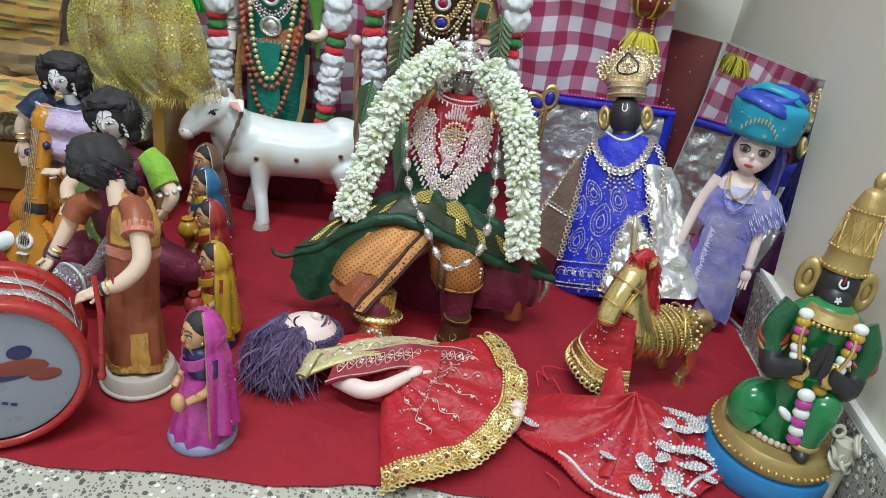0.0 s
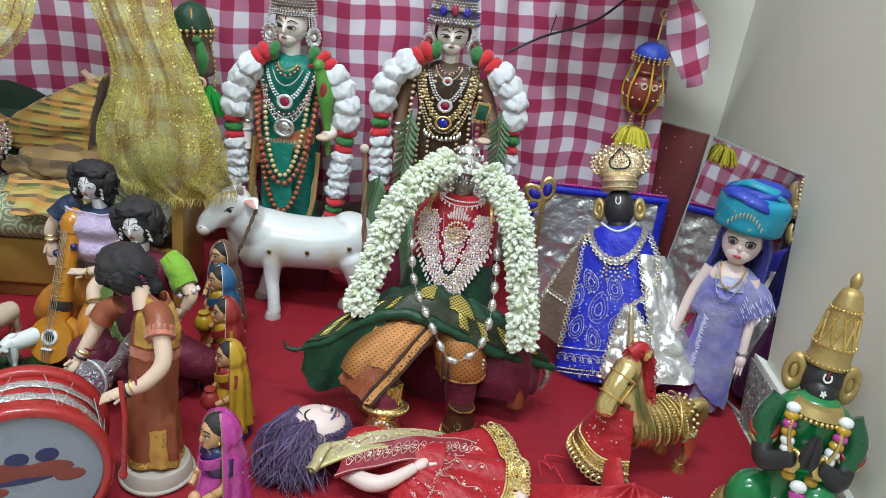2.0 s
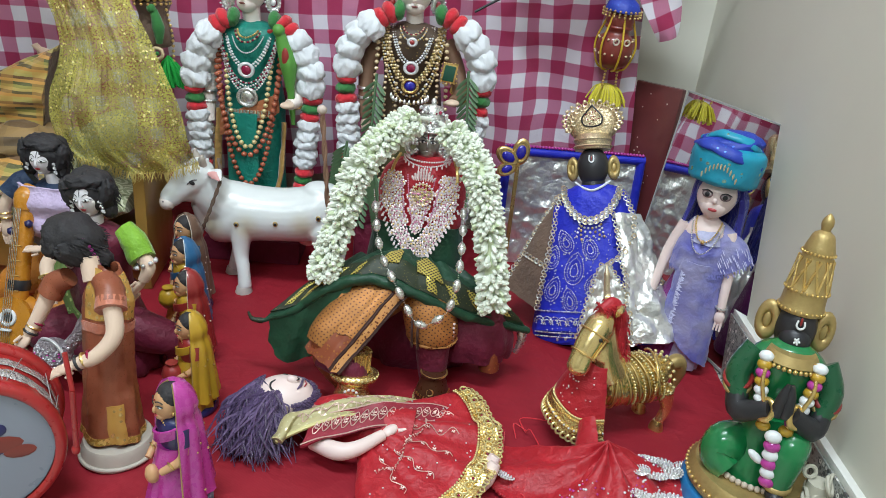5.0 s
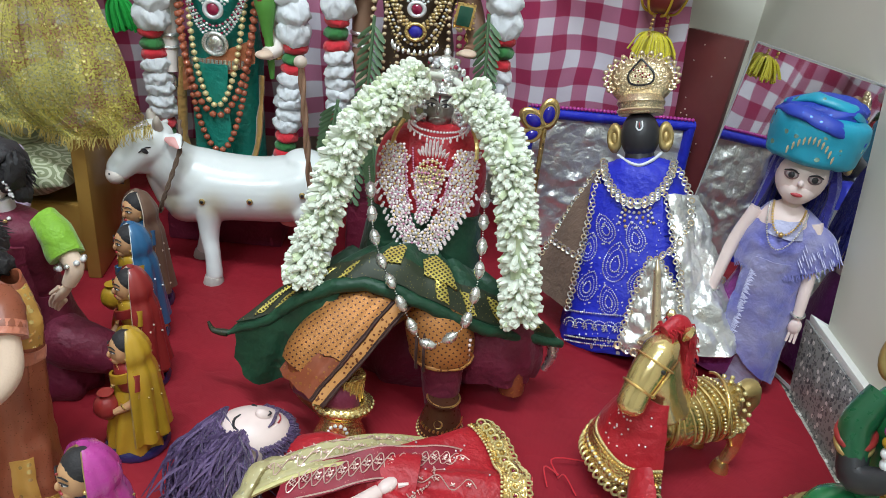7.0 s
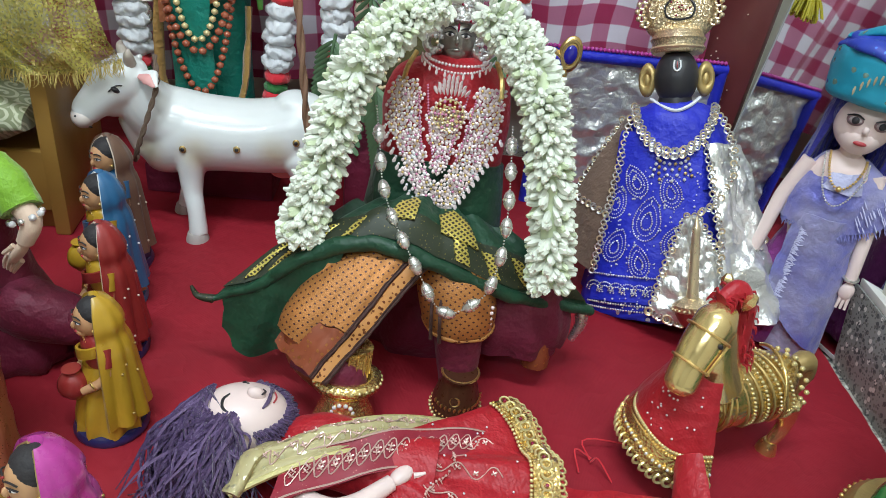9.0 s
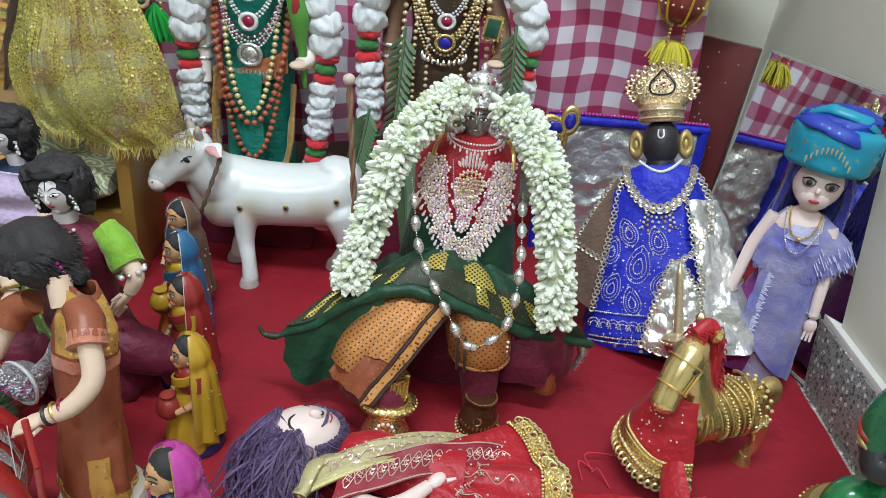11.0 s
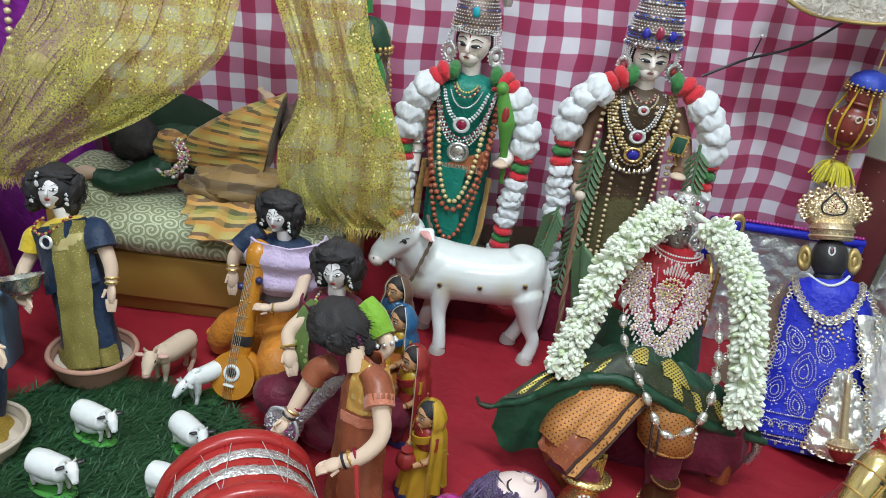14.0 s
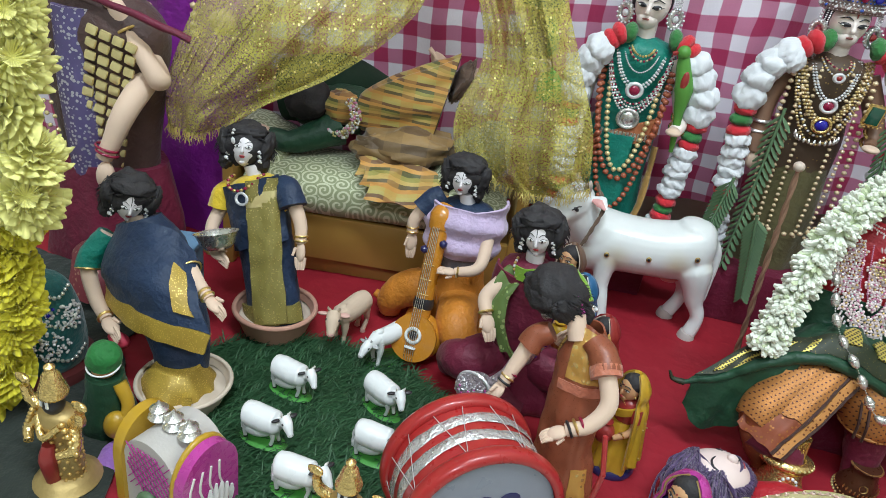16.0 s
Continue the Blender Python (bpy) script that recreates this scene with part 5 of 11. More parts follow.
    s.lathe([(0.07, 0.0), (0.08, 0.03), (0.07, 0.09), (0.05, 0.13)], MAROON, (0.06, 0.975, 0), 26, sy=0.6, ruffle=9, amp=0.09, k=3)
    s.tube([(0.160, 0.935, 0.10), (0.165, 0.925, 0.07), (0.168, 0.918, 0.03)], [0.018, 0.0175, 0.015], RUSTBR, 14, 5)
    s.tube([(0.205, 0.945, 0.088), (0.208, 0.94, 0.07), (0.202, 0.938, 0.05)], [0.008, 0.006, 0.004], SILVERP, 8, 4)
    # gold feet with anklets: shin tube, thick ring, jewelled instep, row of toes on a beaded sole
    s.m = pose(0.094, 0.872, 0.0, 0, 0, -10)
    s.lathe([(0.022, 0.0), (0.0235, 0.004), (0.022, 0.016), (0.018, 0.030), (0.0155, 0.040), (0.017, 0.046)], DARKSHOE, (0, 0, 0), 28, sy=1.2, k=3)
    for j in range(34):
        a = 6.283 * j / 34
        s.bead((0.0240 * math.cos(a), 0.0285 * math.sin(a), 0.004), 0.0020, GOLDSEQ)
        s.bead((0.0228 * math.cos(a), 0.0272 * math.sin(a), 0.0095), 0.0014, GOLDP)
    for j in range(14):
        a = -2.4 + 0.2 * j
        s.petal((0.0215 * math.cos(a), 0.0255 * math.sin(a), 0.015), (math.cos(a) * 0.2, math.sin(a) * 0.2, 1), 0.007, 0.0018, GOLDP, 0.5)
    s.ring((0.002, -0.022, 0.026), 0.0042, 0.0010, GOLDP, (70, 0, 0), 16, 5)
    s.ring((0, 0, 0.045), 0.0172, 0.0014, GOLDP, (0, 0, 0), 26, 6)
    for fx, fy, fz, yaw, k in ((-0.005, 0.824, 0.006, 4, 1.1),):
        s.m = pose(fx, fy, fz, -12, 0, yaw) @ Matrix.Scale(k, 4)
        s.lathe([(0.0165, 0.036), (0.0162, 0.046), (0.0172, 0.066), (0.0180, 0.070), (0.0160, 0.070)], GOLDFOIL, (0, 0.004, 0), 26, k=2)
        for j in range(16):
            a = 6.283 * j / 16
            s.tube([(0.0170 * math.cos(a), 0.004 + 0.0170 * math.sin(a), 0.046), (0.0178 * math.cos(a + 0.1), 0.004 + 0.0178 * math.sin(a + 0.1), 0.068)], 0.0008, GOLDP, 5)
        s.ring((0, 0.002, 0.041), 0.0225, 0.0058, GOLD, (0, 0, 0), 32, 10)
        for j in range(28):
            a = 6.283 * j / 28
            s.bead((0.0275 * math.cos(a), 0.002 + 0.0275 * math.sin(a), 0.0425), 0.0018, GOLDSEQ)
        s.lathe([(0.0255, -0.002), (0.0260, 0.004), (0.0235, 0.014), (0.0185, 0.026), (0.0175, 0.036)], GOLD, (0, -0.004, 0), 28, sx=1.0, sy=1.25, k=3)
        s.ell((0, -0.0232, 0.026), (0.0048, 0.003, 0.0044), SAPPH, (25, 0, 0), 12, 8)
        for j in range(10):
            s.bead((0.0078 * math.cos(j * 0.628), -0.0238 - 0.002 * math.sin(j * 0.628), 0.026 + 0.0068 * math.sin(j * 0.628)), 0.0021, STONEC)
        for j in range(5):
            s.ell((-0.0185 + 0.00925 * j, -0.0345 + 0.0022 * abs(j - 2) ** 1.6, 0.009), (0.0046, 0.0055, 0.0062), STONEC, u=12, v=8)
            s.ring((-0.0185 + 0.00925 * j, -0.0365 + 0.0022 * abs(j - 2) ** 1.6, 0.010), 0.0050, 0.0011, GOLDP, (70, 0, 0), 14, 5)
        for j in range(36):
            a = 6.283 * j / 36
            s.bead((0.0268 * math.cos(a), -0.004 + 0.0338 * math.sin(a), -0.001), 0.0018, GOLDSEQ)
    s.m = Matrix.Identity(4)
    # chains of silver egg beads
    for pts in ([(-0.012, 0.945, 0.262), (-0.004, 0.922, 0.237), (0.002, 0.908, 0.212), (0.014, 0.890, 0.190), (0.031, 0.868, 0.173), (0.047, 0.858, 0.151), (0.061, 0.850, 0.132), (0.074, 0.848, 0.126), (0.085, 0.850, 0.130), (0.096, 0.852, 0.139), (0.104, 0.858, 0.148), (0.110, 0.868, 0.176), (0.111, 0.888, 0.206), (0.109, 0.918, 0.235), (0.106, 0.945, 0.262)],):
        p = catmull(pts, 10)
        s.beads(pts, 0.0010, SILVERP, 0.0026)
        run = 0.0
        for i in range(1, len(p) - 1):
            run += (p[i] - p[i - 1]).length
            if run > 0.0225:
                run = 0.0
                e = tuple(57.3 * a for a in (p[i + 1] - p[i - 1]).normalized().to_track_quat("Z", "Y").to_euler())
                s.ell(p[i][:], (0.0052, 0.0052, 0.0088), SILVERP, e, 14, 8)
                s.ring(p[i][:], 0.0052, 0.0007, SILVER, e, 14, 5)
    return s


thing("deity_figure", main_figure(), Matrix(), "silver-faced deity figure in green silk, orange brocade and stones", "statue")
rnd = random.Random(7)
g = Shape()
bud_string(g, [(0.034, 0.975, 0.354), (0.004, 0.955, 0.336), (-0.028, 0.925, 0.297), (-0.046, 0.905, 0.232), (-0.058, 0.888, 0.180), (-0.060, 0.884, 0.162)], 0.020, 1050, JASM, rnd, 0.0108, 0.0037)
bud_string(g, [(0.072, 0.975, 0.346), (0.10, 0.955, 0.328), (0.126, 0.932, 0.292), (0.142, 0.915, 0.235), (0.154, 0.902, 0.178), (0.160, 0.896, 0.138)], 0.020, 1050, JASM, rnd, 0.0108, 0.0037)
g.tube([(0.034, 0.975, 0.354), (0.055, 1.02, 0.342), (0.072, 0.975, 0.346)], 0.004, JASM, 8, 6)
tagged(thing("jasmine_garland", g, Matrix(), "thick garland of white jasmine buds hung over the deity figure", "garland"), kind="stuff")

# ---- the doll lying on the red cloth ----
def lying_doll():
    s = Shape()
    # head with closed eyes, turned up and back, violet hair and beard
    hc = Vector((-0.084, 0.786, 0.032))
    R = Matrix.Translation(hc) @ pose(0, 0, 0, 0, 0, 18)
    s.m = R
    ax, ay, az = 0.041, 0.033, 0.031
    s.ell((0, 0, 0), (ax, ay, az), PINK, u=32, v=20)

    def on(a, b, out=1.012):
        """On the upper face: a towards the chin, b towards the far cheek."""
        k = math.sqrt(max(0.02, 1 - a * a - b * b))
        return Vector((ax * a * out, ay * b * out, az * k * out))
    s.tube([on(-0.20, 0.02), on(-0.33, -0.12), on(-0.34, -0.34), on(-0.24, -0.48)], [0.0007, 0.0013, 0.0013, 0.0007], BLACK, 6, 5)
    s.tube([on(0.16, 0.42), on(0.05, 0.52), on(0.10, 0.66)], [0.0005, 0.001, 0.0006], BLACK, 6, 5)
    s.ell(on(0.30, -0.02, 1.0), (0.0085, 0.0055, 0.0055), PINK, (0, 35, 0), 14, 10)
    s.tube([on(0.36, -0.12, 1.10), on(0.42, -0.04, 1.12), on(0.40, 0.08, 1.08)], [0.0006, 0.0011, 0.0006], BLACK, 6, 5)
    s.tube([on(0.40, -0.42), on(0.50, -0.24, 1.03), on(0.56, 0.02, 1.03), on(0.60, 0.26, 1.03), on(0.56, 0.46)], [0.0008, 0.0019, 0.0016, 0.0019, 0.0008], PHAIR, 7, 6)
    s.tube([on(0.62, -0.20), on(0.68, 0.0), on(0.66, 0.18)], 0.0008, LIP, 6, 5)
    for a, b in ((0.05, -1.0), (0.05, 1.0)):
        s.ell((ax * a - 0.004, ay * b * 1.0, -0.004), (0.008, 0.005, 0.010), PINK, (0, 0, 0), 14, 10)
    rnd = random.Random(5)
    for i in range(520):
        t = rnd.uniform(-1.0, 1.0)
        a = 0.92 - 0.62 * abs(t) ** 1.7 + rnd.uniform(-0.10, 0.06)
        b = 0.92 * math.sin(1.35 * t)
        z = rnd.uniform(0.10, 0.46)
        n0 = math.sqrt(a * a + b * b) or 1.0
        k = math.sqrt(max(0.0, 1 - z * z)) / n0
        p = Vector((ax * a * k, ay * b * k, az * z))
        d = Vector((a * 0.9 + 0.35, b, 0.2)).normalized()
        s.tube([p, p + d * 0.003, p + d * rnd.uniform(0.0045, 0.0075) - Vector((0, 0, 0.0015))], [0.0012, 0.0011, 0.0003], PHAIR, 4, 2)
    # hair swept back over the crown and down on to the cloth
    blob(s, (-0.016, -0.001, -0.006), (0.036, 0.0355, 0.0295), PHAIR, (0, 14, 0), 0.08, 2.6, 2.0)
    s.m = Matrix.Identity(4)
    blob(s, (-0.104, 0.745, 0.018), (0.032, 0.038, 0.019), PHAIR, (0, 0, 10), 0.22, 2.4, 6.0)
    # every third strand is lighter violet, putting the hair's sheen into its colour
    sheen = plain("violet_hair_sheen", (0.17, 0.11, 0.24), 0.35, 0, 0.35, 120, 0.6, 300, 0, 0.3, 0.003)
    for i in range(1500):
        a = rnd.uniform(2.0, 5.2)
        zz = rnd.uniform(-0.012, 0.028)
        w = math.sqrt(max(0.05, 1 - (zz / 0.032) ** 2))
        p = R @ Vector((-0.012 + 0.034 * w * math.cos(a), 0.035 * w * math.sin(a), zz))
        q = Vector((-0.100 + 0.022 * rnd.gauss(0, 0.8), 0.722 + 0.016 * rnd.gauss(0, 0.8), rnd.uniform(0.004, 0.024)))
        curl = Vector((rnd.uniform(-0.010, 0.010), rnd.uniform(-0.010, 0.010), rnd.uniform(0.002, 0.012)))
        mid = p.lerp(q, 0.5) + curl + (p - hc).normalized() * 0.008
        s.tube([p, mid, q], [0.0011, 0.0013, 0.0004], PHAIR if i % 3 else sheen, 3, 4)
    # body
    s.tube([(-0.05, 0.780, 0.022), (-0.02, 0.776, 0.026), (0.03, 0.768, 0.026), (0.08, 0.764, 0.024)], [0.014, 0.028, 0.031, 0.030], REDS, 20, 5, 0.85)
    def skirt(u, v):
        ang = radians(40 - 120 * v)
        R0 = 0.035 + u * (0.125 + 0.03 * v)
        x = 0.016 + R0 * math.cos(ang) * (1 - 0.12 * v)
        y = 0.758 + R0 * math.sin(ang) * 0.86
        pleat = 0.0035 * math.sin(22 * v + 2.5 * math.sin(3 * v)) * (0.3 + u)
        z = 0.010 + (0.030 * (1 - v) ** 0.6 * (1 - 0.15 * u) + 0.008 * (1 - u)) + pleat + 0.0016 * math.sin(47 * v + 2 * u)
        return (x, y, max(0.006, z))
    s.sheet(skirt, 34, 90, REDS, 0.003)
    s.sheet(lambda u, v: Vector(skirt(0.85 + 0.17 * u, v)) + Vector((0, 0, 0.0045 + 0.0012 * math.sin(75 * v))), 6, 90, GOLD, 0.003)
    for i in range(76):
        v = i / 75
        s.bead(Vector(skirt(0.838, v)) + Vector((0, 0, 0.0052)), 0.0019, GOLDSEQ)
        s.bead(Vector(skirt(0.862, v)) + Vector((0, 0, 0.0058)), 0.0016, GOLDP)
        p = Vector(skirt(1.03 + 0.012 * (i % 2), v)) + Vector((0, 0, 0.0035))
        s.ring(p, 0.0030, 0.0011, GOLDSEQ, (0, 0, 0), 10, 5)
    for i in range(38):
        v = (i + 0.5) / 38
        c = Vector(skirt(0.935, v)) + Vector((0, 0, 0.0075))
        s.ring(c, 0.0044, 0.0011, GOLDSEQ, (8, 0, 0), 14, 5)
        s.bead(c, 0.0019, GOLDP if i % 3 else RUBY)
        for du in (-0.045, 0.045):
            s.bead(Vector(skirt(0.935 + du, v + 0.013)) + Vector((0, 0, 0.0068)), 0.0015, GOLDSEQ)
    # pale gold stole crossing from the neck
    def stole(u, v):
        w = (v - 0.5) * (1 - 0.45 * u)
        x = -0.060 + 0.165 * u + 0.020 * w
        y = 0.738 + 0.075 * u + 0.050 * w
        return (x, y, 0.032 + 0.028 * math.sin(math.pi * min(1.0, 0.9 * u + 0.18)) - 0.016 * abs(v - 0.5) * 2 * (1 - u) + 0.0014 * math.sin(v * 24))
    s.sheet(stole, 28, 14, SHAWLBR, 0.003)
    s.tube([stole(0.0, v / 6) for v in range(7)], 0.010, SHAWLBR, 12, 3, 0.6)
    for w in (0.0, 1.0):
        s.tube([stole(q / 9, w) for q in range(10)], 0.0028, plain("lemon_silk_edge", (0.62, 0.56, 0.24), 0.5, 0.1, 0.2, 90, 0.3), 6, 3)
    # red band worked with tinsel scrolls, along the stole
    REDB = brocade("red_tinsel_border", (0.27, 0.012, 0.03), (0.46, 0.16, 0.14), 260, 0.14)
    def band(u, v):
        x = -0.040 + 0.190 * u + 0.006 * v
        y = 0.703 + 0.098 * u + 0.038 * v * (1 - 0.45 * u)
        return (x, y, 0.024 + 0.030 * math.sin(math.pi * min(1.0, 0.85 * u + 0.2)) * (0.55 + 0.45 * v) + 0.0015 * math.sin(20 * u) + 0.003)
    s.sheet(band, 28, 10, REDB, 0.003)
    line = plain("tinsel_thread", (0.74, 0.52, 0.46), 0.35, 0.4, 0.2, 90, 0.2)
    for w in (0.02, 0.98):
        s.tube([Vector(band(q / 12, w)) + Vector((0, 0, 0.002)) for q in range(13)], 0.0008, line, 5, 3)
    up = Vector((0, 0, 0.0026))

    def vine(fn, u0, u1, v0, amp, waves, r=0.0006):
        """A waving stem with a leaf at each bend."""
        n = waves * 6
        s.tube([Vector(fn(u0 + (u1 - u0) * q / n, v0 + amp * math.sin(math.pi * q / 3))) + up for q in range(n + 1)], r, line, 4, 2)
        for q in range(n):
            if q % 3 == 1:
                e = 1 if math.sin(math.pi * q / 3) > 0 else -1
                c = Vector(fn(u0 + (u1 - u0) * (q + 0.5) / n, v0 + 0.2 * e * amp)) + up
                for j in range(4):
                    s.petal(c, (math.cos(1.57 * j + q), math.sin(1.57 * j + q), 0.3), 0.0034, 0.0009, line, 0.4)
    vine(band, 0.03, 0.97, 0.5, 0.26, 9)
    vine(band, 0.03, 0.97, 0.5, -0.26, 9)
    vine(stole, 0.05, 0.95, 0.32, 0.14, 8)
    vine(stole, 0.05, 0.95, 0.68, 0.14, 8)
    rnd = random.Random(14)
    for k in range(5):
        vine(skirt, 0.20, 0.66, 0.16 + 0.16 * k, 0.025, 2)
    for k in range(40):
        s.bead(Vector(skirt(rnd.uniform(0.1, 0.8), rnd.random())) + Vector((0, 0, 0.0028)), 0.0012, STONEC)
    # tasselled band across the knees
    for k in range(34):
        t = k / 33
        p = Vector(skirt(0.30 + 0.06 * math.sin(9 * t), 0.10 + 0.78 * t)) + Vector((0, 0, 0.003))
        s.bead(p, 0.0013, line)
        s.tube([p, p + Vector((0.003 * math.sin(5 * k), -0.005, 0.001))], 0.0004, line, 4)
    # arm laid along the body, and a foot
    s.tube([(-0.030, 0.728, 0.026), (0.000, 0.712, 0.030), (0.022, 0.716, 0.034), (0.048, 0.738, 0.040)], [0.010, 0.0105, 0.0088, 0.0064], PINK, 16, 6)
    s.ell((0.055, 0.746, 0.041), (0.012, 0.007, 0.0055), PINK, (0, -10, 48), 14, 10)
    for k in range(3):
        s.tube([(0.060 + 0.002 * k, 0.752 - 0.003 * k, 0.042), (0.069 + 0.002 * k, 0.757 - 0.004 * k, 0.043)], [0.0026, 0.0018], PINK, 7)
    for dx in (0.0, 0.012):
        s.tube([(0.11, 0.705 + dx, 0.014), (0.157, 0.705 + dx, 0.014)], [0.011, 0.010], PINK, 12)
        s.tube([(0.158, 0.702 + dx, 0.010), (0.170, 0.710 + dx, 0.022), (0.178, 0.718 + dx, 0.038)], [0.009, 0.010, 0.0065], PINK, 12, 5, 0.8)
    return s


thing("lying_doll", lying_doll(), Matrix(), "pink vinyl doll with violet hair lying in a red gold-hemmed dress", "doll")

# ---- white cow and its rope ----
def big_cow():
    s, w = Shape(), Shape()
    pink = plain("ear_pink", (0.72, 0.36, 0.34), 0.5)
    s.m = pose(-0.193, 1.155, 0, 0, 0, 6) @ Matrix.Diagonal((1.0, 1.06, 1.085, 1))
    w.m = s.m.copy()
    rings = []
    for x, zc, ry, rz in ((-0.124, 0.098, 0.012, 0.016), (-0.116, 0.101, 0.030, 0.034), (-0.098, 0.106, 0.040, 0.043), (-0.07, 0.112, 0.044, 0.045), (-0.035, 0.114, 0.044, 0.042), (0.0, 0.115, 0.0445, 0.041), (0.035, 0.119, 0.0445, 0.043), (0.062, 0.125, 0.043, 0.045), (0.08, 0.127, 0.037, 0.042), (0.092, 0.126, 0.024, 0.031), (0.096, 0.126, 0.008, 0.013)):
        rings.append([(x, ry * math.cos(a), zc + rz * math.sin(a)) for a in [2 * math.pi * j / 28 for j in range(28)]])
    fine = [[Vector(p) for p in ring] for ring in zip(*[catmull(list(col), 3) for col in zip(*rings)])]
    w.rings(fine, COWW)
    w.ell((-0.075, 0, 0.148), (0.034, 0.024, 0.012), COWW, (0, 6, 0), 20, 12)
    w.ell((0.058, 0, 0.160), (0.026, 0.026, 0.012), COWW, (0, 0, 0), 20, 12)
    # neck and dewlap
    w.tube([(-0.07, 0, 0.118), (-0.10, -0.008, 0.132), (-0.116, -0.020, 0.152), (-0.124, -0.028, 0.168)], [0.042, 0.036, 0.030, 0.025], COWW, 22, 6)
    w.tube([(-0.104, -0.006, 0.082), (-0.120, -0.012, 0.104), (-0.132, -0.026, 0.136)], [0.016, 0.018, 0.012], COWW, 14, 5)
    # head turned toward the viewer
    keep = s.m.copy()
    w.m = s.m = keep @ pose(-0.122, -0.028, 0.172, 0, 0, 34)
    w.tube([(0.016, 0, 0.004), (-0.002, 0, 0.006), (-0.020, 0, 0.0), (-0.038, 0, -0.014), (-0.052, 0, -0.026), (-0.058, 0, -0.032)], [0.016, 0.0265, 0.0255, 0.0185, 0.0155, 0.009], COWW, 22, 7, 0.9)
    w.ell((-0.026, 0, -0.016), (0.022, 0.015, 0.016), COWW, (0, 35, 0), 16, 10)
    s.ell((-0.054, 0, -0.030), (0.012, 0.0155, 0.0115), plain("muzzle_pink", (0.70, 0.62, 0.56), 0.4))
    s.tube([(-0.048, -0.0125, -0.038), (-0.061, 0, -0.036), (-0.048, 0.0125, -0.038)], 0.0009, BLACK, 6, 5)
    for e in (-1, 1):
        w.tube([(0.006, e * 0.018, 0.014), (0.014, e * 0.030, 0.014), (0.016, e * 0.046, 0.008)], [0.005, 0.0105, 0.002], COWW, 12, 5, 0.45)
        s.tube([(0.003, e * 0.022, 0.014), (0.010, e * 0.032, 0.013), (0.013, e * 0.043, 0.008)], [0.0025, 0.007, 0.0015], pink, 10, 5, 0.45)
        s.tube([(-0.002, e * 0.011, 0.024), (-0.004, e * 0.016, 0.034), (-0.003, e * 0.0155, 0.040)], [0.007, 0.005, 0.0015], plain("horn_grey", (0.46, 0.40, 0.34), 0.45), 10, 5)
        s.ell((-0.022, e * 0.0225, 0.002), (0.0052, 0.003, 0.0028), BLACK, (0, 35, 0), 12, 8)
        s.tube([(-0.015, e * 0.0232, 0.006), (-0.022, e * 0.0245, 0.0065), (-0.029, e * 0.0212, 0.0005)], 0.0008, BLACK, 6, 4)
        s.ell((-0.062, e * 0.0075, -0.026), (0.0016, 0.0026, 0.0015), BLACK, u=8, v=6)
    s.ell((-0.02, 0, 0.0205), (0.002, 0.002, 0.004), REDE, (0, -40, 0), 8, 6)
    w.m = s.m = keep
    # legs: shoulder or thigh sunk into the body, knee, pastern, hoof
    for x, y, hx, hy, back in ((-0.062, -0.030, -0.052, -0.050, 0), (-0.075, 0.026, -0.086, 0.016, 0), (0.066, -0.028, 0.090, -0.036, 1), (0.058, 0.026, 0.062, 0.016, 1)):
        kx = 0.020 if back else 0.0
        top = 0.125 if back else 0.118
        w.tube([(x * 0.95, y * 0.45, top), (x + kx * 0.4, y * 0.85, 0.096), (x + kx * 0.9, y * 0.9 + hy * 0.1, 0.060), (x * 0.4 + hx * 0.6 + kx * 0.75, y * 0.4 + hy * 0.6, 0.036), (hx, hy, 0.008)], [0.016, 0.028 if back else 0.0215, 0.018 if back else 0.015, 0.0115, 0.0105, 0.0118], COWW, 18, 6)
        s.lathe([(0.0145, 0.0), (0.0132, 0.006), (0.0112, 0.012), (0.009, 0.014)], plain("hoof_grey", (0.50, 0.45, 0.42), 0.5), (hx - 0.002, hy, 0), 16)
    s.ell((0.042, 0, 0.078), (0.018, 0.016, 0.010), pink)
    w.tube([(0.092, 0, 0.142), (0.103, -0.002, 0.125), (0.104, -0.004, 0.09), (0.101, -0.006, 0.055), (0.099, -0.006, 0.030)], [0.008, 0.0062, 0.0052, 0.0065, 0.002], COWW, 10, 5)
    for x, y, z in ((-0.066, -0.0445, 0.110), (-0.004, -0.0455, 0.116), (0.064, -0.0445, 0.130)):
        s.ell((x, y, z), (0.0042, 0.0016, 0.0042), OLDGOLD, u=12, v=6)
        s.ell((x, y - 0.0013, z), (0.0022, 0.0012, 0.0022), BLACK, u=8, v=6)
    v, f = fused(w, 0.0024, 10)
    s.m = Matrix.Identity(4)
    s.add(v, f, COWW)
    return s


thing("cow_statue", big_cow(), Matrix(), "glossy white enamelled cow statue with pink ears and gilt spots", "statue")
s = Shape()
cord = plain("brown_cord", (0.15, 0.10, 0.07), 0.8)
cord_path = catmull([(-0.292, 1.142, 0.196), (-0.276, 1.104, 0.180), (-0.284, 1.094, 0.150), (-0.296, 1.090, 0.118), (-0.308, 1.100, 0.094), (-0.316, 1.124, 0.086)], 8)
cord_path = [pose(-0.193, 1.155, 0, 0, 0, 3) @ Matrix.Diagonal((1.0, 1.06, 1.085, 1)) @ (p - Vector((-0.19, 1.15, 0))) for p in cord_path]
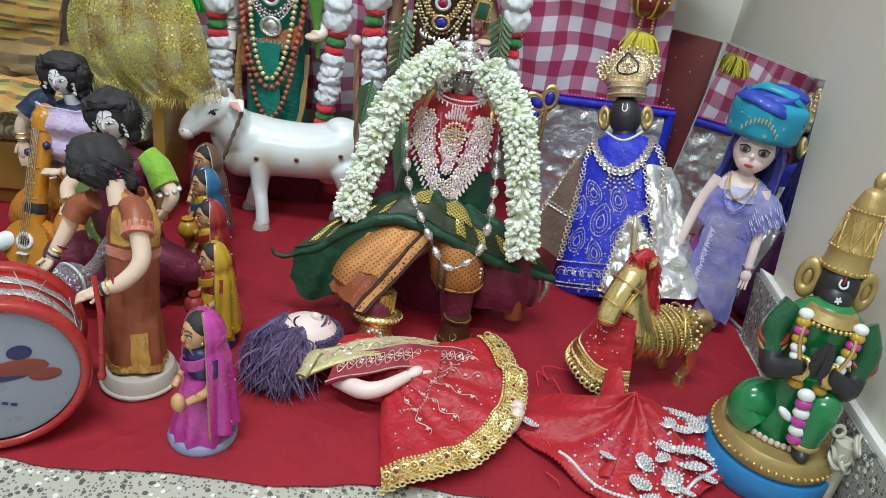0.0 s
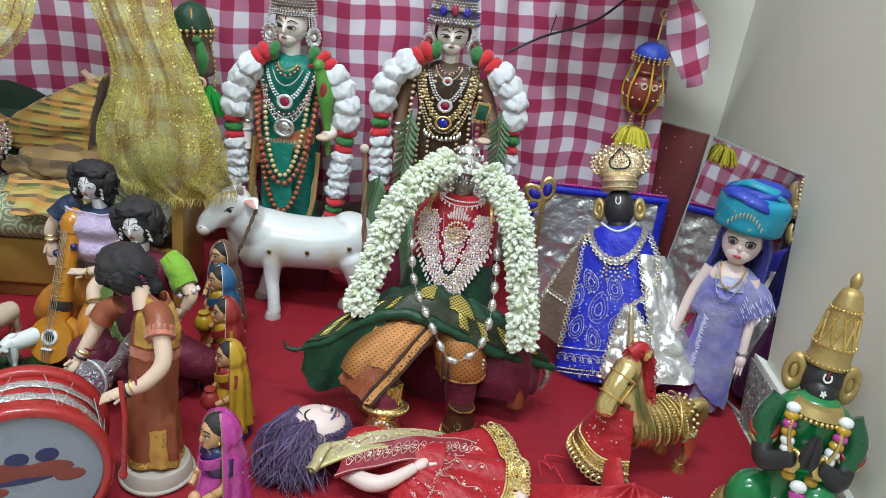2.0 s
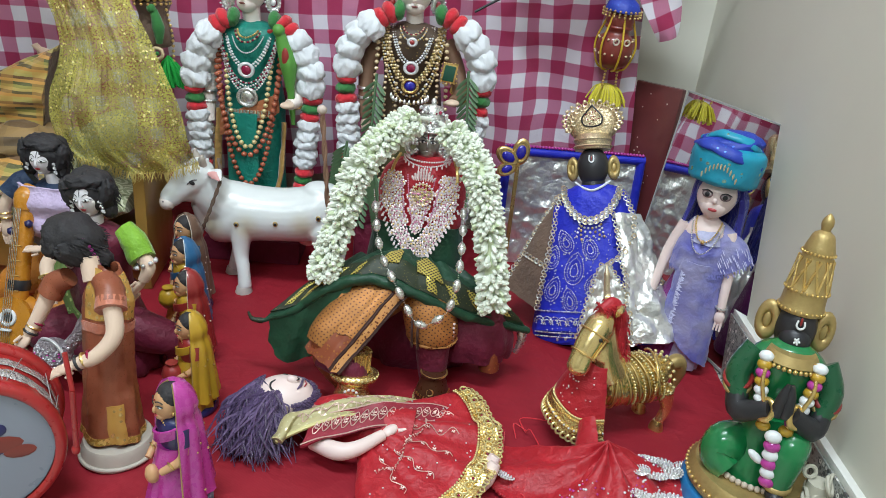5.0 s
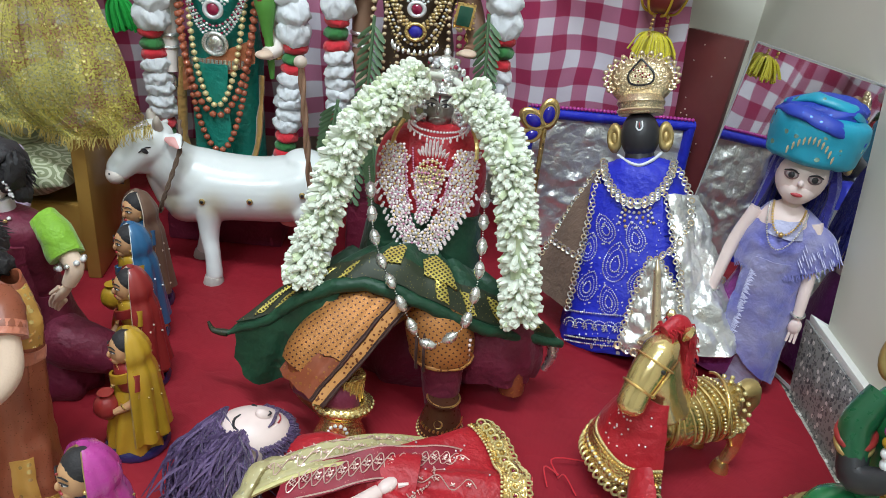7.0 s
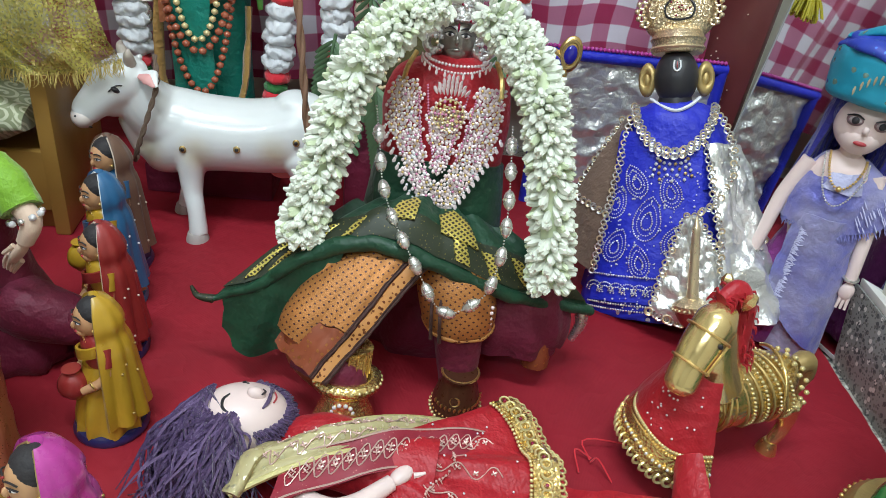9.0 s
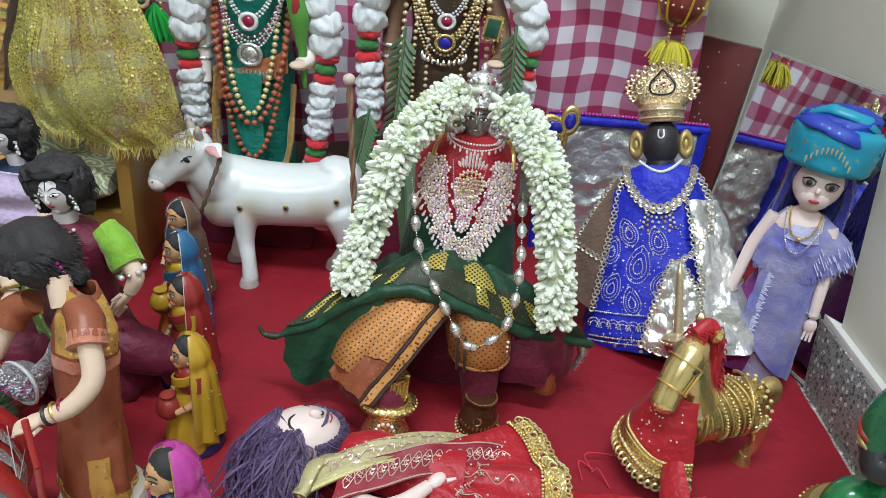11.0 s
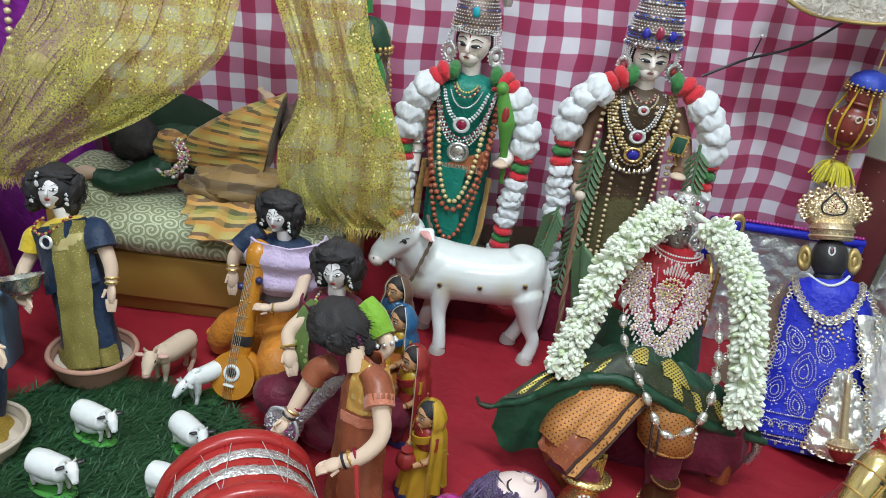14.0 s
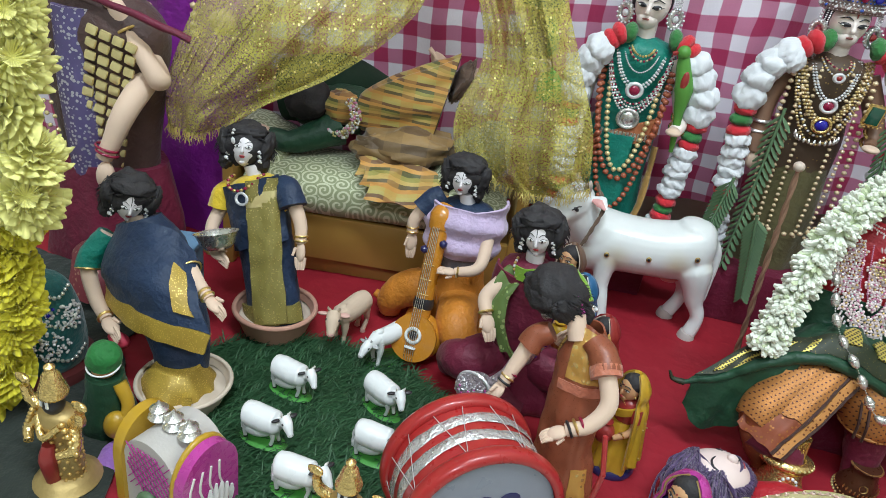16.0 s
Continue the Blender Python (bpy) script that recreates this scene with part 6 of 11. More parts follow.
for ph in (0.0, math.pi):
    s.tube([p + Vector((0.0014 * math.cos(i * 0.9 + ph), -0.0014, 0.0014 * math.sin(i * 0.9 + ph))) for i, p in enumerate(cord_path)], 0.0019, cord, 7)
thing("neck_cord", s, Matrix(), "twisted brown cord round the cow's neck", "cord")

# ---- row of painted clay women ----
for nm, veil, dress, skirt, jar, H, x, y, yaw, lab in (
    ("pink", MAGE, NAVYE, MAGE, None, 0.150, -0.147, 0.632, 50, "painted clay woman with a magenta veil on a blue-grey base"),
    ("yellow", YELE, REDE, YELE, REDE, 0.132, -0.198, 0.790, 42, "painted clay woman in a yellow veil holding a jar"),
    ("red", REDE, YELE, REDE, None, 0.138, -0.240, 0.882, 42, "painted clay woman in a red and orange veil"),
    ("blue", BLUEE, YELE, ORANGE, YELE, 0.146, -0.277, 0.958, 48, "painted clay woman in a blue veil"),
    ("grey", plain("umber_enamel", (0.16, 0.09, 0.06), 0.4), BLUEE, NAVYE, None, 0.152, -0.303, 1.028, 62, "painted clay woman in a dark brown veil"),
):
    base = BLUEE if nm == "blue" else plain("base_grey_blue", (0.25, 0.30, 0.42), 0.6) if nm == "pink" else NAVYE
    thing("clay_woman", clay_woman(H, veil, dress, skirt, base, jar), pose(x, y, 0.003, 0, 0, yaw), lab, "figurine", "row of clay women")

# ---- gilt horse in a red cape ----
def gilt_horse():
    s, w = Shape(), Shape()
    PALEG = plain("polished_gilt", (0.86, 0.66, 0.30), 0.22, 0.85, 0.12, 60, 0.12, 220, 0.2)
    CHASED = engraved("chased_bright_gilt", (0.80, 0.58, 0.22), 90, 0.26, 0.55)
    b = Shape()
    b.m = w.m = s.m = pose(0.336, 0.866, 0, 0, 0, 24)
    # body
    b.tube([(-0.046, 0, 0.082), (-0.036, 0, 0.080), (-0.015, 0, 0.077), (0.012, 0, 0.075), (0.032, 0, 0.078), (0.046, 0, 0.083), (0.058, 0, 0.090), (0.066, 0, 0.094)], [0.018, 0.030, 0.034, 0.033, 0.031, 0.026, 0.017, 0.006], CHASED, 22, 5)
    # arched neck and a heavy head bent down
    w.tube([(-0.030, 0, 0.090), (-0.042, 0, 0.118), (-0.048, 0, 0.145), (-0.050, -0.001, 0.160)], [0.030, 0.025, 0.020, 0.016], PALEG, 18, 5)
    w.tube([(-0.044, -0.002, 0.172), (-0.056, -0.006, 0.163), (-0.070, -0.012, 0.146), (-0.082, -0.018, 0.128), (-0.088, -0.022, 0.116), (-0.090, -0.023, 0.110)], [0.010, 0.0175, 0.0165, 0.0140, 0.0135, 0.008], PALEG, 20, 6)
    w.ell((-0.060, -0.006, 0.146), (0.016, 0.014, 0.012), PALEG, (0, 50, 0), 18, 10)
    hx = Vector((-0.044, -0.016, -0.062)).normalized()
    rot = tuple(57.2958 * a for a in hx.to_track_quat("Z", "Y").to_euler())
    for c, R in (((-0.0635, -0.009, 0.1545), 0.0185), ((-0.079, -0.0165, 0.132), 0.0160)):
        s.ring(c, R, 0.0013, GOLDP, rot, 26, 6)
    for e in (-1, 1):
        s.tube([Vector((-0.0635, -0.009, 0.1545)) + Vector((0.004, e * 0.0185, 0)), Vector((-0.079, -0.0165, 0.132)) + Vector((0.003, e * 0.0158, 0))], 0.0012, GOLDP, 6)
        s.petal((-0.040, e * 0.011, 0.176), (0.12, e * 0.3, 1), 0.019, 0.0055, PALEG)
        s.ell((-0.066, e * 0.0165 - 0.010, 0.155), (0.0032, 0.0018, 0.0022), BLACK, (0, 40, 0), 10, 6)
        s.ell((-0.089, e * 0.007 - 0.022, 0.114), (0.002, 0.002, 0.0016), BLACK, u=8, v=6)
        for x, k in ((-0.046, -0.010), (0.054, 0.010)):
            w.tube([(x, e * 0.018, 0.066), (x + k, e * 0.020, 0.036), (x + 0.3 * k, e * 0.020, 0.012)], [0.014, 0.0075, 0.006], PALEG, 12, 4)
            s.lathe([(0.0105, 0.0), (0.0085, 0.010), (0.006, 0.016)], GOLDP, (x + 0.2 * k, e * 0.020, 0), 14)
    # plume and red tassel mane
    s.petal((-0.044, 0, 0.178), (-0.1, 0, 1), 0.018, 0.005, GOLDP)
    rm = random.Random(6)
    path = catmull([(-0.058, -0.002, 0.182), (-0.040, 0.0, 0.186), (-0.028, 0.0, 0.172), (-0.022, -0.004, 0.145), (-0.020, -0.010, 0.120)], 6)
    s.tube(path, [0.006, 0.010, 0.010, 0.008, 0.006], REDS, 14, 0)
    for i in range(150):
        p = path[rm.randrange(len(path))]
        d = Vector((rm.uniform(-0.4, 1), rm.uniform(-1, 1), rm.uniform(-0.6, 0.5))).normalized()
        s.tube([p + d * 0.006, p + d * 0.011, p + d * 0.013 + Vector((0, 0, -0.005))], [0.0012, 0.001, 0.0004], REDS, 4, 2)
    # tail
    s.tube([(0.070, 0, 0.088), (0.083, 0.002, 0.090), (0.089, 0.002, 0.074), (0.086, 0, 0.048)], [0.009, 0.011, 0.010, 0.003], OLDGOLD, 12, 5)
    # saddle cloth: slanted ribs of beads between two raised bands
    def flank(x, a, out=0.0345):
        out -= 0.0012
        return Vector((x, out * math.cos(a), 0.076 + out * math.sin(a) * 0.98))
    for x in (-0.022, 0.038):
        s.tube([flank(x + 0.010 * math.cos(a), a, 0.0352) for a in [math.pi * (0.25 + 1.10 * q / 14) for q in range(15)]], 0.0017, GOLDP, 8, 2)
    for k in range(8):
        pts = [flank(-0.014 + 0.0072 * k + 0.022 * (q / 10 - 0.5), math.pi * (0.38 + 0.88 * q / 10), 0.0352) for q in range(11)]
        if k % 2:
            s.beads(pts, 0.0017, GOLDSEQ, 0.0042, 4)
        else:
            s.tube(pts, 0.0010, OLDGOLD, 6, 2)
    for k in range(3):
        s.tube([flank(-0.030 - 0.006 * k + 0.012 * (q / 8), math.pi * (0.45 + 0.80 * q / 8), 0.0338 - 0.001 * k) for q in range(9)], 0.0011, GOLDP, 6, 2)
    for k in range(16):
        s.bead(flank(0.050 + 0.006 * (k % 2), math.pi * (0.40 + 0.055 * k), 0.0325), 0.0028, GOLDSEQ)
    # cape over the chest with a deep lace hem
    def cape(u, v):
        a = math.pi * (0.62 + 0.84 * v)
        r = 0.020 + 0.026 * u
        return (-0.048 + r * 1.15 * math.cos(a), r * 1.12 * math.sin(a) - 0.006, 0.118 - 0.074 * u - 0.010 * v * u - 0.003 * math.sin(11 * v) * u)
    s.sheet(cape, 16, 40, REDS, 0.002)
    lace = lambda u, v: Vector(cape(0.74 + 0.30 * u, v)) + Vector((-0.003, -0.003, 0))
    s.sheet(lace, 6, 60, GOLD, 0.003)
    for i in range(46):
        v = i / 45
        s.bead(lace(-0.03, v) + Vector((-0.001, -0.001, 0)), 0.0019, GOLDSEQ)
        s.bead(lace(0.12, v) + Vector((-0.0015, -0.0015, 0)), 0.0015, GOLDP)
    for i in range(19):
        v = (i + 0.5) / 19
        s.ring(lace(1.02, v), 0.0042, 0.0014, GOLDSEQ, (80, 0, 25 * math.cos(3.1 * v)), 14, 5)
        s.bead(lace(0.55, v) + Vector((-0.002, -0.002, 0)), 0.0030, GOLDP)
        s.bead(lace(0.55, v + 0.026) + Vector((-0.002, -0.002, 0)), 0.0018, STONEC)
    for k in range(30):
        s.bead(Vector(cape(rm.uniform(0.1, 0.7), rm.uniform(0.1, 0.9))) + Vector((-0.0015, -0.0015, 0)), 0.0012, STONEW)
    v, f = fused(w, 0.0018, 6)
    v2, f2 = fused(b, 0.0018, 4)
    s.m = Matrix.Identity(4)
    s.add(v, f, PALEG)
    s.add(v2, f2, CHASED)
    return s


thing("gilt_horse", gilt_horse(), Matrix(), "chased gilt horse statuette draped in a red gold-trimmed cape", "statue")

# ---- red veil with silver stones heaped before the horse ----
s = Shape()
def veil_at(u, v):
    a = math.pi * (0.86 + 1.3 * v)
    r = 0.118 * u * (1 + 0.1 * math.sin(5 * v * math.pi))
    z = 0.05 * (1 - u) ** 1.5 + 0.012 * (1 - u * 0.6) * math.sin(17 * v + 3 * u) ** 2 + 0.005
    return (0.302 + r * math.cos(a) * 1.05, 0.742 + r * math.sin(a) * 0.92, z + 0.003)
s.sheet(veil_at, 20, 70, REDS, 0.002)
rnd = random.Random(12)
for i in range(90):
    p = veil_at(1.0, i / 89)
    s.bead((p[0], p[1], p[2] + 0.0015), 0.0022, REDS)
    p = veil_at(0.9, 0.28 + 0.7 * i / 89)
    s.bead((p[0], p[1], p[2] + 0.002), 0.0026, STONEC)
for cu, cv, R in ((0.76, 0.50, 0.013), (0.72, 0.60, 0.016), (0.78, 0.70, 0.017), (0.70, 0.80, 0.017), (0.80, 0.90, 0.016), (0.50, 0.68, 0.012), (0.46, 0.86, 0.014), (0.86, 0.16, 0.012), (0.62, 0.40, 0.010), (0.5, 0.97, 0.014), (0.68, 0.99, 0.015), (0.9, 0.80, 0.012), (0.9, 0.62, 0.012), (0.9, 0.98, 0.011), (0.58, 0.52, 0.012), (0.62, 0.72, 0.014), (0.88, 0.52, 0.012), (0.60, 0.90, 0.014), (0.36, 0.78, 0.010), (0.95, 0.72, 0.011), (0.95, 0.90, 0.011), (0.80, 0.60, 0.012), (0.55, 0.60, 0.011), (0.8, 0.8, 0.012)):
    c = Vector(veil_at(cu, cv)) + Vector((0, 0, 0.004))
    tilt = Euler((rnd.uniform(-0.45, 0.15), rnd.uniform(-0.3, 0.3), 0)).to_matrix()
    s.ell(c, (R * 0.82, R * 0.82, 0.0022), SILVERP, tuple(57.3 * a for a in tilt.to_euler()), 18, 6)
    for k in range(1, 4):
        for i in range(6 * k):
            a = 6.283 * i / (6 * k) + 0.3 * k
            s.bead(c + tilt @ Vector((R * 0.29 * k * math.cos(a), R * 0.29 * k * math.sin(a), 0.0028 - 0.0005 * k)), R * 0.115, STONEC)
    s.bead(c + tilt @ Vector((0, 0, 0.003)), R * 0.13, STONEC)
for i in range(260):
    u, v = rnd.uniform(0.35, 0.98), rnd.uniform(0.3, 1.0)
    p = veil_at(u, v)
    s.bead((p[0], p[1], p[2] + 0.0016), rnd.uniform(0.001, 0.002), STONEC if rnd.random() < 0.7 else MAGE)
s.tube([(0.285, 0.79, 0.06), (0.282, 0.75, 0.042), (0.275, 0.70, 0.022), (0.268, 0.66, 0.012)], [0.012, 0.018, 0.02, 0.012], REDS, 12, 6, 0.35)
thing("stone_veil", s, Matrix(), "red satin veil heaped on the floor, edged with silver stones", "cloth")
s = Shape()
for i in range(9):
    x, y = rnd.uniform(0.15, 0.26), rnd.uniform(0.66, 0.86)
    s.tube([(x, y, 0.006), (x + rnd.uniform(-0.03, 0.04), y + rnd.uniform(-0.02, 0.02), 0.014), (x + rnd.uniform(-0.05, 0.07), y + rnd.uniform(-0.03, 0.03), 0.006)], 0.0008, WOOLR, 5, 5)
tagged(thing("loose_threads", s, Matrix(), "loose red threads lying on the red cloth", "thread"), kind="stuff")

# ---- black-faced seated statue in green ----
def green_statue():
    s = Shape()
    s.lathe([(0.072, 0), (0.0745, 0.006), (0.0745, 0.03), (0.072, 0.034)], BLUEPL, n=40)
    s.lathe([(0.066, 0.034), (0.071, 0.040), (0.070, 0.052), (0.064, 0.060), (0.0, 0.061)], OLDGOLD, n=40)
    for j in range(56):
        a = 2 * math.pi * j / 56
        s.bead((0.0715 * math.cos(a), 0.0715 * math.sin(a), 0.047), 0.0026, GOLDP)
    s.m = Matrix.Diagonal((0.84, 0.84, 1, 1))
    s.lathe([(0.05, 0.06), (0.046, 0.075), (0.034, 0.11), (0.03, 0.14)], GREENE, (0.0, 0.008, 0), 24, k=3, ruffle=9, amp=0.06)
    # kneeling legs
    s.tube([(0.018, 0.01, 0.088), (0.028, -0.022, 0.118), (0.026, -0.040, 0.112), (0.024, -0.042, 0.07)], [0.026, 0.026, 0.023, 0.018], GREENE, 16, 5)
    s.tube([(-0.018, 0.01, 0.085), (-0.046, -0.012, 0.09), (-0.052, -0.02, 0.078), (-0.035, -0.03, 0.066)], [0.027, 0.027, 0.024, 0.018], GREENE, 16, 5)
    s.ell((0.024, -0.05, 0.066), (0.012, 0.022, 0.009), BLACK)
    s.ring((0.024, -0.044, 0.078), 0.0165, 0.004, OLDGOLD, (15, 0, 0), 20, 8)
    for j in range(14):
        a = math.pi * (0.95 + 0.62 * j / 13)
        s.bead((0.055 * math.cos(a), 0.05 * math.sin(a), 0.064), 0.0048, CREAMC)
    # trunk, arms, folded hands
    s.lathe([(0.034, 0.13), (0.036, 0.16), (0.046, 0.19), (0.044, 0.21), (0.02, 0.225)], GREENE, (0, 0.01, 0), 22, k=4, sy=0.75)
    for e in (-1, 1):
        s.tube([(e * 0.042, 0.008, 0.208), (e * 0.056, -0.004, 0.182), (e * 0.05, -0.02, 0.155)], [0.0165, 0.0165, 0.0135], plain("dark_green_sleeve", (0.008, 0.09, 0.035), 0.3, 0, 0.25, 60, 0.12, 120, 0.5), 14, 5)
        s.ring((e * 0.0545, -0.008, 0.176), 0.0165, 0.0034, REDE, (25, e * 10, 0), 20, 8)
        s.ring((e * 0.0535, -0.011, 0.169), 0.0160, 0.0028, OLDGOLD, (25, e * 10, 0), 20, 8)
        s.tube([(e * 0.052, -0.014, 0.162), (e * 0.045, -0.03, 0.147), (e * 0.014, -0.046, 0.165)], [0.0145, 0.014, 0.010], BLACK, 12, 5)
        s.ring((e * 0.018, -0.044, 0.162), 0.011, 0.004, GOLDP, (40, 60 * e, 0), 16, 8)
        s.tube([(e * 0.006, -0.047, 0.162), (e * 0.004, -0.05, 0.185), (e * 0.002, -0.049, 0.2)], [0.0085, 0.007, 0.003], BLACK, 10, 4)
        # garland bands over the shoulders
        cols = (WHITE, YELE, MAGE, YELE, WHITE)
        for i in range(9):
            q = i / 8
            s.ell((e * (0.032 - 0.018 * q ** 2), -0.020 - 0.022 * q, 0.214 - 0.072 * q), (0.0095, 0.0085, 0.0062), cols[(i) % 5], u=12, v=8)
        s.tube([(e * 0.026, -0.018, 0.218), (e * 0.03, -0.036, 0.19), (e * 0.012, -0.05, 0.15)], 0.0026, GOLDP, 8, 5)
    for i in range(6):
        s.ell((0.002 * i, -0.052 - 0.0005 * i, 0.136 - 0.011 * i), (0.011, 0.008, 0.0075), (WHITE, MAGE, WHITE, MAGE, WHITE, MAGE)[i], u=12, v=8)
    s.ell((-0.012, -0.05, 0.105), (0.012, 0.006, 0.005), WHITE, (0, 30, 0))
    s.ell((0.016, -0.05, 0.11), (0.012, 0.006, 0.005), WHITE, (0, -30, 0))
    s.lathe([(0.03, 0), (0.036, 0.004), (0.032, 0.009), (0.028, 0.014)], OLDGOLD, (0, -0.002, 0.207), 24, sy=0.8)
    for j in range(18):
        a = math.pi * (1 + j / 17)
        s.bead((0.036 * math.cos(a), -0.002 + 0.03 * math.sin(a), 0.208), 0.0032, GOLDP)
    # head with broad muzzle
    s.m = pose(0.0, 0.004, 0, -6, 0, 0) @ Matrix.Diagonal((0.8, 0.8, 0.97, 1))
    s.ell((0, 0.0, 0.243), (0.027, 0.027, 0.031), BLACK, u=22, v=14)
    s.ell((0, -0.017, 0.232), (0.021, 0.018, 0.017), BLACK)
    s.tube([(-0.004, -0.027, 0.258), (-0.005, -0.029, 0.252), (0.0, -0.0295, 0.249), (0.005, -0.029, 0.252), (0.004, -0.027, 0.258)], 0.0013, WHITE, 6, 4)
    s.ell((0, -0.0275, 0.257), (0.0016, 0.002, 0.005), REDE)
    for j in range(5):
        s.petal((0, -0.0345, 0.236), (math.cos(j * 1.257), -0.2, math.sin(j * 1.257)), 0.005, 0.0016, WHITE)
    for e in (-1, 1):
        s.ring((e * 0.036, 0.006, 0.243), 0.0135, 0.0065, OLDGOLD, (90, 0, e * 25), 20, 10, 0.85, 1.25)
        s.ell((e * 0.036, 0.006, 0.243), (0.006, 0.004, 0.011), OLDGOLD)
    s.lathe([(0.029, 0.0), (0.0305, 0.004), (0.0285, 0.010), (0.0275, 0.022), (0.0285, 0.026), (0.025, 0.034), (0.023, 0.052), (0.0195, 0.066), (0.0205, 0.07), (0.0165, 0.082), (0.013, 0.09), (0.006, 0.094), (0.008, 0.101), (0.006, 0.108), (0.001, 0.113)], OLDGOLD, (0, 0.004, 0.262), 28, k=2)
    for j in range(10):
        a0 = 2 * math.pi * j / 10
        for d in (-1, 1):
            s.tube([(0.0275 * math.cos(a0), 0.004 + 0.0275 * math.sin(a0), 0.29), (0.0222 * math.cos(a0 + d * 0.45), 0.004 + 0.0222 * math.sin(a0 + d * 0.45), 0.325)], 0.0016, GOLDP, 6)
    for z, r in ((0.266, 0.0305), (0.288, 0.0287), (0.331, 0.0212)):
        for j in range(26):
            a = 2 * math.pi * j / 26
            s.bead((r * math.cos(a), 0.004 + r * math.sin(a), z), 0.0019, GOLDP)
    return s


thing("seated_green_statue", green_statue(), pose(0.463, 0.738, 0.003, 0, 0, -16) @ Matrix.Diagonal((0.94, 0.94, 0.97, 1)), "black-faced kneeling statue in green enamel with a gilt conical crown", "statue")
s = Shape()
for j in range(16):
    a = rnd.uniform(0, 6.28)
    p = Vector((0.515 + 0.012 * math.cos(a), 0.70 + 0.01 * math.sin(a), 0.07 + rnd.uniform(-0.016, 0.03)))
    s.ring(p, rnd.uniform(0.006, 0.01), 0.0022, plain("straw_cord", (0.55, 0.52, 0.42), 0.8), (rnd.uniform(0, 90), rnd.uniform(0, 90), 0), 14, 6)
s.tube([(0.515, 0.70, 0.0), (0.515, 0.70, 0.085)], 0.012, plain("straw_cord", (0.55, 0.52, 0.42), 0.8), 8)
thing("cord_bundle", s, Matrix(), "small bundle of looped pale cord standing by the skirting", "cord")

# ---- blue-robed god with a black face ----
def blue_god():
    s = Shape()
    s.lathe([(0.092, 0.0), (0.095, 0.02), (0.082, 0.09), (0.066, 0.16), (0.058, 0.205), (0.047, 0.232), (0.02, 0.244)], ROYAL, n=40, sy=0.62, ruffle=7, amp=0.07, k=4)
    s.lathe([(0.0955, 0.002), (0.098, 0.02), (0.09, 0.062)], BLUEBR, n=40, sy=0.63, ruffle=7, amp=0.07, caps=False)
    # blue front panel with silver work
    def panel(u, v):
        z = 0.02 + 0.19 * u
        r = 0.094 - 0.16 * max(0, z - 0.02)
        x = (-0.86 + 1.30 * v) * r
        return (x, -0.62 * math.sqrt(max(0.0004, r * r - x * x * 0.8)) - 0.004, z)
    s.sheet(panel, 22, 20, ROYAL, 0.003)

    def braid(pts, R=0.0029, step=0.0046, turn=(90, 0, 0)):
        """A chain of small silver loops."""
        path, left, i = catmull(pts, 10), 0.0, 0
        for a, b in zip(path, path[1:]):
            seg = (b - a).length
            while left <= seg and seg:
                p = a.lerp(b, left / seg) + Vector((0.0012 if i % 2 else -0.0012, -0.001, 0))
                s.ring(p, R, R * 0.34, SILVERP if i % 3 else CHAMPP, turn, 10, 5)
                left += step
                i += 1
            left -= seg
    # silver tissue: crumpled side wrap, and a pointed front piece under the mace
    def tissue(u, v):
        a = -1.12 + 1.75 * v
        z = 0.196 - 0.188 * u
        r = (0.054 + 0.060 * u) * (1 + 0.05 * math.sin(13 * v + 4 * u) + 0.16 * abs(noise.noise((u * 5, v * 6, 2.0))) + 0.05 * abs(noise.noise((u * 13, v * 14, 4.0))))
        return (0.010 + r * math.cos(a), 0.68 * r * math.sin(a) - 0.006, z)
    s.sheet(tissue, 44, 50, SILFOIL, 0.003)
    braid([tissue(q / 8, 0.0) for q in range(9)])
    def front_foil(u, v):
        w = 0.004 + 0.044 * u ** 0.8
        x = 0.022 + 0.010 * u + w * (2 * v - 1)
        z = 0.120 - 0.104 * u - 0.012 * (1 - (2 * v - 1) ** 2) * u
        r = 0.097 - 0.16 * max(0, z - 0.02)
        y = -0.62 * math.sqrt(max(0.0006, r * r - x * x * 0.8)) - 0.011
        return (x, y - 0.010 * abs(noise.noise((u * 5, v * 4, 9.0))) - 0.005 * abs(noise.noise((u * 12, v * 10, 3.0))), z)
    s.sheet(front_foil, 36, 30, SILFOIL, 0.003)
    for v in (0.0, 1.0):
        braid([Vector(front_foil(q / 6, v)) + Vector((0, -0.003, 0)) for q in range(7)])
    braid([Vector(front_foil(1.0, q / 6)) + Vector((0, -0.003, 0)) for q in range(7)], 0.004, 0.006)
    # smooth blue yoke over chest and shoulders
    def cape(u, v):
        a = -2.9 + 2.75 * v
        z = 0.240 - 0.080 * u - 0.016 * math.sin(math.pi * v) * u
        r = 0.028 + 0.036 * u ** 0.6 + 0.0015 * math.sin(9 * v + 3 * u)
        return (r * math.cos(a), 0.66 * r * math.sin(a) - 0.004, z)
    s.sheet(cape, 18, 40, ROYAL, 0.003)
    braid([tissue(0.55, 0.35 + q / 8) for q in range(5)])
    # brown shawl on one side, edged with braid
    def shawl(u, v):
        return (-0.046 - 0.034 * u - (0.010 + 0.052 * u) * v, -0.030 - 0.022 * u + 0.034 * v + 0.004 * math.sin(6 * u + 3 * v), 0.224 - 0.172 * u + 0.034 * u * v)
    s.sheet(shawl, 14, 8, BROWNC, 0.004)
    braid([Vector(shawl(q / 6, 0)) + Vector((0, -0.004, 0)) for q in range(7)])
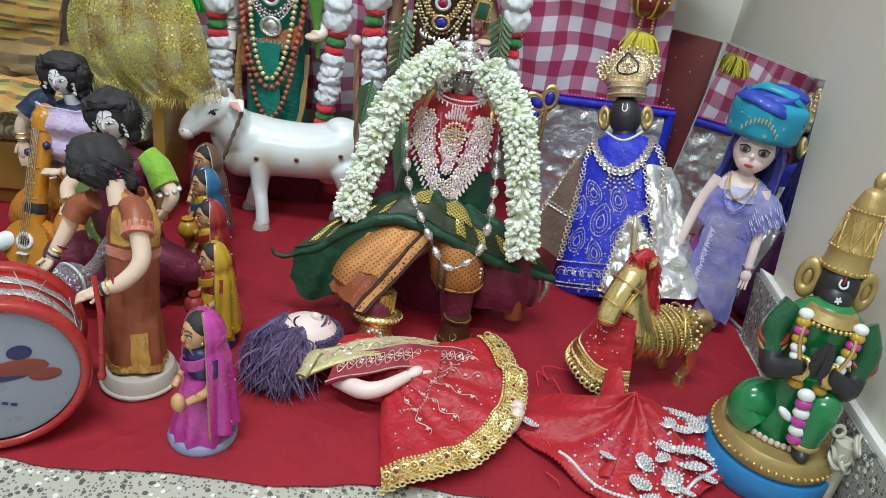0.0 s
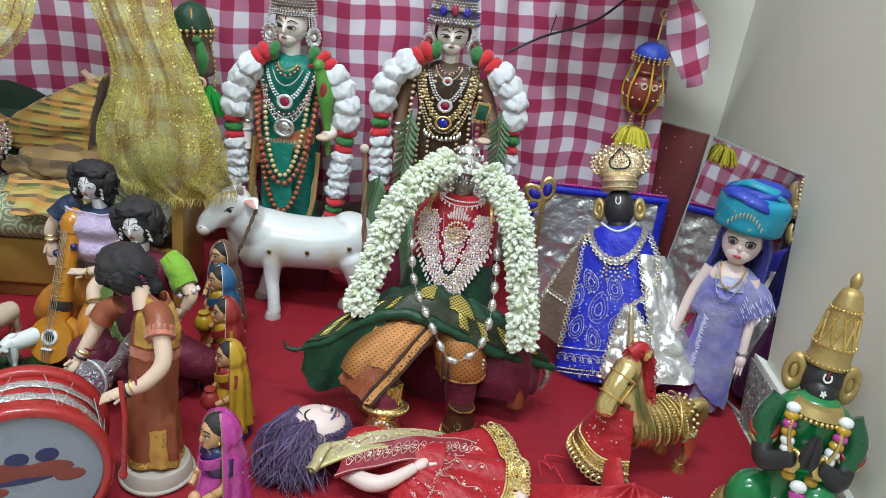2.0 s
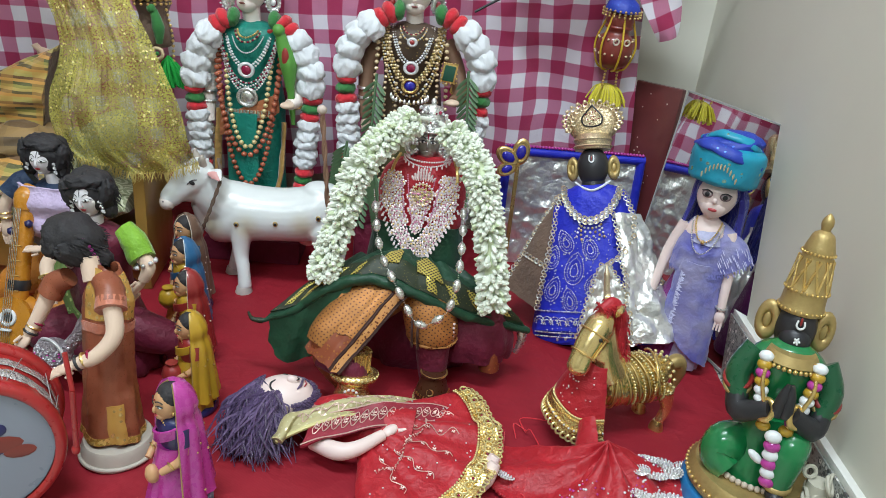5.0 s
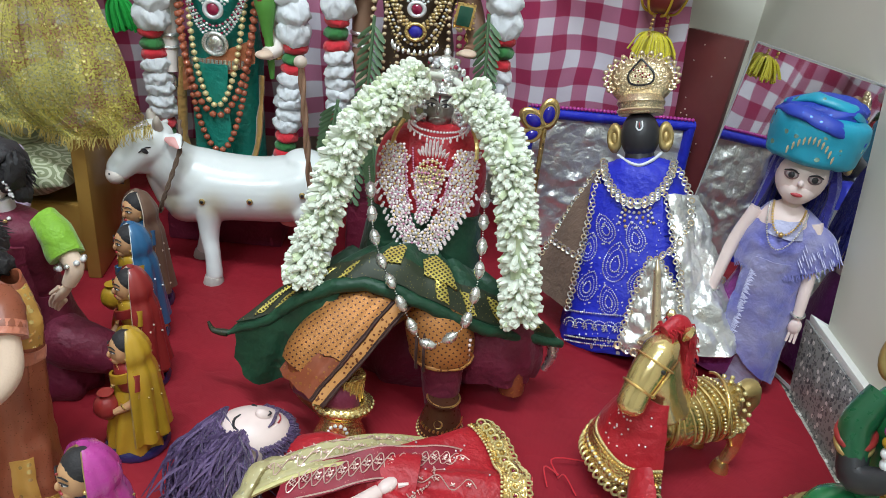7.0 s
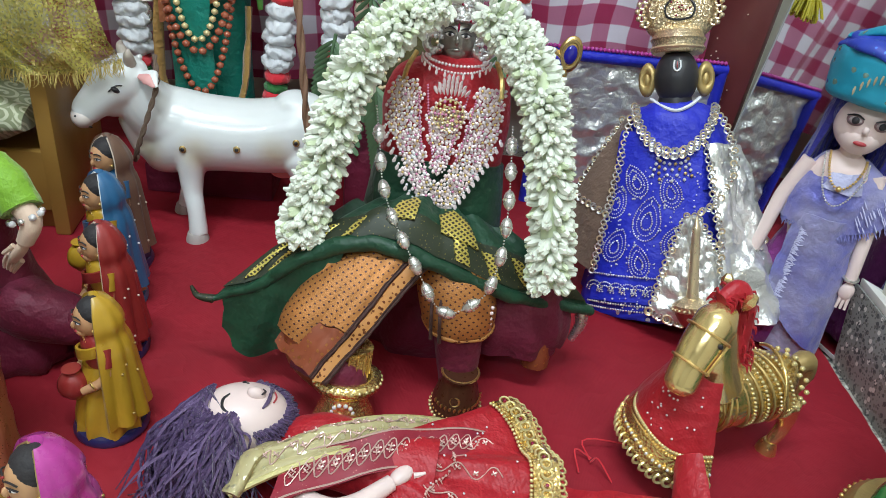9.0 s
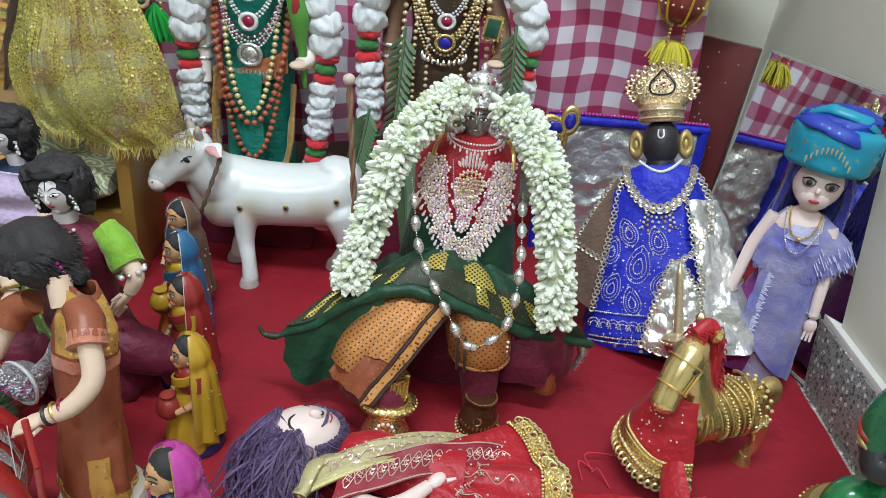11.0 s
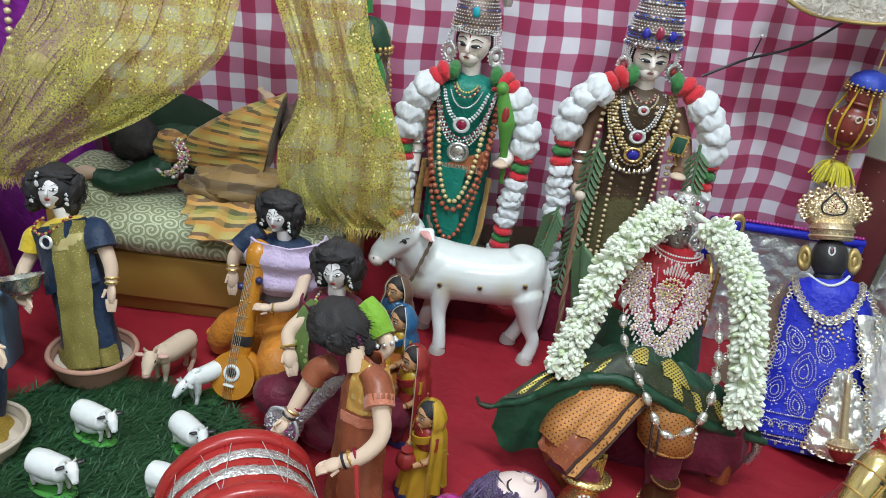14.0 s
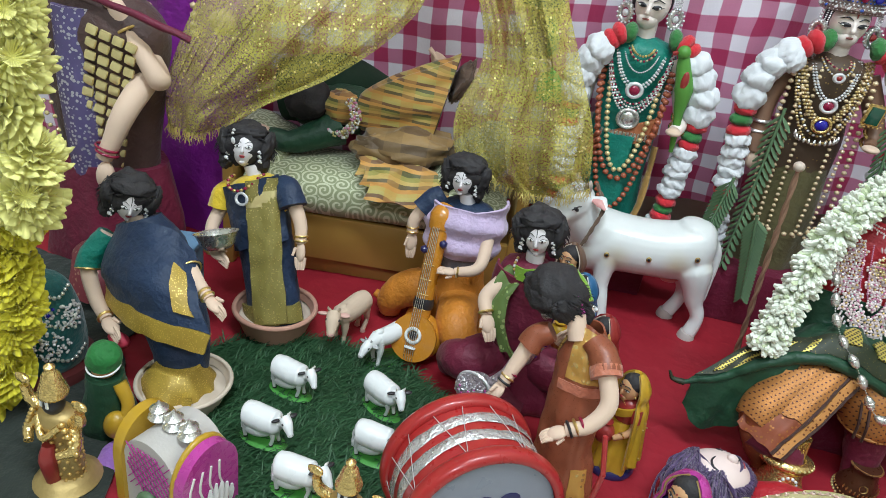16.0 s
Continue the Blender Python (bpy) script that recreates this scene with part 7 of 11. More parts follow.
    braid([Vector(shawl(q / 6, 1)) + Vector((0, -0.004, 0)) for q in range(7)])
    braid([Vector(shawl(0.62, q / 5)) + Vector((0, -0.004, 0)) for q in range(6)])
    braid([(0.048, -0.026, 0.226), (0.060, -0.036, 0.196), (0.062, -0.044, 0.165), (0.046, -0.056, 0.135), (0.026, -0.066, 0.122)])
    # neck, face, ear discs
    s.tube([(0, 0, 0.236), (0, -0.002, 0.252)], [0.02, 0.017], BLACK, 14)
    s.ell((0, -0.004, 0.270), (0.024, 0.023, 0.031), BLACK, u=22, v=14)
    s.tube([(-0.003, -0.0265, 0.286), (-0.0035, -0.0275, 0.278), (0, -0.028, 0.2745), (0.0035, -0.0275, 0.278), (0.003, -0.0265, 0.286)], 0.001, WHITE, 6, 4)
    s.ell((0, -0.027, 0.281), (0.0009, 0.001, 0.004), REDE, u=6, v=4)
    for e in (-1, 1):
        s.ring((e * 0.031, 0.0, 0.268), 0.0085, 0.0045, OLDGOLD, (90, 0, 20 * e), 18, 8, 0.8, 1.5)
        s.ell((e * 0.031, 0.0, 0.268), (0.004, 0.003, 0.008), OLDGOLD)
    # necklaces
    for dz, R in ((0.0, 0.0030), (-0.006, 0.0026)):
        braid([(-0.042 * math.cos(math.pi * q / 10), -0.018 - 0.038 * math.sin(math.pi * q / 10) ** 0.7, 0.238 + dz - 0.050 * math.sin(math.pi * q / 10) ** 1.3) for q in range(11)], R, 0.0044)
    for i in range(13):
        a = math.pi * i / 12
        s.petal((-0.043 * math.cos(a), -0.018 - 0.036 * math.sin(a), 0.232 - 0.045 * abs(math.sin(a)) ** 1.3 if 0 < i < 12 else 0.232), (0, -0.3, -1), 0.008, 0.0022, SILVERP)
    rnd = random.Random(5)
    def robe(x, z, lift=0.0065):
        r = 0.094 - 0.16 * max(0, z - 0.02)
        return Vector((x, -0.62 * math.sqrt(max(0.0005, r * r - x * x * 0.8)) - lift, z))
    for k in range(4):
        for j in range(8 - k):
            a = 0.25 + (2.64 * j) / (7 - k)
            s.bead(robe(0.016 * math.cos(a) * (1 + 0.1 * k), 0.182 - 0.006 * k - 0.008 * math.sin(a), 0.008), 0.0022, STONEC if (j + k) % 3 else GOLDP)
    for i in range(210):
        x, z = rnd.uniform(-0.066, 0.03), rnd.uniform(0.012, 0.17)
        s.bead(robe(x, z), rnd.uniform(0.0007, 0.0015), STONEC)
    # paisley outlines of sequins, filled with a smaller one
    for cx, cz, h, lean in ((-0.058, 0.128, 0.030, 0.3), (-0.036, 0.152, 0.030, -0.4), (-0.024, 0.110, 0.040, 0.2), (-0.058, 0.080, 0.032, 0.4), (0.0, 0.142, 0.030, -0.3), (-0.03, 0.064, 0.030, -0.2), (0.004, 0.090, 0.03, 0.5)):
        for q, r in ((1.0, 0.0011), (0.72, 0.0009), (0.4, 0.0012)):
            pts = []
            for j in range(13):
                a = 2 * math.pi * j / 12
                tip = 1 + 0.45 * max(0, math.cos(a)) ** 3
                x, z = 0.36 * h * q * math.sin(a), 0.5 * h * q * math.cos(a) * tip
                pts.append(robe(cx + x * math.cos(lean) + z * math.sin(lean), cz - x * math.sin(lean) + z * math.cos(lean), 0.0075))
            s.beads(pts, r, SILVERP if q != 0.72 else STONEC, 0.0026, 4)
    # scalloped silver hem
    for k in range(9):
        cx = -0.078 + 0.0125 * k
        for R in (0.006, 0.0095):
            s.beads([robe(cx + R * math.cos(a), 0.030 + R * 1.2 * math.sin(a), 0.0085) for a in (0, 0.6, 1.2, 1.8, 2.4, 3.14)], 0.0011, SILVERP, 0.0024, 4)
    for z in (0.012, 0.018, 0.050):
        s.beads([robe(x, z, 0.0085) for x in (-0.085, -0.06, -0.03, 0.0, 0.02)], 0.0014, SILVERP, 0.003)
    # white collar edge
    s.tube([(-0.026, -0.010, 0.246), (-0.012, -0.027, 0.236), (0.002, -0.031, 0.232), (0.016, -0.026, 0.238), (0.026, -0.010, 0.247)], 0.002, WOOLW, 6, 5)
    # crown with a heart-shaped plate and radiating knobs
    s.lathe([(0.027, 0), (0.029, 0.004), (0.0275, 0.010), (0.030, 0.015), (0.027, 0.02), (0.024, 0.024)], CHAMP, (0, 0, 0.296), 28)
    s.lathe([(0.0285, 0), (0.03, 0.002), (0.0285, 0.004)], CHAMPP, (0, 0, 0.299), 28)
    s.lathe([(0.026, 0.0), (0.036, 0.011), (0.040, 0.026), (0.034, 0.042), (0.018, 0.051), (0.004, 0.054)], CHAMP, (0, 0.006, 0.314), 30, sy=0.32, k=3)
    heart = [(0, 0.364), (-0.007, 0.356), (-0.015, 0.346), (-0.014, 0.336), (-0.006, 0.332), (0.006, 0.332), (0.014, 0.336), (0.015, 0.346), (0.007, 0.356), (0, 0.364)]
    s.tube([(x, -0.0105, z) for x, z in heart], 0.0013, BLACK, 6, 4)
    s.beads([(x * 1.22, -0.0095, 0.35 + (z - 0.35) * 1.2) for x, z in heart], 0.0014, CHAMPP, 0.003, 5)
    for k in range(4):
        for j in range(6 + 3 * k):
            a = 6.283 * j / (6 + 3 * k) + 0.2 * k
            R = 0.002 + 0.0028 * k
            s.bead((R * math.cos(a), -0.0115 + 0.0004 * k, 0.346 + R * math.sin(a)), 0.0013, CHAMPP if (j + k) % 4 else RUBY)
    for i in range(17):
        a = math.pi * (-0.16 + 1.32 * i / 16)
        p = Vector((0.038 * math.cos(a), -0.004, 0.341 + 0.024 * math.sin(a)))
        q = Vector((0.045 * math.cos(a), -0.006, 0.342 + 0.030 * math.sin(a)))
        s.ring(p.lerp(q, 0.45), 0.0035, 0.0012, CHAMPP, (90, 0, 0), 12, 5)
        s.bead(q, 0.0034, CHAMPP)
        s.bead(p, 0.003, CHAMP)
    for i in range(12):
        a = math.pi * (-0.1 + 1.2 * i / 11)
        s.ring((0.029 * math.cos(a), -0.010, 0.343 + 0.019 * math.sin(a)), 0.0034, 0.0010, CHAMP, (90, 0, 0), 12, 5)
    # gilt mace held before the skirt, head down
    s.lathe([(0.0065, 0.030), (0.0055, 0.06), (0.0042, 0.105), (0.0046, 0.108), (0.0030, 0.112), (0.0008, 0.122)], CHAMPP, (0.026, -0.082, 0.0), 18)
    s.lathe([(0.004, -0.002), (0.010, 0.002), (0.016, 0.012), (0.0175, 0.018)], REDE, (0.026, -0.080, 0.004), 22, k=2)
    s.lathe([(0.0175, 0.0), (0.0195, 0.003), (0.0195, 0.007), (0.015, 0.010), (0.007, 0.016)], CHAMP, (0.026, -0.080, 0.020), 24)
    for j in range(22):
        a = 6.283 * j / 22
        s.bead((0.026 + 0.0198 * math.cos(a), -0.080 + 0.0198 * math.sin(a), 0.0225), 0.0018, CHAMPP)
    return s


thing("blue_robed_statue", blue_god(), pose(0.340, 1.082, 0.003, -20.5, -13, -12) @ Matrix.Scale(1.036, 4), "black-faced deity in royal blue and silver tissue with a gilt crown", "statue")

# peacock-feather ornament and the framed silver panel behind
s = Shape()
s.tube([(0, 0, -0.13), (0, 0, 0.0)], 0.003, GOLDP, 8)
for a, w in ((60, 1.0), (-5, 1.0), (120, 0.8)):
    d = Vector((-math.sin(radians(a)) if a > 0 else 0.1, 0, math.cos(radians(a)))) if a != -5 else Vector((0.12, 0, 1))
    c = d.normalized() * 0.017
    e = (0, -57.3 * math.atan2(-d.x, d.z), 0)
    s.ell(c, (0.0125 * w, 0.004, 0.019 * w), GOLDP, e, 18, 10)
    s.ell(c + Vector((0, -0.003, 0)), (0.007 * w, 0.003, 0.010 * w), SAPPH, e, 14, 8)
    s.ring(c + Vector((0, -0.003, 0)), 0.0105 * w, 0.0016, OLDGOLD, (90, e[1], 0), 18, 6, 0.85, 1.3)
thing("feather_ornament", s, pose(0.189, 1.3, 0.218, -6, 0, 4) @ Matrix.Scale(1.28, 4), "gilt feather ornament set with blue glass eyes", "ornament")
panel = holder("framed_panel", pose(0.30, 1.36, 0.0, -5, 0, 8), "silver tissue panel with a blue ribbon border leaning on the cloth", "panel")
part("tissue", Shape().sheet(lambda u, v: (-0.125 + 0.25 * u, 0.012 * abs(noise.noise((u * 5, v * 5, 0))) + 0.008 * abs(noise.noise((u * 13, v * 13, 3))) - 0.004, 0.004 + 0.218 * v), 48, 48, SILFOIL, 0.003), panel)
for a, b in (((-0.128, 0.0), (-0.128, 0.226)), ((0.128, 0.0), (0.128, 0.226)), ((-0.134, 0.226), (0.134, 0.226))):
    part("ribbon", Shape().tube([(a[0], -0.004, a[1]), (b[0], -0.004, b[1])], 0.0085, ROYAL, 10), panel, "blue ribbon edging")
part("braid", Shape().beads([(-0.13, -0.008, 0.236), (0.0, -0.008, 0.237), (0.13, -0.008, 0.236)], 0.0035, MAGE, 0.006), panel, "pink braid")

# dark red lacquered board
board = holder("lacquered_board", pose(0.428, 1.42, 0.0, -3, 0, -40), "dark red lacquered board standing against the cloth", "board")
part("body", Shape().box((0, 0, 0.182), (0.095, 0.016, 0.364), DARKWOOD, (0, 0, 0), 0.003), board)
for i in range(14):
    part("speck", Shape().bead((rnd.uniform(-0.025, 0.028), -0.0085, rnd.uniform(0.12, 0.35)), 0.0014, CREAMC), board, "pale paint speck")

# leaning mirror
TRUE_MIRROR = bpy.data.materials.new("silvered_glass")
TRUE_MIRROR.use_nodes = True
_p = TRUE_MIRROR.node_tree.nodes["Principled BSDF"]
_p.inputs["Base Color"].default_value, _p.inputs["Metallic"].default_value, _p.inputs["Roughness"].default_value = (0.8, 0.82, 0.81, 1), 1.0, 0.03

GREYEDGE = plain("ground_glass_edge", (0.45, 0.46, 0.45), 0.4, 0.2)
mirror = holder("leaning_mirror", pose(0.482, 1.165, 0.004, 0, 0, -70) @ pose(0, 0, 0, -6, 0, 0), "frameless mirror with a thin grey edge leaning on the wall", "mirror")
part("glass", Shape().box((0, 0, 0.187), (0.316, 0.004, 0.366), TRUE_MIRROR, bev=0), mirror, "mirror glass")
for c, sz in (((-0.159, 0, 0.187), (0.002, 0.006, 0.372)), ((0.159, 0, 0.187), (0.002, 0.006, 0.372)), ((0, 0, 0.372), (0.320, 0.006, 0.002)), ((0, 0, 0.002), (0.320, 0.006, 0.004))):
    part("edge", Shape().box(c, sz, GREYEDGE, bev=0), mirror, "thin grey ground edge")

# ---- doll with a turban ----
def turban_doll():
    s = Shape()
    # magenta underskirt showing at one side, pale lining at the foot
    s.lathe([(0.050, 0.006), (0.052, 0.02), (0.044, 0.085), (0.036, 0.13), (0.028, 0.165)], MAGENTA, (-0.016, 0.006, 0), n=36, sy=0.7, ruffle=6, amp=0.08, k=3, lean=(0.014, 0))
    s.lathe([(0.026, 0.0), (0.028, 0.02), (0.026, 0.07)], SATINW, (0.020, -0.012, 0), n=24, sy=0.7, ruffle=5, amp=0.08)
    # long shot-silk front of the sari
    def drape(u, v):
        a = -2.55 + 2.75 * v
        z = 0.190 - (0.178 - 0.075 * (1 - v) ** 2) * u
        r = (0.036 + 0.012 * u) * (1 + 0.06 * math.sin(8 * v + 3 * u) + 0.03 * math.sin(17 * v))
        return (0.004 + r * math.cos(a) + 0.008 * u, 0.82 * r * math.sin(a) - 0.006, z)
    s.sheet(drape, 34, 54, SHEERV, 0.002)
    # wrap crossing the chest, drawn out to a point over one arm
    def wrap(u, v):
        a = -3.35 + 3.6 * v
        point = math.exp(-((v - 0.97) / 0.16) ** 2)
        z = 0.262 - (0.088 - 0.035 * point) * u - 0.018 * math.sin(math.pi * v) * (1 - u)
        r = (0.020 + 0.024 * min(1, 1.8 * u) ** 0.7 + 0.036 * point * u) * (1 + 0.035 * math.sin(11 * v + 5 * u))
        return (r * math.cos(a), 0.74 * r * math.sin(a), z)
    s.sheet(wrap, 22, 76, SHEERV, 0.002)
    s.sheet(lambda u, v: Vector(wrap(0.04 + 0.30 * u, 0.36 + 0.36 * v)) + Vector((0, -0.0025, 0.002)), 8, 20, SATINW, 0.0015)
    rnd = random.Random(2)
    for i in range(120):
        v = i / 119
        s.petal(Vector(wrap(1.0, v)) + Vector((0, -0.001, 0.002)), (rnd.uniform(-0.2, 0.9), -0.25, -1), rnd.uniform(0.005, 0.013), 0.0010, SHEERV, 0.4)
        s.petal(Vector(drape(0.05 + 0.9 * v, 0.12)) + Vector((0, -0.002, 0)), (0.9, -0.2, rnd.uniform(-0.6, 0.4)), rnd.uniform(0.005, 0.012), 0.0008, PALEV, 0.4)
        if v > 0.7:
            s.petal(Vector(wrap(rnd.uniform(0.4, 0.9), v)) + Vector((0, -0.003, 0)), (0.6, -0.3, -0.8), rnd.uniform(0.008, 0.015), 0.0009, PALEV, 0.4)
    s.lathe([(0.03, 0.15), (0.034, 0.2), (0.035, 0.235), (0.024, 0.256), (0.011, 0.266)], PINK, n=20, sy=0.66, k=3)
    # head, hair and turban are large for the body
    s.m = Matrix.Translation((0, -0.004, 0.286)) @ Matrix.Scale(1.2, 4) @ Matrix.Translation((0, 0.004, -0.292))
    s.tube([(0, 0, 0.262), (0, -0.002, 0.288)], 0.0105, PINK, 12)
    s.ell((0, -0.004, 0.306), (0.026, 0.026, 0.03), PINK, u=22, v=14)
    s.ell((0, -0.012, 0.293), (0.019, 0.018, 0.017), PINK)
    s.ell((0, -0.031, 0.302), (0.003, 0.004, 0.004), PINK, u=8, v=6)
    for e in (-1, 1):
        s.ell((e * 0.0115, -0.0265, 0.309), (0.0078, 0.0032, 0.0056), plain("eye_shade", (0.26, 0.17, 0.18), 0.5), (0, 0, e * 22), 14, 8)
        s.ell((e * 0.0115, -0.0287, 0.309), (0.0058, 0.0022, 0.0034), plain("eye_grey", (0.42, 0.36, 0.36), 0.4), (0, 0, e * 22), 14, 8)
        s.ell((e * 0.0115, -0.0305, 0.309), (0.0034, 0.0016, 0.0034), BLACK, (0, 0, e * 20), 12, 8)
        s.tube([(e * 0.005, -0.0298, 0.3115), (e * 0.012, -0.0302, 0.3145), (e * 0.019, -0.0245, 0.3115)], 0.0007, BLACK, 5, 4)
    s.ell((0, -0.0295, 0.2895), (0.006, 0.002, 0.0022), LIP, u=10, v=6)
    # blue hair falling behind
    rnd = random.Random(9)
    s.ell((0, 0.006, 0.312), (0.03, 0.028, 0.03), BHAIR)
    for i in range(70):
        a = rnd.uniform(-0.35, math.pi + 0.35)
        x, y = 0.028 * math.cos(a), 0.006 + 0.024 * max(-0.25, math.sin(a))
        L = rnd.uniform(0.08, 0.12)
        s.tube([(x, y, 0.322), (x * 1.2 + 0.004, y + 0.006, 0.29), (x * 1.25 + rnd.uniform(-0.008, 0.012), y + rnd.uniform(0.0, 0.014), 0.322 - L)], [0.005, 0.0055, 0.001], BHAIR, 5, 4)
    # turban: a broad turquoise brocade band, twisted blue silk above
    s.lathe([(0.034, -0.002), (0.043, 0.002), (0.0455, 0.012), (0.0475, 0.030), (0.046, 0.044), (0.034, 0.050), (0.012, 0.054), (0.002, 0.055)], TURQ, (0, 0, 0.324), 44, k=3, ruffle=4, amp=0.02)
    s.tube([(-0.046, 0.004, 0.368), (-0.028, -0.034, 0.374), (0.010, -0.042, 0.366), (0.042, -0.018, 0.354)], [0.004, 0.008, 0.009, 0.004], BLUES, 14, 8, 0.5)
    blob(s, (-0.004, 0.004, 0.374), (0.043, 0.040, 0.017), BLUES, (6, -8, 0), 0.16, 1.9, 3.0, 40, 22)
    s.tube([(-0.040, 0.012, 0.376), (-0.014, -0.020, 0.388), (0.022, -0.020, 0.382), (0.042, 0.006, 0.368)], [0.004, 0.008, 0.008, 0.004], TURQ, 14, 8, 0.5)
    for j in range(11):
        a = -2.1 + 0.09 * j
        s.petal((0.0485 * math.cos(a), 0.0485 * math.sin(a), 0.346 - 0.0006 * (j - 5) ** 2), (math.cos(a) * 0.1, math.sin(a) * 0.1, 1), 0.009, 0.0018, PEARL, 0.4)
    s.m = Matrix.Identity(4)
    # arms
    for e in (-1, 1):
        s.tube([(e * 0.036, 0, 0.246), (e * 0.05, -0.004, 0.195), (e * 0.055, -0.016, 0.145), (e * 0.057, -0.02, 0.120)], [0.010, 0.009, 0.0075, 0.0065], PINK, 12, 6)
        s.ell((e * 0.058, -0.022, 0.108), (0.0085, 0.006, 0.012), PINK)
        for j in range(3):
            s.tube([(e * (0.055 + 0.004 * j), -0.023, 0.102), (e * (0.054 + 0.005 * j), -0.026, 0.086)], [0.0024, 0.0016], PINK, 6)
        s.ring((e * 0.056, -0.019, 0.126), 0.0085, 0.0018, SILVERP, (15, 0, 0), 14, 6)
        s.tube([(e * 0.014, 0, 0.06), (e * 0.014, -0.006, 0.02), (e * 0.014, -0.014, 0.004)], [0.012, 0.009, 0.006], PINK, 10, 4)
    necklace(s, (0, -0.006, 0.262), 0.02, 0.034, 0.0018, GOLDP, 0.028)
    necklace(s, (0, -0.006, 0.259), 0.024, 0.05, 0.0015, SILVERP, 0.034)
    s.bead((0, -0.035, 0.228), 0.004, GOLDP)
    return s


SATINW = cloth("pale_lining_satin", (0.42, 0.42, 0.62), 0.4, 0.1, 900, 40, 0.2)
PALEV = plain("pale_violet_thread", (0.52, 0.52, 0.74), 0.5, 0, 0.1, 60, 0)
MAGENTA = cloth("magenta_cloth", (0.22, 0.025, 0.20), 0.7, 0.3, 900, 50, 0.25)
BLUES = brocade("blue_turban_silk", (0.02, 0.05, 0.40), (0.05, 0.12, 0.5), 130, 0.2)
thing("turban_doll", turban_doll(), pose(0.452, 1.052, 0.006, -5, 1, -22) @ Matrix.Scale(0.885, 4), "vinyl doll with blue hair, turquoise turban and violet drape", "doll")

# ---- the two tall statues at the back ----
def tall_statue(woman):
    s = Shape()
    dress, over = (TEALC, RUSTC) if woman else (BROWNG, OLIVEBR)
    s.lathe([(0.05, 0.0), (0.053, 0.03), (0.05, 0.16), (0.052, 0.24), (0.046, 0.29), (0.05, 0.325), (0.056, 0.36), (0.048, 0.382), (0.02, 0.395)], dress, n=30, sy=0.62, k=3, ruffle=6, amp=0.03)
    if woman:
        def pleat(u, v):
            a = -1.9 + 1.1 * v
            return (0.062 * math.cos(a) * (1 - 0.1 * u) - 0.01, 0.05 * math.sin(a) - 0.002, 0.02 + 0.22 * u)
        s.sheet(lambda u, v: (lambda p: (-p[0] * 0.9 - 0.01, p[1], p[2]))(pleat(u, v)), 14, 10, TEALC, 0.003)
        def slope(u, v):
            x = -0.05 + 0.10 * u
            z = 0.21 + 0.05 * u + 0.035 * (v - 0.5)
            return (x, -0.036 - 0.008 * math.cos(3.0 * (u - 0.5)), z)
        s.sheet(slope, 14, 6, RUSTC, 0.003)
        s.tube([(-0.055, -0.02, 0.24), (-0.058, -0.035, 0.12), (-0.03, -0.05, 0.06), (0.0, -0.054, 0.045), (0.03, -0.05, 0.06), (0.05, -0.04, 0.12), (0.055, -0.02, 0.22)], 0.007, GOLDC, 8, 5, 0.5)
    else:
        for x in (-0.036, -0.02, 0.022, 0.038):
            s.beads([(x, -0.032, 0.37), (x * 1.15, -0.04, 0.28), (x * 1.1, -0.042, 0.15), (x * 1.0, -0.042, 0.07)], 0.0035, PEARL, 0.0105)
        s.lathe([(0.056, 0.0), (0.058, 0.03), (0.054, 0.12), (0.051, 0.2)], OLIVEC, n=30, sy=0.62, ruffle=8, amp=0.05)
    # arms
    arm_mat = WFACE if woman else BROWNARM
    s.tube([(0.052, 0, 0.365), (0.075, -0.012, 0.31), (0.08, -0.035, 0.27), (0.072, -0.055, 0.262)], [0.017, 0.015, 0.012, 0.01], arm_mat, 12, 6)
    s.ell((0.07, -0.064, 0.263), (0.012, 0.014, 0.006), SKIN)
    s.tube([(-0.052, 0, 0.365), (-0.072, -0.006, 0.31), (-0.074, -0.02, 0.24), (-0.072, -0.026, 0.215)], [0.017, 0.015, 0.012, 0.01], arm_mat, 12, 6)
    s.ell((-0.072, -0.027, 0.2), (0.009, 0.008, 0.016), SKIN if not woman else SILVERP)
    for z in (0.28, 0.262):
        s.ring((0.08, -0.03, z), 0.013, 0.003, GOLD, (40, 0, 0), 16, 6)
        s.ring((-0.074, -0.016, z - 0.01), 0.0135, 0.003, SILVER, (0, 0, 0), 16, 6)
    s.tube([(0, 0, 0.385), (0, -0.003, 0.42)], 0.0145, WFACE, 14)
    keep = s.m.copy()
    s.m = keep @ pose(0, -0.004, 0.444, 4, 5 if woman else 0, -12 if woman else 0)
    s.ell((0, 0, 0.004), (0.026, 0.029, 0.035), WFACE, u=26, v=18)
    s.ell((0, -0.011, -0.018), (0.0165, 0.0165, 0.0165), WFACE, u=20, v=14)
    s.tube([(0, -0.0275, 0.008), (0, -0.0315, -0.004), (0, -0.0300, -0.008)], [0.0022, 0.0036, 0.0030], WFACE, 10, 4)
    s.ell((0, -0.0282, -0.0165), (0.0052, 0.0018, 0.0019), plain("dark_lip", (0.28, 0.09, 0.08), 0.45), u=12, v=8)
    for e in (-1, 1):
        s.ell((e * 0.0110, -0.0265, 0.0035), (0.0072, 0.0024, 0.0034), BLACK, (0, e * -6, e * 22), 14, 8)
        s.ell((e * 0.0150, -0.0266, 0.0030), (0.0022, 0.0014, 0.0013), EYEW, (0, 0, e * 30), 10, 6)
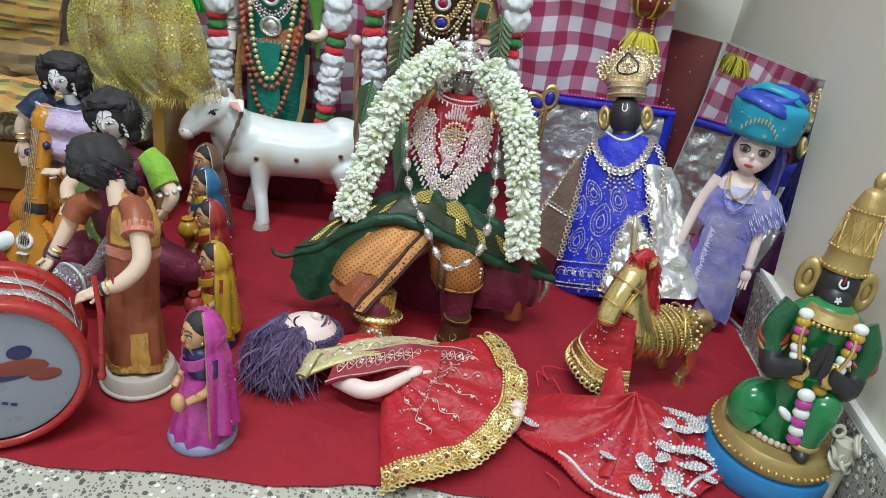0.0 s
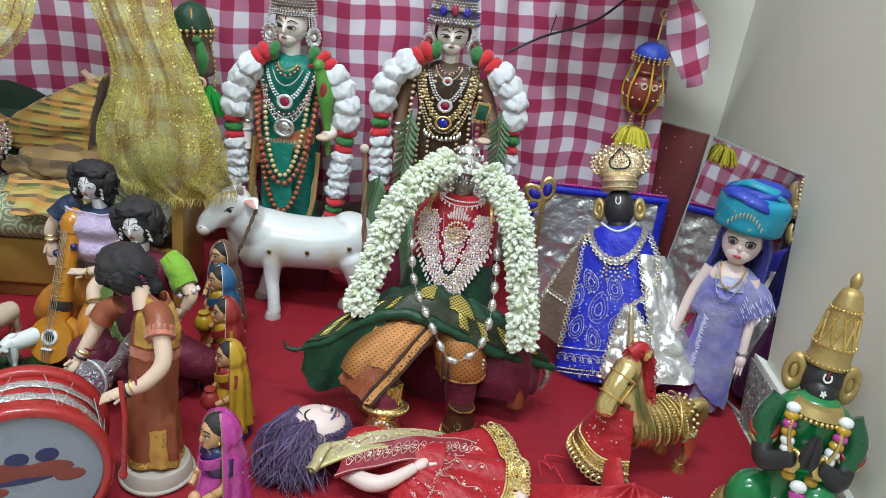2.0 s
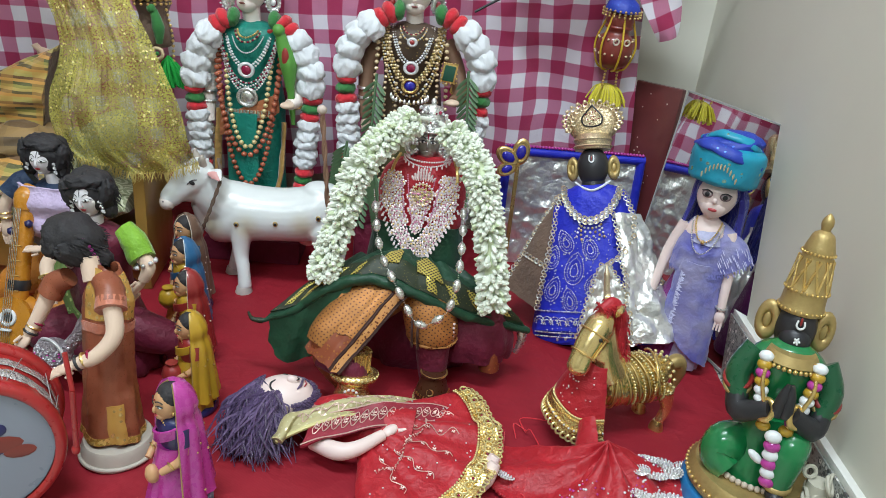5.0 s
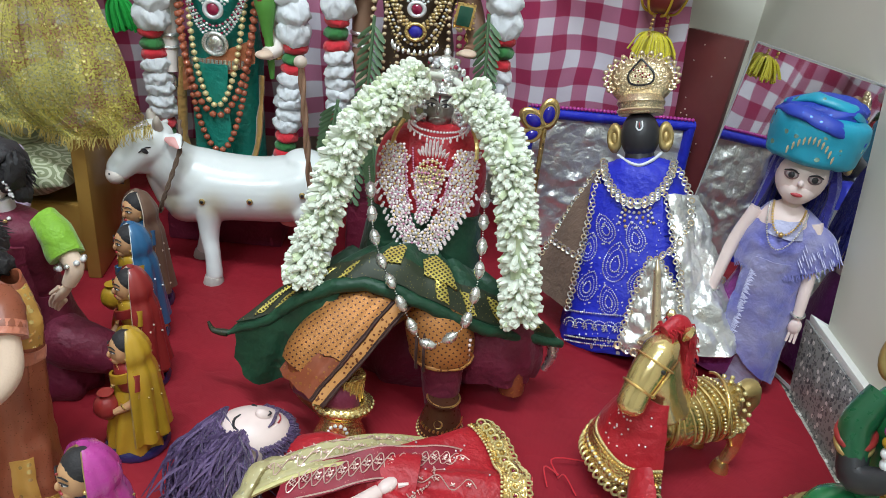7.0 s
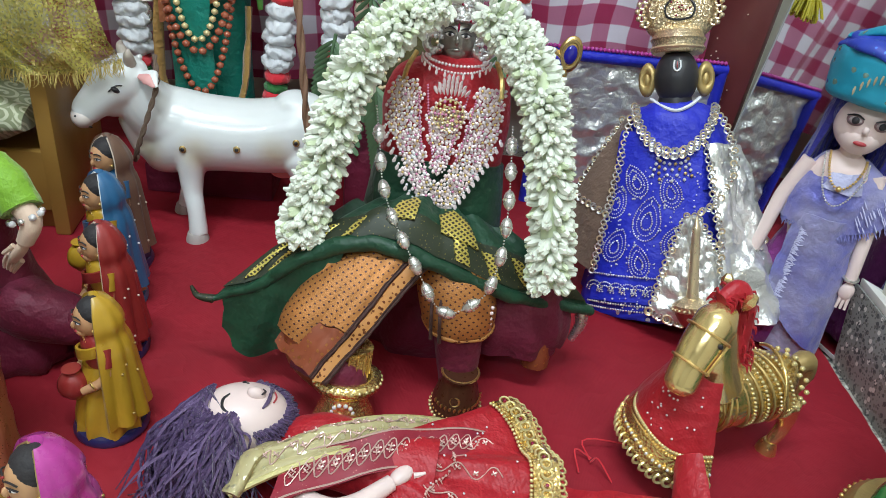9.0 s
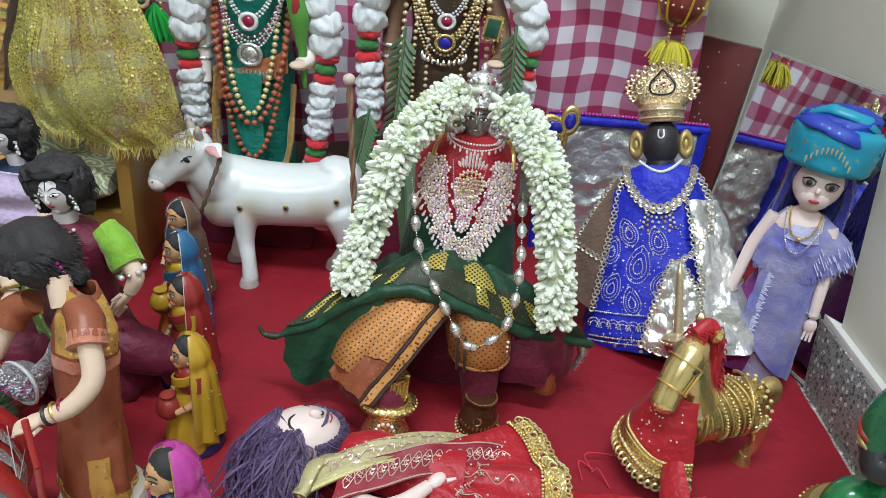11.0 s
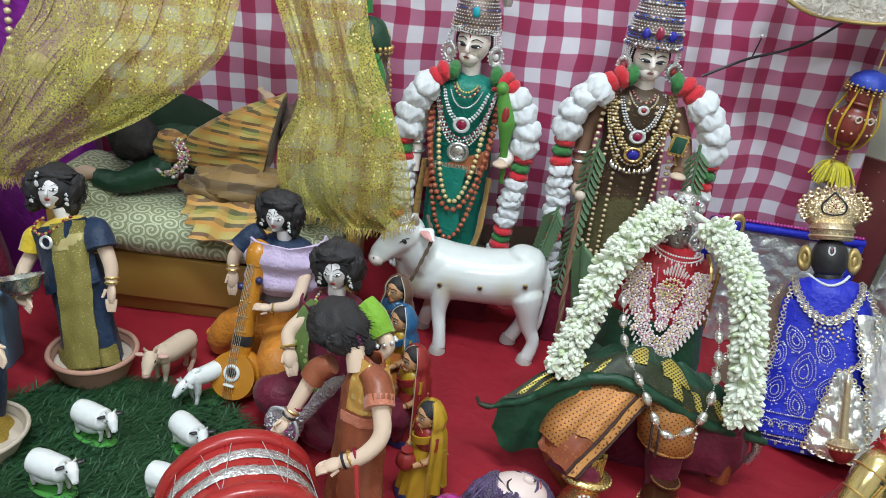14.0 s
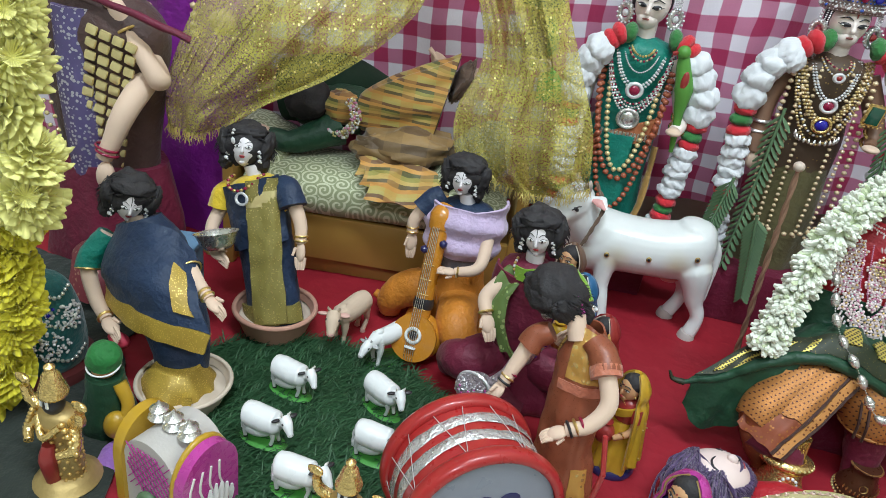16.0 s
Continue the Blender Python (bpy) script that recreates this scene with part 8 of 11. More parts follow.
        s.ell((e * 0.0078, -0.0288, 0.0030), (0.0015, 0.0010, 0.0012), EYEW, (0, 0, e * 14), 10, 6)
        s.tube([(e * 0.0035, -0.0288, 0.0110), (e * 0.0110, -0.0275, 0.0150), (e * 0.0195, -0.0200, 0.0110)], [0.0007, 0.0012, 0.0005], BLACK, 6, 5)
        s.tube([(e * 0.0040, -0.0288, 0.0020), (e * 0.0115, -0.0280, 0.0005), (e * 0.0200, -0.0205, 0.0045)], [0.0006, 0.0009, 0.0005], BLACK, 6, 5)
    s.ell((0, -0.0278, 0.019), (0.0013, 0.0012, 0.0045), REDE, u=8, v=6)
    s.m = keep
    s.ell((0, 0.009, 0.452), (0.031, 0.028, 0.036), HAIR, u=20, v=12)
    # strings of beads and pendants
    if woman:
        for w, d, r, m, m2 in ((0.018, 0.014, 0.0022, GOLDP, None), (0.022, 0.022, 0.0022, CHAMPP, RUBY), (0.028, 0.040, 0.0016, STONEC, None), (0.036, 0.062, 0.0026, STONEC, None), (0.038, 0.068, 0.0026, STONEC, SILVERP), (0.046, 0.092, 0.0022, SILVERP, RUBY), (0.047, 0.098, 0.0022, STONEC, SILVERP), (0.048, 0.104, 0.0022, SILVERP, RUBY), (0.049, 0.110, 0.0022, STONEC, SILVERP)):
            necklace(s, (0, -0.008, 0.385), w, d, r, m, 0.038, m2)
        for w, d, r, m in ((0.038, 0.185, 0.0048, CREAMG), (0.054, 0.20, 0.0056, REDBEAD), (0.05, 0.255, 0.0052, REDBEAD)):
            necklace(s, (0, -0.016, 0.345), w, d - 0.02, r, m, 0.042)
        for z, r, m in ((0.316, 0.011, RUBY), (0.268, 0.015, SILVERP)):
            s.ell((0.0, -0.047, z), (r * 0.75, 0.004, r * 0.8), m, u=14, v=8)
            s.ring((0.0, -0.047, z), r, 0.0032, STONEC if m is RUBY else SILVER, (90, 0, 0), 22, 8)
        for i in range(15):
            s.tube([(-0.04 + 0.0057 * i, -0.038 - 0.008 * math.sin(math.pi * i / 14), 0.245), (-0.04 + 0.0057 * i, -0.039 - 0.008 * math.sin(math.pi * i / 14), 0.232)], 0.0024, SILVERP, 6)
        # parrot on the hand
        s.tube([(0.072, -0.05, 0.285), (0.07, -0.05, 0.33), (0.062, -0.05, 0.362), (0.058, -0.052, 0.382)], [0.006, 0.014, 0.011, 0.008], PARROT, 12, 5)
        s.ell((0.056, -0.054, 0.388), (0.010, 0.010, 0.011), PARROT)
        s.petal((0.048, -0.058, 0.388), (-1, -0.4, -0.4), 0.01, 0.004, REDE)
        s.tube([(0.072, -0.05, 0.30), (0.075, -0.048, 0.25), (0.076, -0.048, 0.225)], [0.007, 0.005, 0.003], PARROT, 8, 4)
        s.ell((0.067, -0.06, 0.345), (0.006, 0.004, 0.016), REDE)
    else:
        for w, d, r, m, m2 in ((0.017, 0.012, 0.0020, CHAMPP, RUBY), (0.022, 0.024, 0.0020, GOLDP, STONEC), (0.030, 0.062, 0.0024, STONEC, None), (0.034, 0.068, 0.0024, STONEC, SILVERP), (0.041, 0.096, 0.0030, OLDGOLD, CHAMPP), (0.044, 0.100, 0.0030, CHAMPP, OLDGOLD), (0.047, 0.105, 0.0030, OLDGOLD, CHAMPP), (0.05, 0.125, 0.0026, OLDGOLD, STONEC), (0.052, 0.14, 0.0026, CHAMPP, OLDGOLD)):
            necklace(s, (0, -0.008, 0.39), w, d, r, m, 0.038, m2)
        for z, r, m in ((0.365, 0.006, REDE), (0.318, 0.010, RUBY), (0.285, 0.012, SAPPH)):
            s.ell((0.0, -0.049, z), (r * 0.75, 0.004, r * 0.8), m, u=14, v=8)
            s.ring((0.0, -0.049, z), r, 0.003, STONEC if z > 0.3 else GOLD, (90, 0, 0), 22, 8)
        for i in range(13):
            a = math.pi * i / 12
            s.petal((-0.03 * math.cos(a), -0.045, 0.27 - 0.012 * math.sin(a)), (0, -0.2, -1), 0.010, 0.0025, SILVERP)
        s.box((0.062, -0.05, 0.315), (0.024, 0.006, 0.036), GOLDP, (0, 8, 0), 0.002)
        s.box((0.062, -0.054, 0.315), (0.018, 0.004, 0.029), EMER, (0, 8, 0), 0.002)
        for j in range(18):
            a = j / 18 * 2 * math.pi
            s.bead((0.062 + 0.0125 * max(-1, min(1, 1.4 * math.cos(a))), -0.055, 0.315 + 0.0185 * max(-1, min(1, 1.4 * math.sin(a)))), 0.0018, GOLDP)
        s.beads([(-0.055, -0.03, 0.37), (-0.06, -0.035, 0.2), (-0.05, -0.05, 0.11), (0.0, -0.058, 0.085), (0.05, -0.05, 0.11), (0.06, -0.035, 0.2), (0.055, -0.03, 0.37)], 0.0045, PEARL, 0.012)
    # crown: close rows of small stones, a fringe over the brow, side tassels
    for j in range(21):
        a = -2.75 + 2.36 * j / 20
        for k in range(3):
            s.bead((0.0385 * math.cos(a), 0.002 + 0.0365 * math.sin(a), 0.474 - 0.0034 * k - 0.003 * abs(math.sin(3 * a))), 0.0016, STONEC if k != 1 else SILVERP)
    for e in (-1, 1):
        for k in range(3):
            s.beads([(e * (0.030 + 0.003 * k), -0.020 + 0.006 * k, 0.468), (e * (0.032 + 0.003 * k), -0.020 + 0.006 * k, 0.452), (e * (0.033 + 0.003 * k), -0.019 + 0.006 * k, 0.440)], 0.0015, STONEC, 0.0034)
    if woman:
        s.lathe([(0.036, 0), (0.039, 0.006), (0.036, 0.016), (0.037, 0.02), (0.032, 0.045), (0.026, 0.06), (0.02, 0.068), (0.004, 0.072)], CROWN, (0, 0.004, 0.463), 28, k=2)
        for i in range(12):
            z = 0.466 + 0.0052 * i
            r = float(np.interp(z - 0.463, (0, 0.006, 0.02, 0.045, 0.06, 0.068), (0.037, 0.0395, 0.0375, 0.0325, 0.0265, 0.0205)))
            for j in range(44):
                a = 2 * math.pi * (j + 0.5 * (i % 2)) / 44
                s.bead((r * math.cos(a), 0.004 + r * math.sin(a), z), 0.00135, (STONEC, SILVERP, CHAMPP, SAPPHB)[(i + (j % 5 == 0)) % 4 if i % 3 else (j + i) % 2])
        s.ell((0, -0.033, 0.498), (0.006, 0.004, 0.009), plain("turquoise_glass", (0.02, 0.35, 0.42), 0.15))
        s.tube([(0.012, 0.004, 0.53), (0.028, 0.0, 0.54), (0.04, -0.004, 0.53), (0.044, -0.006, 0.51)], [0.008, 0.011, 0.012, 0.006], SILVER, 10, 5)
    else:
        flame_crown(s, (0, 0.004, 0.463), 0.04, 0.145, CROWN, (SAPPHB, STONEC, STONEC), 5)
        for i in range(22):
            q = i / 21
            z = 0.466 + 0.108 * q
            r = 0.0415 * (1.0 - 0.42 * q ** 1.4)
            for j in range(44):
                a = 2 * math.pi * (j + 0.5 * (i % 2)) / 44
                s.bead((r * math.cos(a), 0.004 + r * math.sin(a), z), 0.0016, (STONEC, SILVERP, STONEC, SAPPHB, SAPPHB, STONEC)[i % 6])
        s.ell((0, -0.037, 0.492), (0.006, 0.004, 0.011), RUBY)
        for e in (-1, 1):
            s.ell((e * 0.019, -0.033, 0.49), (0.006, 0.004, 0.009), SAPPH)
    for e in (-1, 1):
        z = 0.428
        s.ring((e * 0.037, -0.004, z), 0.010, 0.0042, SILVER, (90, 0, 25 * e), 20, 8, 0.9, 1.35)
        s.ell((e * 0.037, -0.006, z), (0.005, 0.004, 0.006), REDE if not woman else STONEC)
        for j in range(14):
            a = j / 14 * 6.283
            s.bead((e * 0.037 + 0.012 * math.cos(a), -0.009, z + 0.016 * math.sin(a)), 0.0022, STONEC)
        s.beads([(e * 0.034, -0.012, 0.475), (e * 0.04, -0.008, 0.455), (e * 0.039, -0.006, 0.44)], 0.0026, STONEC)
    return s


BROWNG = brocade("brown_gold_silk", (0.08, 0.05, 0.03), (0.42, 0.30, 0.10), 140, 0.16)
OLIVEC = cloth("olive_silk", (0.10, 0.09, 0.03), 0.6, 0.3, 900, 40, 0.3)
GOLDC = cloth("gold_border_silk", (0.36, 0.20, 0.05), 0.5, 0.3, 900, 50, 0.25)
CREAMG = plain("cream_gold_bead", (0.70, 0.56, 0.28), 0.3, 0.3, 0.15, 90, 0.05)
BROWNARM = plain("brown_wood_arm", (0.24, 0.13, 0.08), 0.5, 0, 0.15, 40, 0.1)
PARROT = plain("parrot_green", (0.10, 0.31, 0.05), 0.5, 0, 0.2, 60, 0.2, 200)
CROWN = engraved("brown_stone_crown", (0.26, 0.19, 0.17), 300, 0.35, 0.5)
SAPPHB = plain("blue_crown_stone", (0.04, 0.10, 0.42), 0.2, 0, 0.15, 60, 0, 100, 0.5)
STANDS = ((-0.272, 1.270, 0.045, True), (-0.004, 1.275, 0.098, False))
for x, y, z, w in STANDS:
    st = Shape().box((0, 0, z / 2), (0.17, 0.13, z), MAROON, bev=0.006)
    thing("cloth_covered_stand", st, pose(x, y, 0.003, 0, 0, 6), "low stand covered in dark maroon cloth", "stand")
    thing("tall_statue", tall_statue(w), pose(x, y, z + 0.003, 0, -1.5 if w else -1.5, 4) @ Matrix.Diagonal((1, 1, 0.93 if w else 0.86, 1)), "painted goddess statue in a teal sari with bead strings" if w else "painted god statue in brown silk with a tall jewelled crown", "statue", "pair of tall statues")

# wool garlands: each tuft and band is a part
def disc_mesh(mat, nm, puff):
    """A bunch of wool: a squat lump of rounded loops."""
    sh = Shape()
    rings = []
    for i in range(15):
        th = math.pi * min(max(i / 14, 0.02), 0.98)
        ring = []
        for q in range(84):
            a = q / 84 * 6.283
            d = Vector((math.sin(th) ** 0.8 * math.cos(a), math.sin(th) ** 0.8 * math.sin(a), -math.cos(th)))
            k = 1 + puff * (0.75 * noise.noise(d * 1.6) + 0.35 * noise.noise(d * 3.4)) + 0.022 * math.sin(28 * a + 7 * d.z + 3 * noise.noise(d * 4)) + 0.02 * noise.noise(d * 9)
            ring.append(d * k)
        rings.append(ring)
    return sh.rings(rings, mat).mesh(nm, 180)


TUFT = {"w": disc_mesh(WOOLW, "wool_tuft", 0.3), "r": disc_mesh(WOOLR, "wool_band", 0.14), "g": disc_mesh(WOOLG, "wool_band", 0.14)}
PATTERN = "grrWWWWrgrwwwwwrgrwwww"
for x, y, z, w in STANDS:
    gar = holder("wool_garland", pose(x, y, z + 0.003, 0, 0, 4), "wool garland of white tufts with red and green bands", "garland", "wool garlands")
    top = 0.36 if w else 0.345
    for e in (-1, 1):
        out = 0.098 if w else 0.112
        path = catmull([(e * 0.026, -0.022, top + 0.012), (e * 0.05, -0.026, top + 0.008), (e * (out - 0.012), -0.03, top - 0.04), (e * out, -0.032, top - 0.10), (e * (out - 0.006), -0.034, top - 0.17), (e * (out - 0.012), -0.036, top - 0.26), (e * (out - 0.018), -0.038, top - 0.33)], 20)
        lens = [0.0]
        for a, b in zip(path, path[1:]):
            lens.append(lens[-1] + (b - a).length)
        sizes = {"g": (0.016, 0.009), "r": (0.017, 0.009), "W": (0.024, 0.0150), "w": (0.0195, 0.0095)}
        tot = sum(2 * sizes[c][1] for c in PATTERN) * 0.86
        pos = 0.0
        for c in PATTERN:
            r, h = sizes[c]
            d = (pos + h * 0.86) / tot * lens[-1]
            pos += 2 * h * 0.86
            i = max(1, min(len(path) - 1, next((q for q, v in enumerate(lens) if v >= d), len(path) - 1)))
            p, q = path[i], (path[i] - path[i - 1]).normalized().to_track_quat("Z", "Y")
            kd = c.lower()
            part("wool_tuft" if kd == "w" else "wool_band", TUFT[kd], gar, "", Matrix.LocRotScale(p, q @ Euler((0, 0, rnd.uniform(0, 6))).to_quaternion(), (r * rnd.uniform(0.95, 1.08), r * 0.95, h * lens[-1] / tot * (1.35 if kd == "w" else 1.1))))
# leaf sprays beside the statues
def fern(n, L):
    s = Shape()
    s.tube([(0, 0, 0), (0.01 * L, -0.03 * L, -0.5 * L), (0.0, -0.1 * L, -L)], [0.0025, 0.002, 0.001], LEAF, 6, 8)
    for i in range(n):
        q = (i + 1) / (n + 1)
        for e in (-1, 1):
            s.petal((0.01 * L * math.sin(q * 3), -0.1 * L * q * q, -L * q), (e * 0.8, -0.3, -0.9), 0.028 * (1.1 - 0.5 * q), 0.004, LEAF, 0.25)
    return s
for x, y, z, rx, L in ((-0.062, 1.225, 0.36, 3, 0.26), (0.085, 1.228, 0.38, -3, 0.22), (-0.10, 1.2, 0.25, 10, 0.16), (-0.05, 1.2, 0.2, -8, 0.14)):
    thing("leaf_spray", fern(22, L), pose(x, y, z, 0, rx, 0), "green fern-like leaf spray hanging beside a statue", "leaf", "leaf sprays")
# walking stick
s = Shape()
p = [Vector((-0.059, 0.973, 0.004)).lerp(Vector((-0.0835, 0.9475, 0.352)), i / 22) for i in range(23)]
for k in range(2):
    s.tube([q + Vector((0.0016 * math.cos(1.5 * i + 3.14 * k), 0.0016 * math.sin(1.5 * i + 3.14 * k), 0)) for i, q in enumerate(p)], 0.0022, plain("rope_brown", (0.30, 0.17, 0.11), 0.6), 8, 4)
s.ell((-0.084, 0.947, 0.357), (0.0065, 0.0065, 0.006), plain("staff_knob", (0.55, 0.45, 0.38), 0.5), u=14, v=8)
thing("twisted_stick", s, Matrix(), "thin twisted brown staff with a pale knob standing by the cow", "staff")

# ---- hanging ornaments, sequined cloth and cable ----
def bead_pot():
    h = holder("hanging_pot", pose(0.331, 1.375, 0.430, 4, 0, 10) @ Matrix.Scale(0.87, 4), "small maroon pot in a yellow cord net hung on the cloth", "ornament")
    part("cord", Shape().tube([(0.008, 0.01, 0.145), (0.004, 0, 0.1)], 0.0018, GOLDP, 6).ring((0.009, 0.01, 0.15), 0.008, 0.002, GOLDP, (90, 0, 0)), h)
    part("umbrella", Shape().lathe([(0.034, 0.066), (0.035, 0.07), (0.030, 0.082), (0.018, 0.092), (0.002, 0.095)], BLUES, n=28, ruffle=6, amp=0.04), h, "blue cloth umbrella with gold edge")
    fr = Shape()
    for j in range(22):
        a = j / 22 * 6.283
        fr.beads([(0.037 * math.cos(a), 0.037 * math.sin(a), 0.069), (0.037 * math.cos(a), 0.037 * math.sin(a), 0.064), (0.037 * math.cos(a), 0.037 * math.sin(a), 0.058)], 0.0026, GOLDP)
    part("fringe", fr, h, "gold bead fringe")
    part("pot", Shape().lathe([(0.016, -0.045), (0.03, -0.034), (0.037, -0.012), (0.034, 0.012), (0.024, 0.024), (0.022, 0.03), (0.028, 0.036), (0.026, 0.04)], MAROONP, n=28, k=3), h)
    lower = Shape().lathe([(0.026, 0.04), (0.028, 0.05), (0.024, 0.062), (0.012, 0.066)], MAROONP, n=24)
    part("upper_bowl", lower, h)
    nt = Shape()
    for a in (-2.6, -1.57, -0.5, 0.6, 1.57, 2.6):
        nt.tube([(0.02 * math.cos(a), 0.02 * math.sin(a), 0.07), (0.03 * math.cos(a), 0.03 * math.sin(a), 0.04), (0.041 * math.cos(a), 0.041 * math.sin(a), 0.0), (0.03 * math.cos(a), 0.03 * math.sin(a), -0.04), (0.01 * math.cos(a), 0.01 * math.sin(a), -0.05)], 0.0022, YELCORD, 6, 5)
    part("cord_net", nt, h, "yellow cord net")
    bd = Shape()
    for j in range(16):
        a = j / 16 * 6.283
        bd.bead((0.038 * math.cos(a), 0.038 * math.sin(a), -0.014), 0.0028, PEARL)
        bd.bead((0.035 * math.cos(a), 0.035 * math.sin(a), 0.014), 0.0028, PEARL)
    tagged(part("bead_row", bd, h), kind="stuff")
    for e in (-1, 1):
        bd = Shape()
        bd.beads([(e * 0.012, -0.012, -0.05), (e * 0.014, -0.014, -0.075), (e * 0.014, -0.014, -0.085)], 0.0032, GOLDP)
        part("ring_bead", Shape().ring((e * 0.011, -0.034, 0.012), 0.0055, 0.0017, CREAMC, (90, 0, 0), 14, 6), h)
        part("pendant", bd, h)
    tz = Shape()
    rr = random.Random(21)
    for j in range(170):
        a, q = rr.uniform(0, 6.28), rr.uniform(0.2, 1)
        tz.tube([(0.01 * math.cos(a), 0.008 * math.sin(a), -0.08), (0.030 * q * math.cos(a), 0.02 * q * math.sin(a) - 0.006, -0.087), (0.046 * q * math.cos(a), 0.034 * q * math.sin(a) - 0.01, -0.108 - 0.014 * rr.random())], 0.0017, WOOLY, 5, 3)
    part("tassel", tz, h, "bright yellow wool tassel")


MAROONP = plain("maroon_pot_paint", (0.22, 0.035, 0.025), 0.35, 0, 0.2, 60, 0.1, 120, 0.3)
YELCORD = plain("yellow_cord", (0.62, 0.40, 0.03), 0.5, 0.2, 0.2, 90, 0.3)
bead_pot()


def parrot_hanging():
    h = holder("hanging_parrot_cage", pose(-0.43, 1.235, 0.36, 0, -3, 4), "green and gold hanging ornament with beads and a green tassel", "ornament")
    part("hanger", Shape().tube([(-0.014, 0, 0.23), (-0.012, 0, 0.16), (-0.01, 0, 0.125)], [0.003, 0.0055, 0.006], WOOLG, 8, 4).lathe([(0.006, 0), (0.002, 0.016), (0.0005, 0.03)], GOLDP, (-0.014, 0, 0.155), 10), h, "green cord with a gilt tip")
    part("dome", Shape().lathe([(0.034, 0.075), (0.035, 0.08), (0.03, 0.1), (0.018, 0.115), (0.004, 0.12)], GREENC, (-0.008, 0, 0), 24, k=3), h)
    b = Shape()
    for j in range(22):
        a = j / 22 * 6.283
        b.bead((-0.008 + 0.036 * math.cos(a), 0.036 * math.sin(a), 0.076), 0.004, GOLDP)
        b.bead((-0.008 + 0.036 * math.cos(a), 0.036 * math.sin(a), 0.069), 0.0028, GOLDP)
    for a in (-2.4, -1.2, 0.0, 1.2):
        b.tube([(-0.008 + 0.033 * math.cos(a), 0.033 * math.sin(a), 0.08), (-0.008 + 0.026 * math.cos(a), 0.026 * math.sin(a), 0.105), (-0.008, 0, 0.12)], 0.0018, GOLDP, 6, 4)
    part("gold_fringe", b, h)
    part("body", Shape().lathe([(0.018, 0.0), (0.027, 0.008), (0.025, 0.03), (0.022, 0.05), (0.03, 0.072)], BROWNC, n=20, k=3), h)
    part("parrot", Shape().tube([(0.012, -0.026, 0.06), (0.018, -0.03, 0.035), (0.016, -0.028, 0.01)], [0.006, 0.010, 0.005], WOOLG, 10, 4).ell((0.01, -0.03, 0.063), (0.007, 0.007, 0.007), WOOLG), h)
    e2 = Shape()
    for x in (-0.009, 0.011):
        e2.ring((x, -0.028, -0.006), 0.0085, 0.003, PEARL, (90, 0, 0), 18, 8).bead((x, -0.029, -0.006), 0.004, WOOLG)
    e2.beads([(0.026, -0.01, 0.06), (0.032, -0.012, 0.02), (0.03, -0.012, -0.02)], 0.003, GOLDP, 0.008)
    part("bead_rings", e2, h)
    tz = Shape()
    rr = random.Random(22)
    for j in range(90):
        a, q = rr.uniform(0, 6.28), rr.uniform(0.2, 1)
        tz.tube([(0.022, -0.012, -0.012), (0.022 + 0.016 * q * math.cos(a), -0.012 + 0.014 * q * math.sin(a), -0.03), (0.026 + 0.022 * q * math.cos(a), -0.012 + 0.016 * q * math.sin(a), -0.052 - 0.012 * rr.random())], 0.0019, plain("bright_green_wool", (0.01, 0.36, 0.05), 0.8), 5, 3)
    part("tassel", tz, h, "bright green wool tassel")


parrot_hanging()


def sequin_dish():
    s = Shape()
    def dish(u, v):
        a = 2 * math.pi * v
        r = 0.165 * u
        z = 0.035 * u * u + 0.006 * math.sin(8 * a) * u
        return (r * math.cos(a), -z - 0.012 * noise.noise((u * 9, v * 14, 0)), r * math.sin(a) * 0.62)
    s.sheet(dish, 18, 72, SEQUIN, 0.003)
    s.tube([dish(1.0, q / 36) for q in range(37)], 0.003, OLDGOLD, 8, 2)
    return s


SEQUIN = foil("silver_sequin_cloth", (0.72, 0.66, 0.60), 130, 0.3, 0.9)
thing("sequined_cloth_dish", sequin_dish(), pose(0.255, 1.325, 0.685, 12, -6, 10), "silver sequined cloth dish hung on the checked backdrop", "ornament")
s = Shape().tube([(0.29, 1.38, 0.6), (0.24, 1.392, 0.545), (0.2, 1.385, 0.52), (0.15, 1.375, 0.50), (0.12, 1.365, 0.485), (0.08, 1.36, 0.46)], 0.0022, BLACK, 8, 6)
thing("cable", s, Matrix(), "thin black cable running across the checked cloth", "cable")
s = Shape().bead((0.155, 1.374, 0.535), 0.004, STONEC).tube([(0.155, 1.374, 0.535), (0.15, 1.376, 0.50)], 0.0012, BLACK, 6)
thing("string_light_bulb", s, Matrix(), "tiny clear bulb on the black cable", "light")

# ---- sari doll standing on a white pedestal, the drum before her ----
TANCLOTH = plain("cream_pedestal", (0.48, 0.43, 0.37), 0.6, 0, 0.1, 40, 0.1)
ped = holder("round_pedestal", pose(-0.245, 0.698, 0.003), "cream plastic cup turned over as a pedestal", "pedestal")
part("cup", Shape().lathe([(0.040, 0), (0.039, 0.006), (0.037, 0.018), (0.035, 0.021), (0.0, 0.022)], TANCLOTH, n=36), ped)
part("rim", Shape().ring((0, 0, 0.004), 0.0398, 0.0025, TANCLOTH, n=36), ped)
RUSTSH = brocade("shot_rust_silk", (0.27, 0.075, 0.035), (0.38, 0.14, 0.06), 420, 0.18, 0.42)
BANDR = cloth("salmon_silk", (0.50, 0.16, 0.09), 0.45, 0.3)
HEADC = Vector((-0.303, 0.754, 0.220))
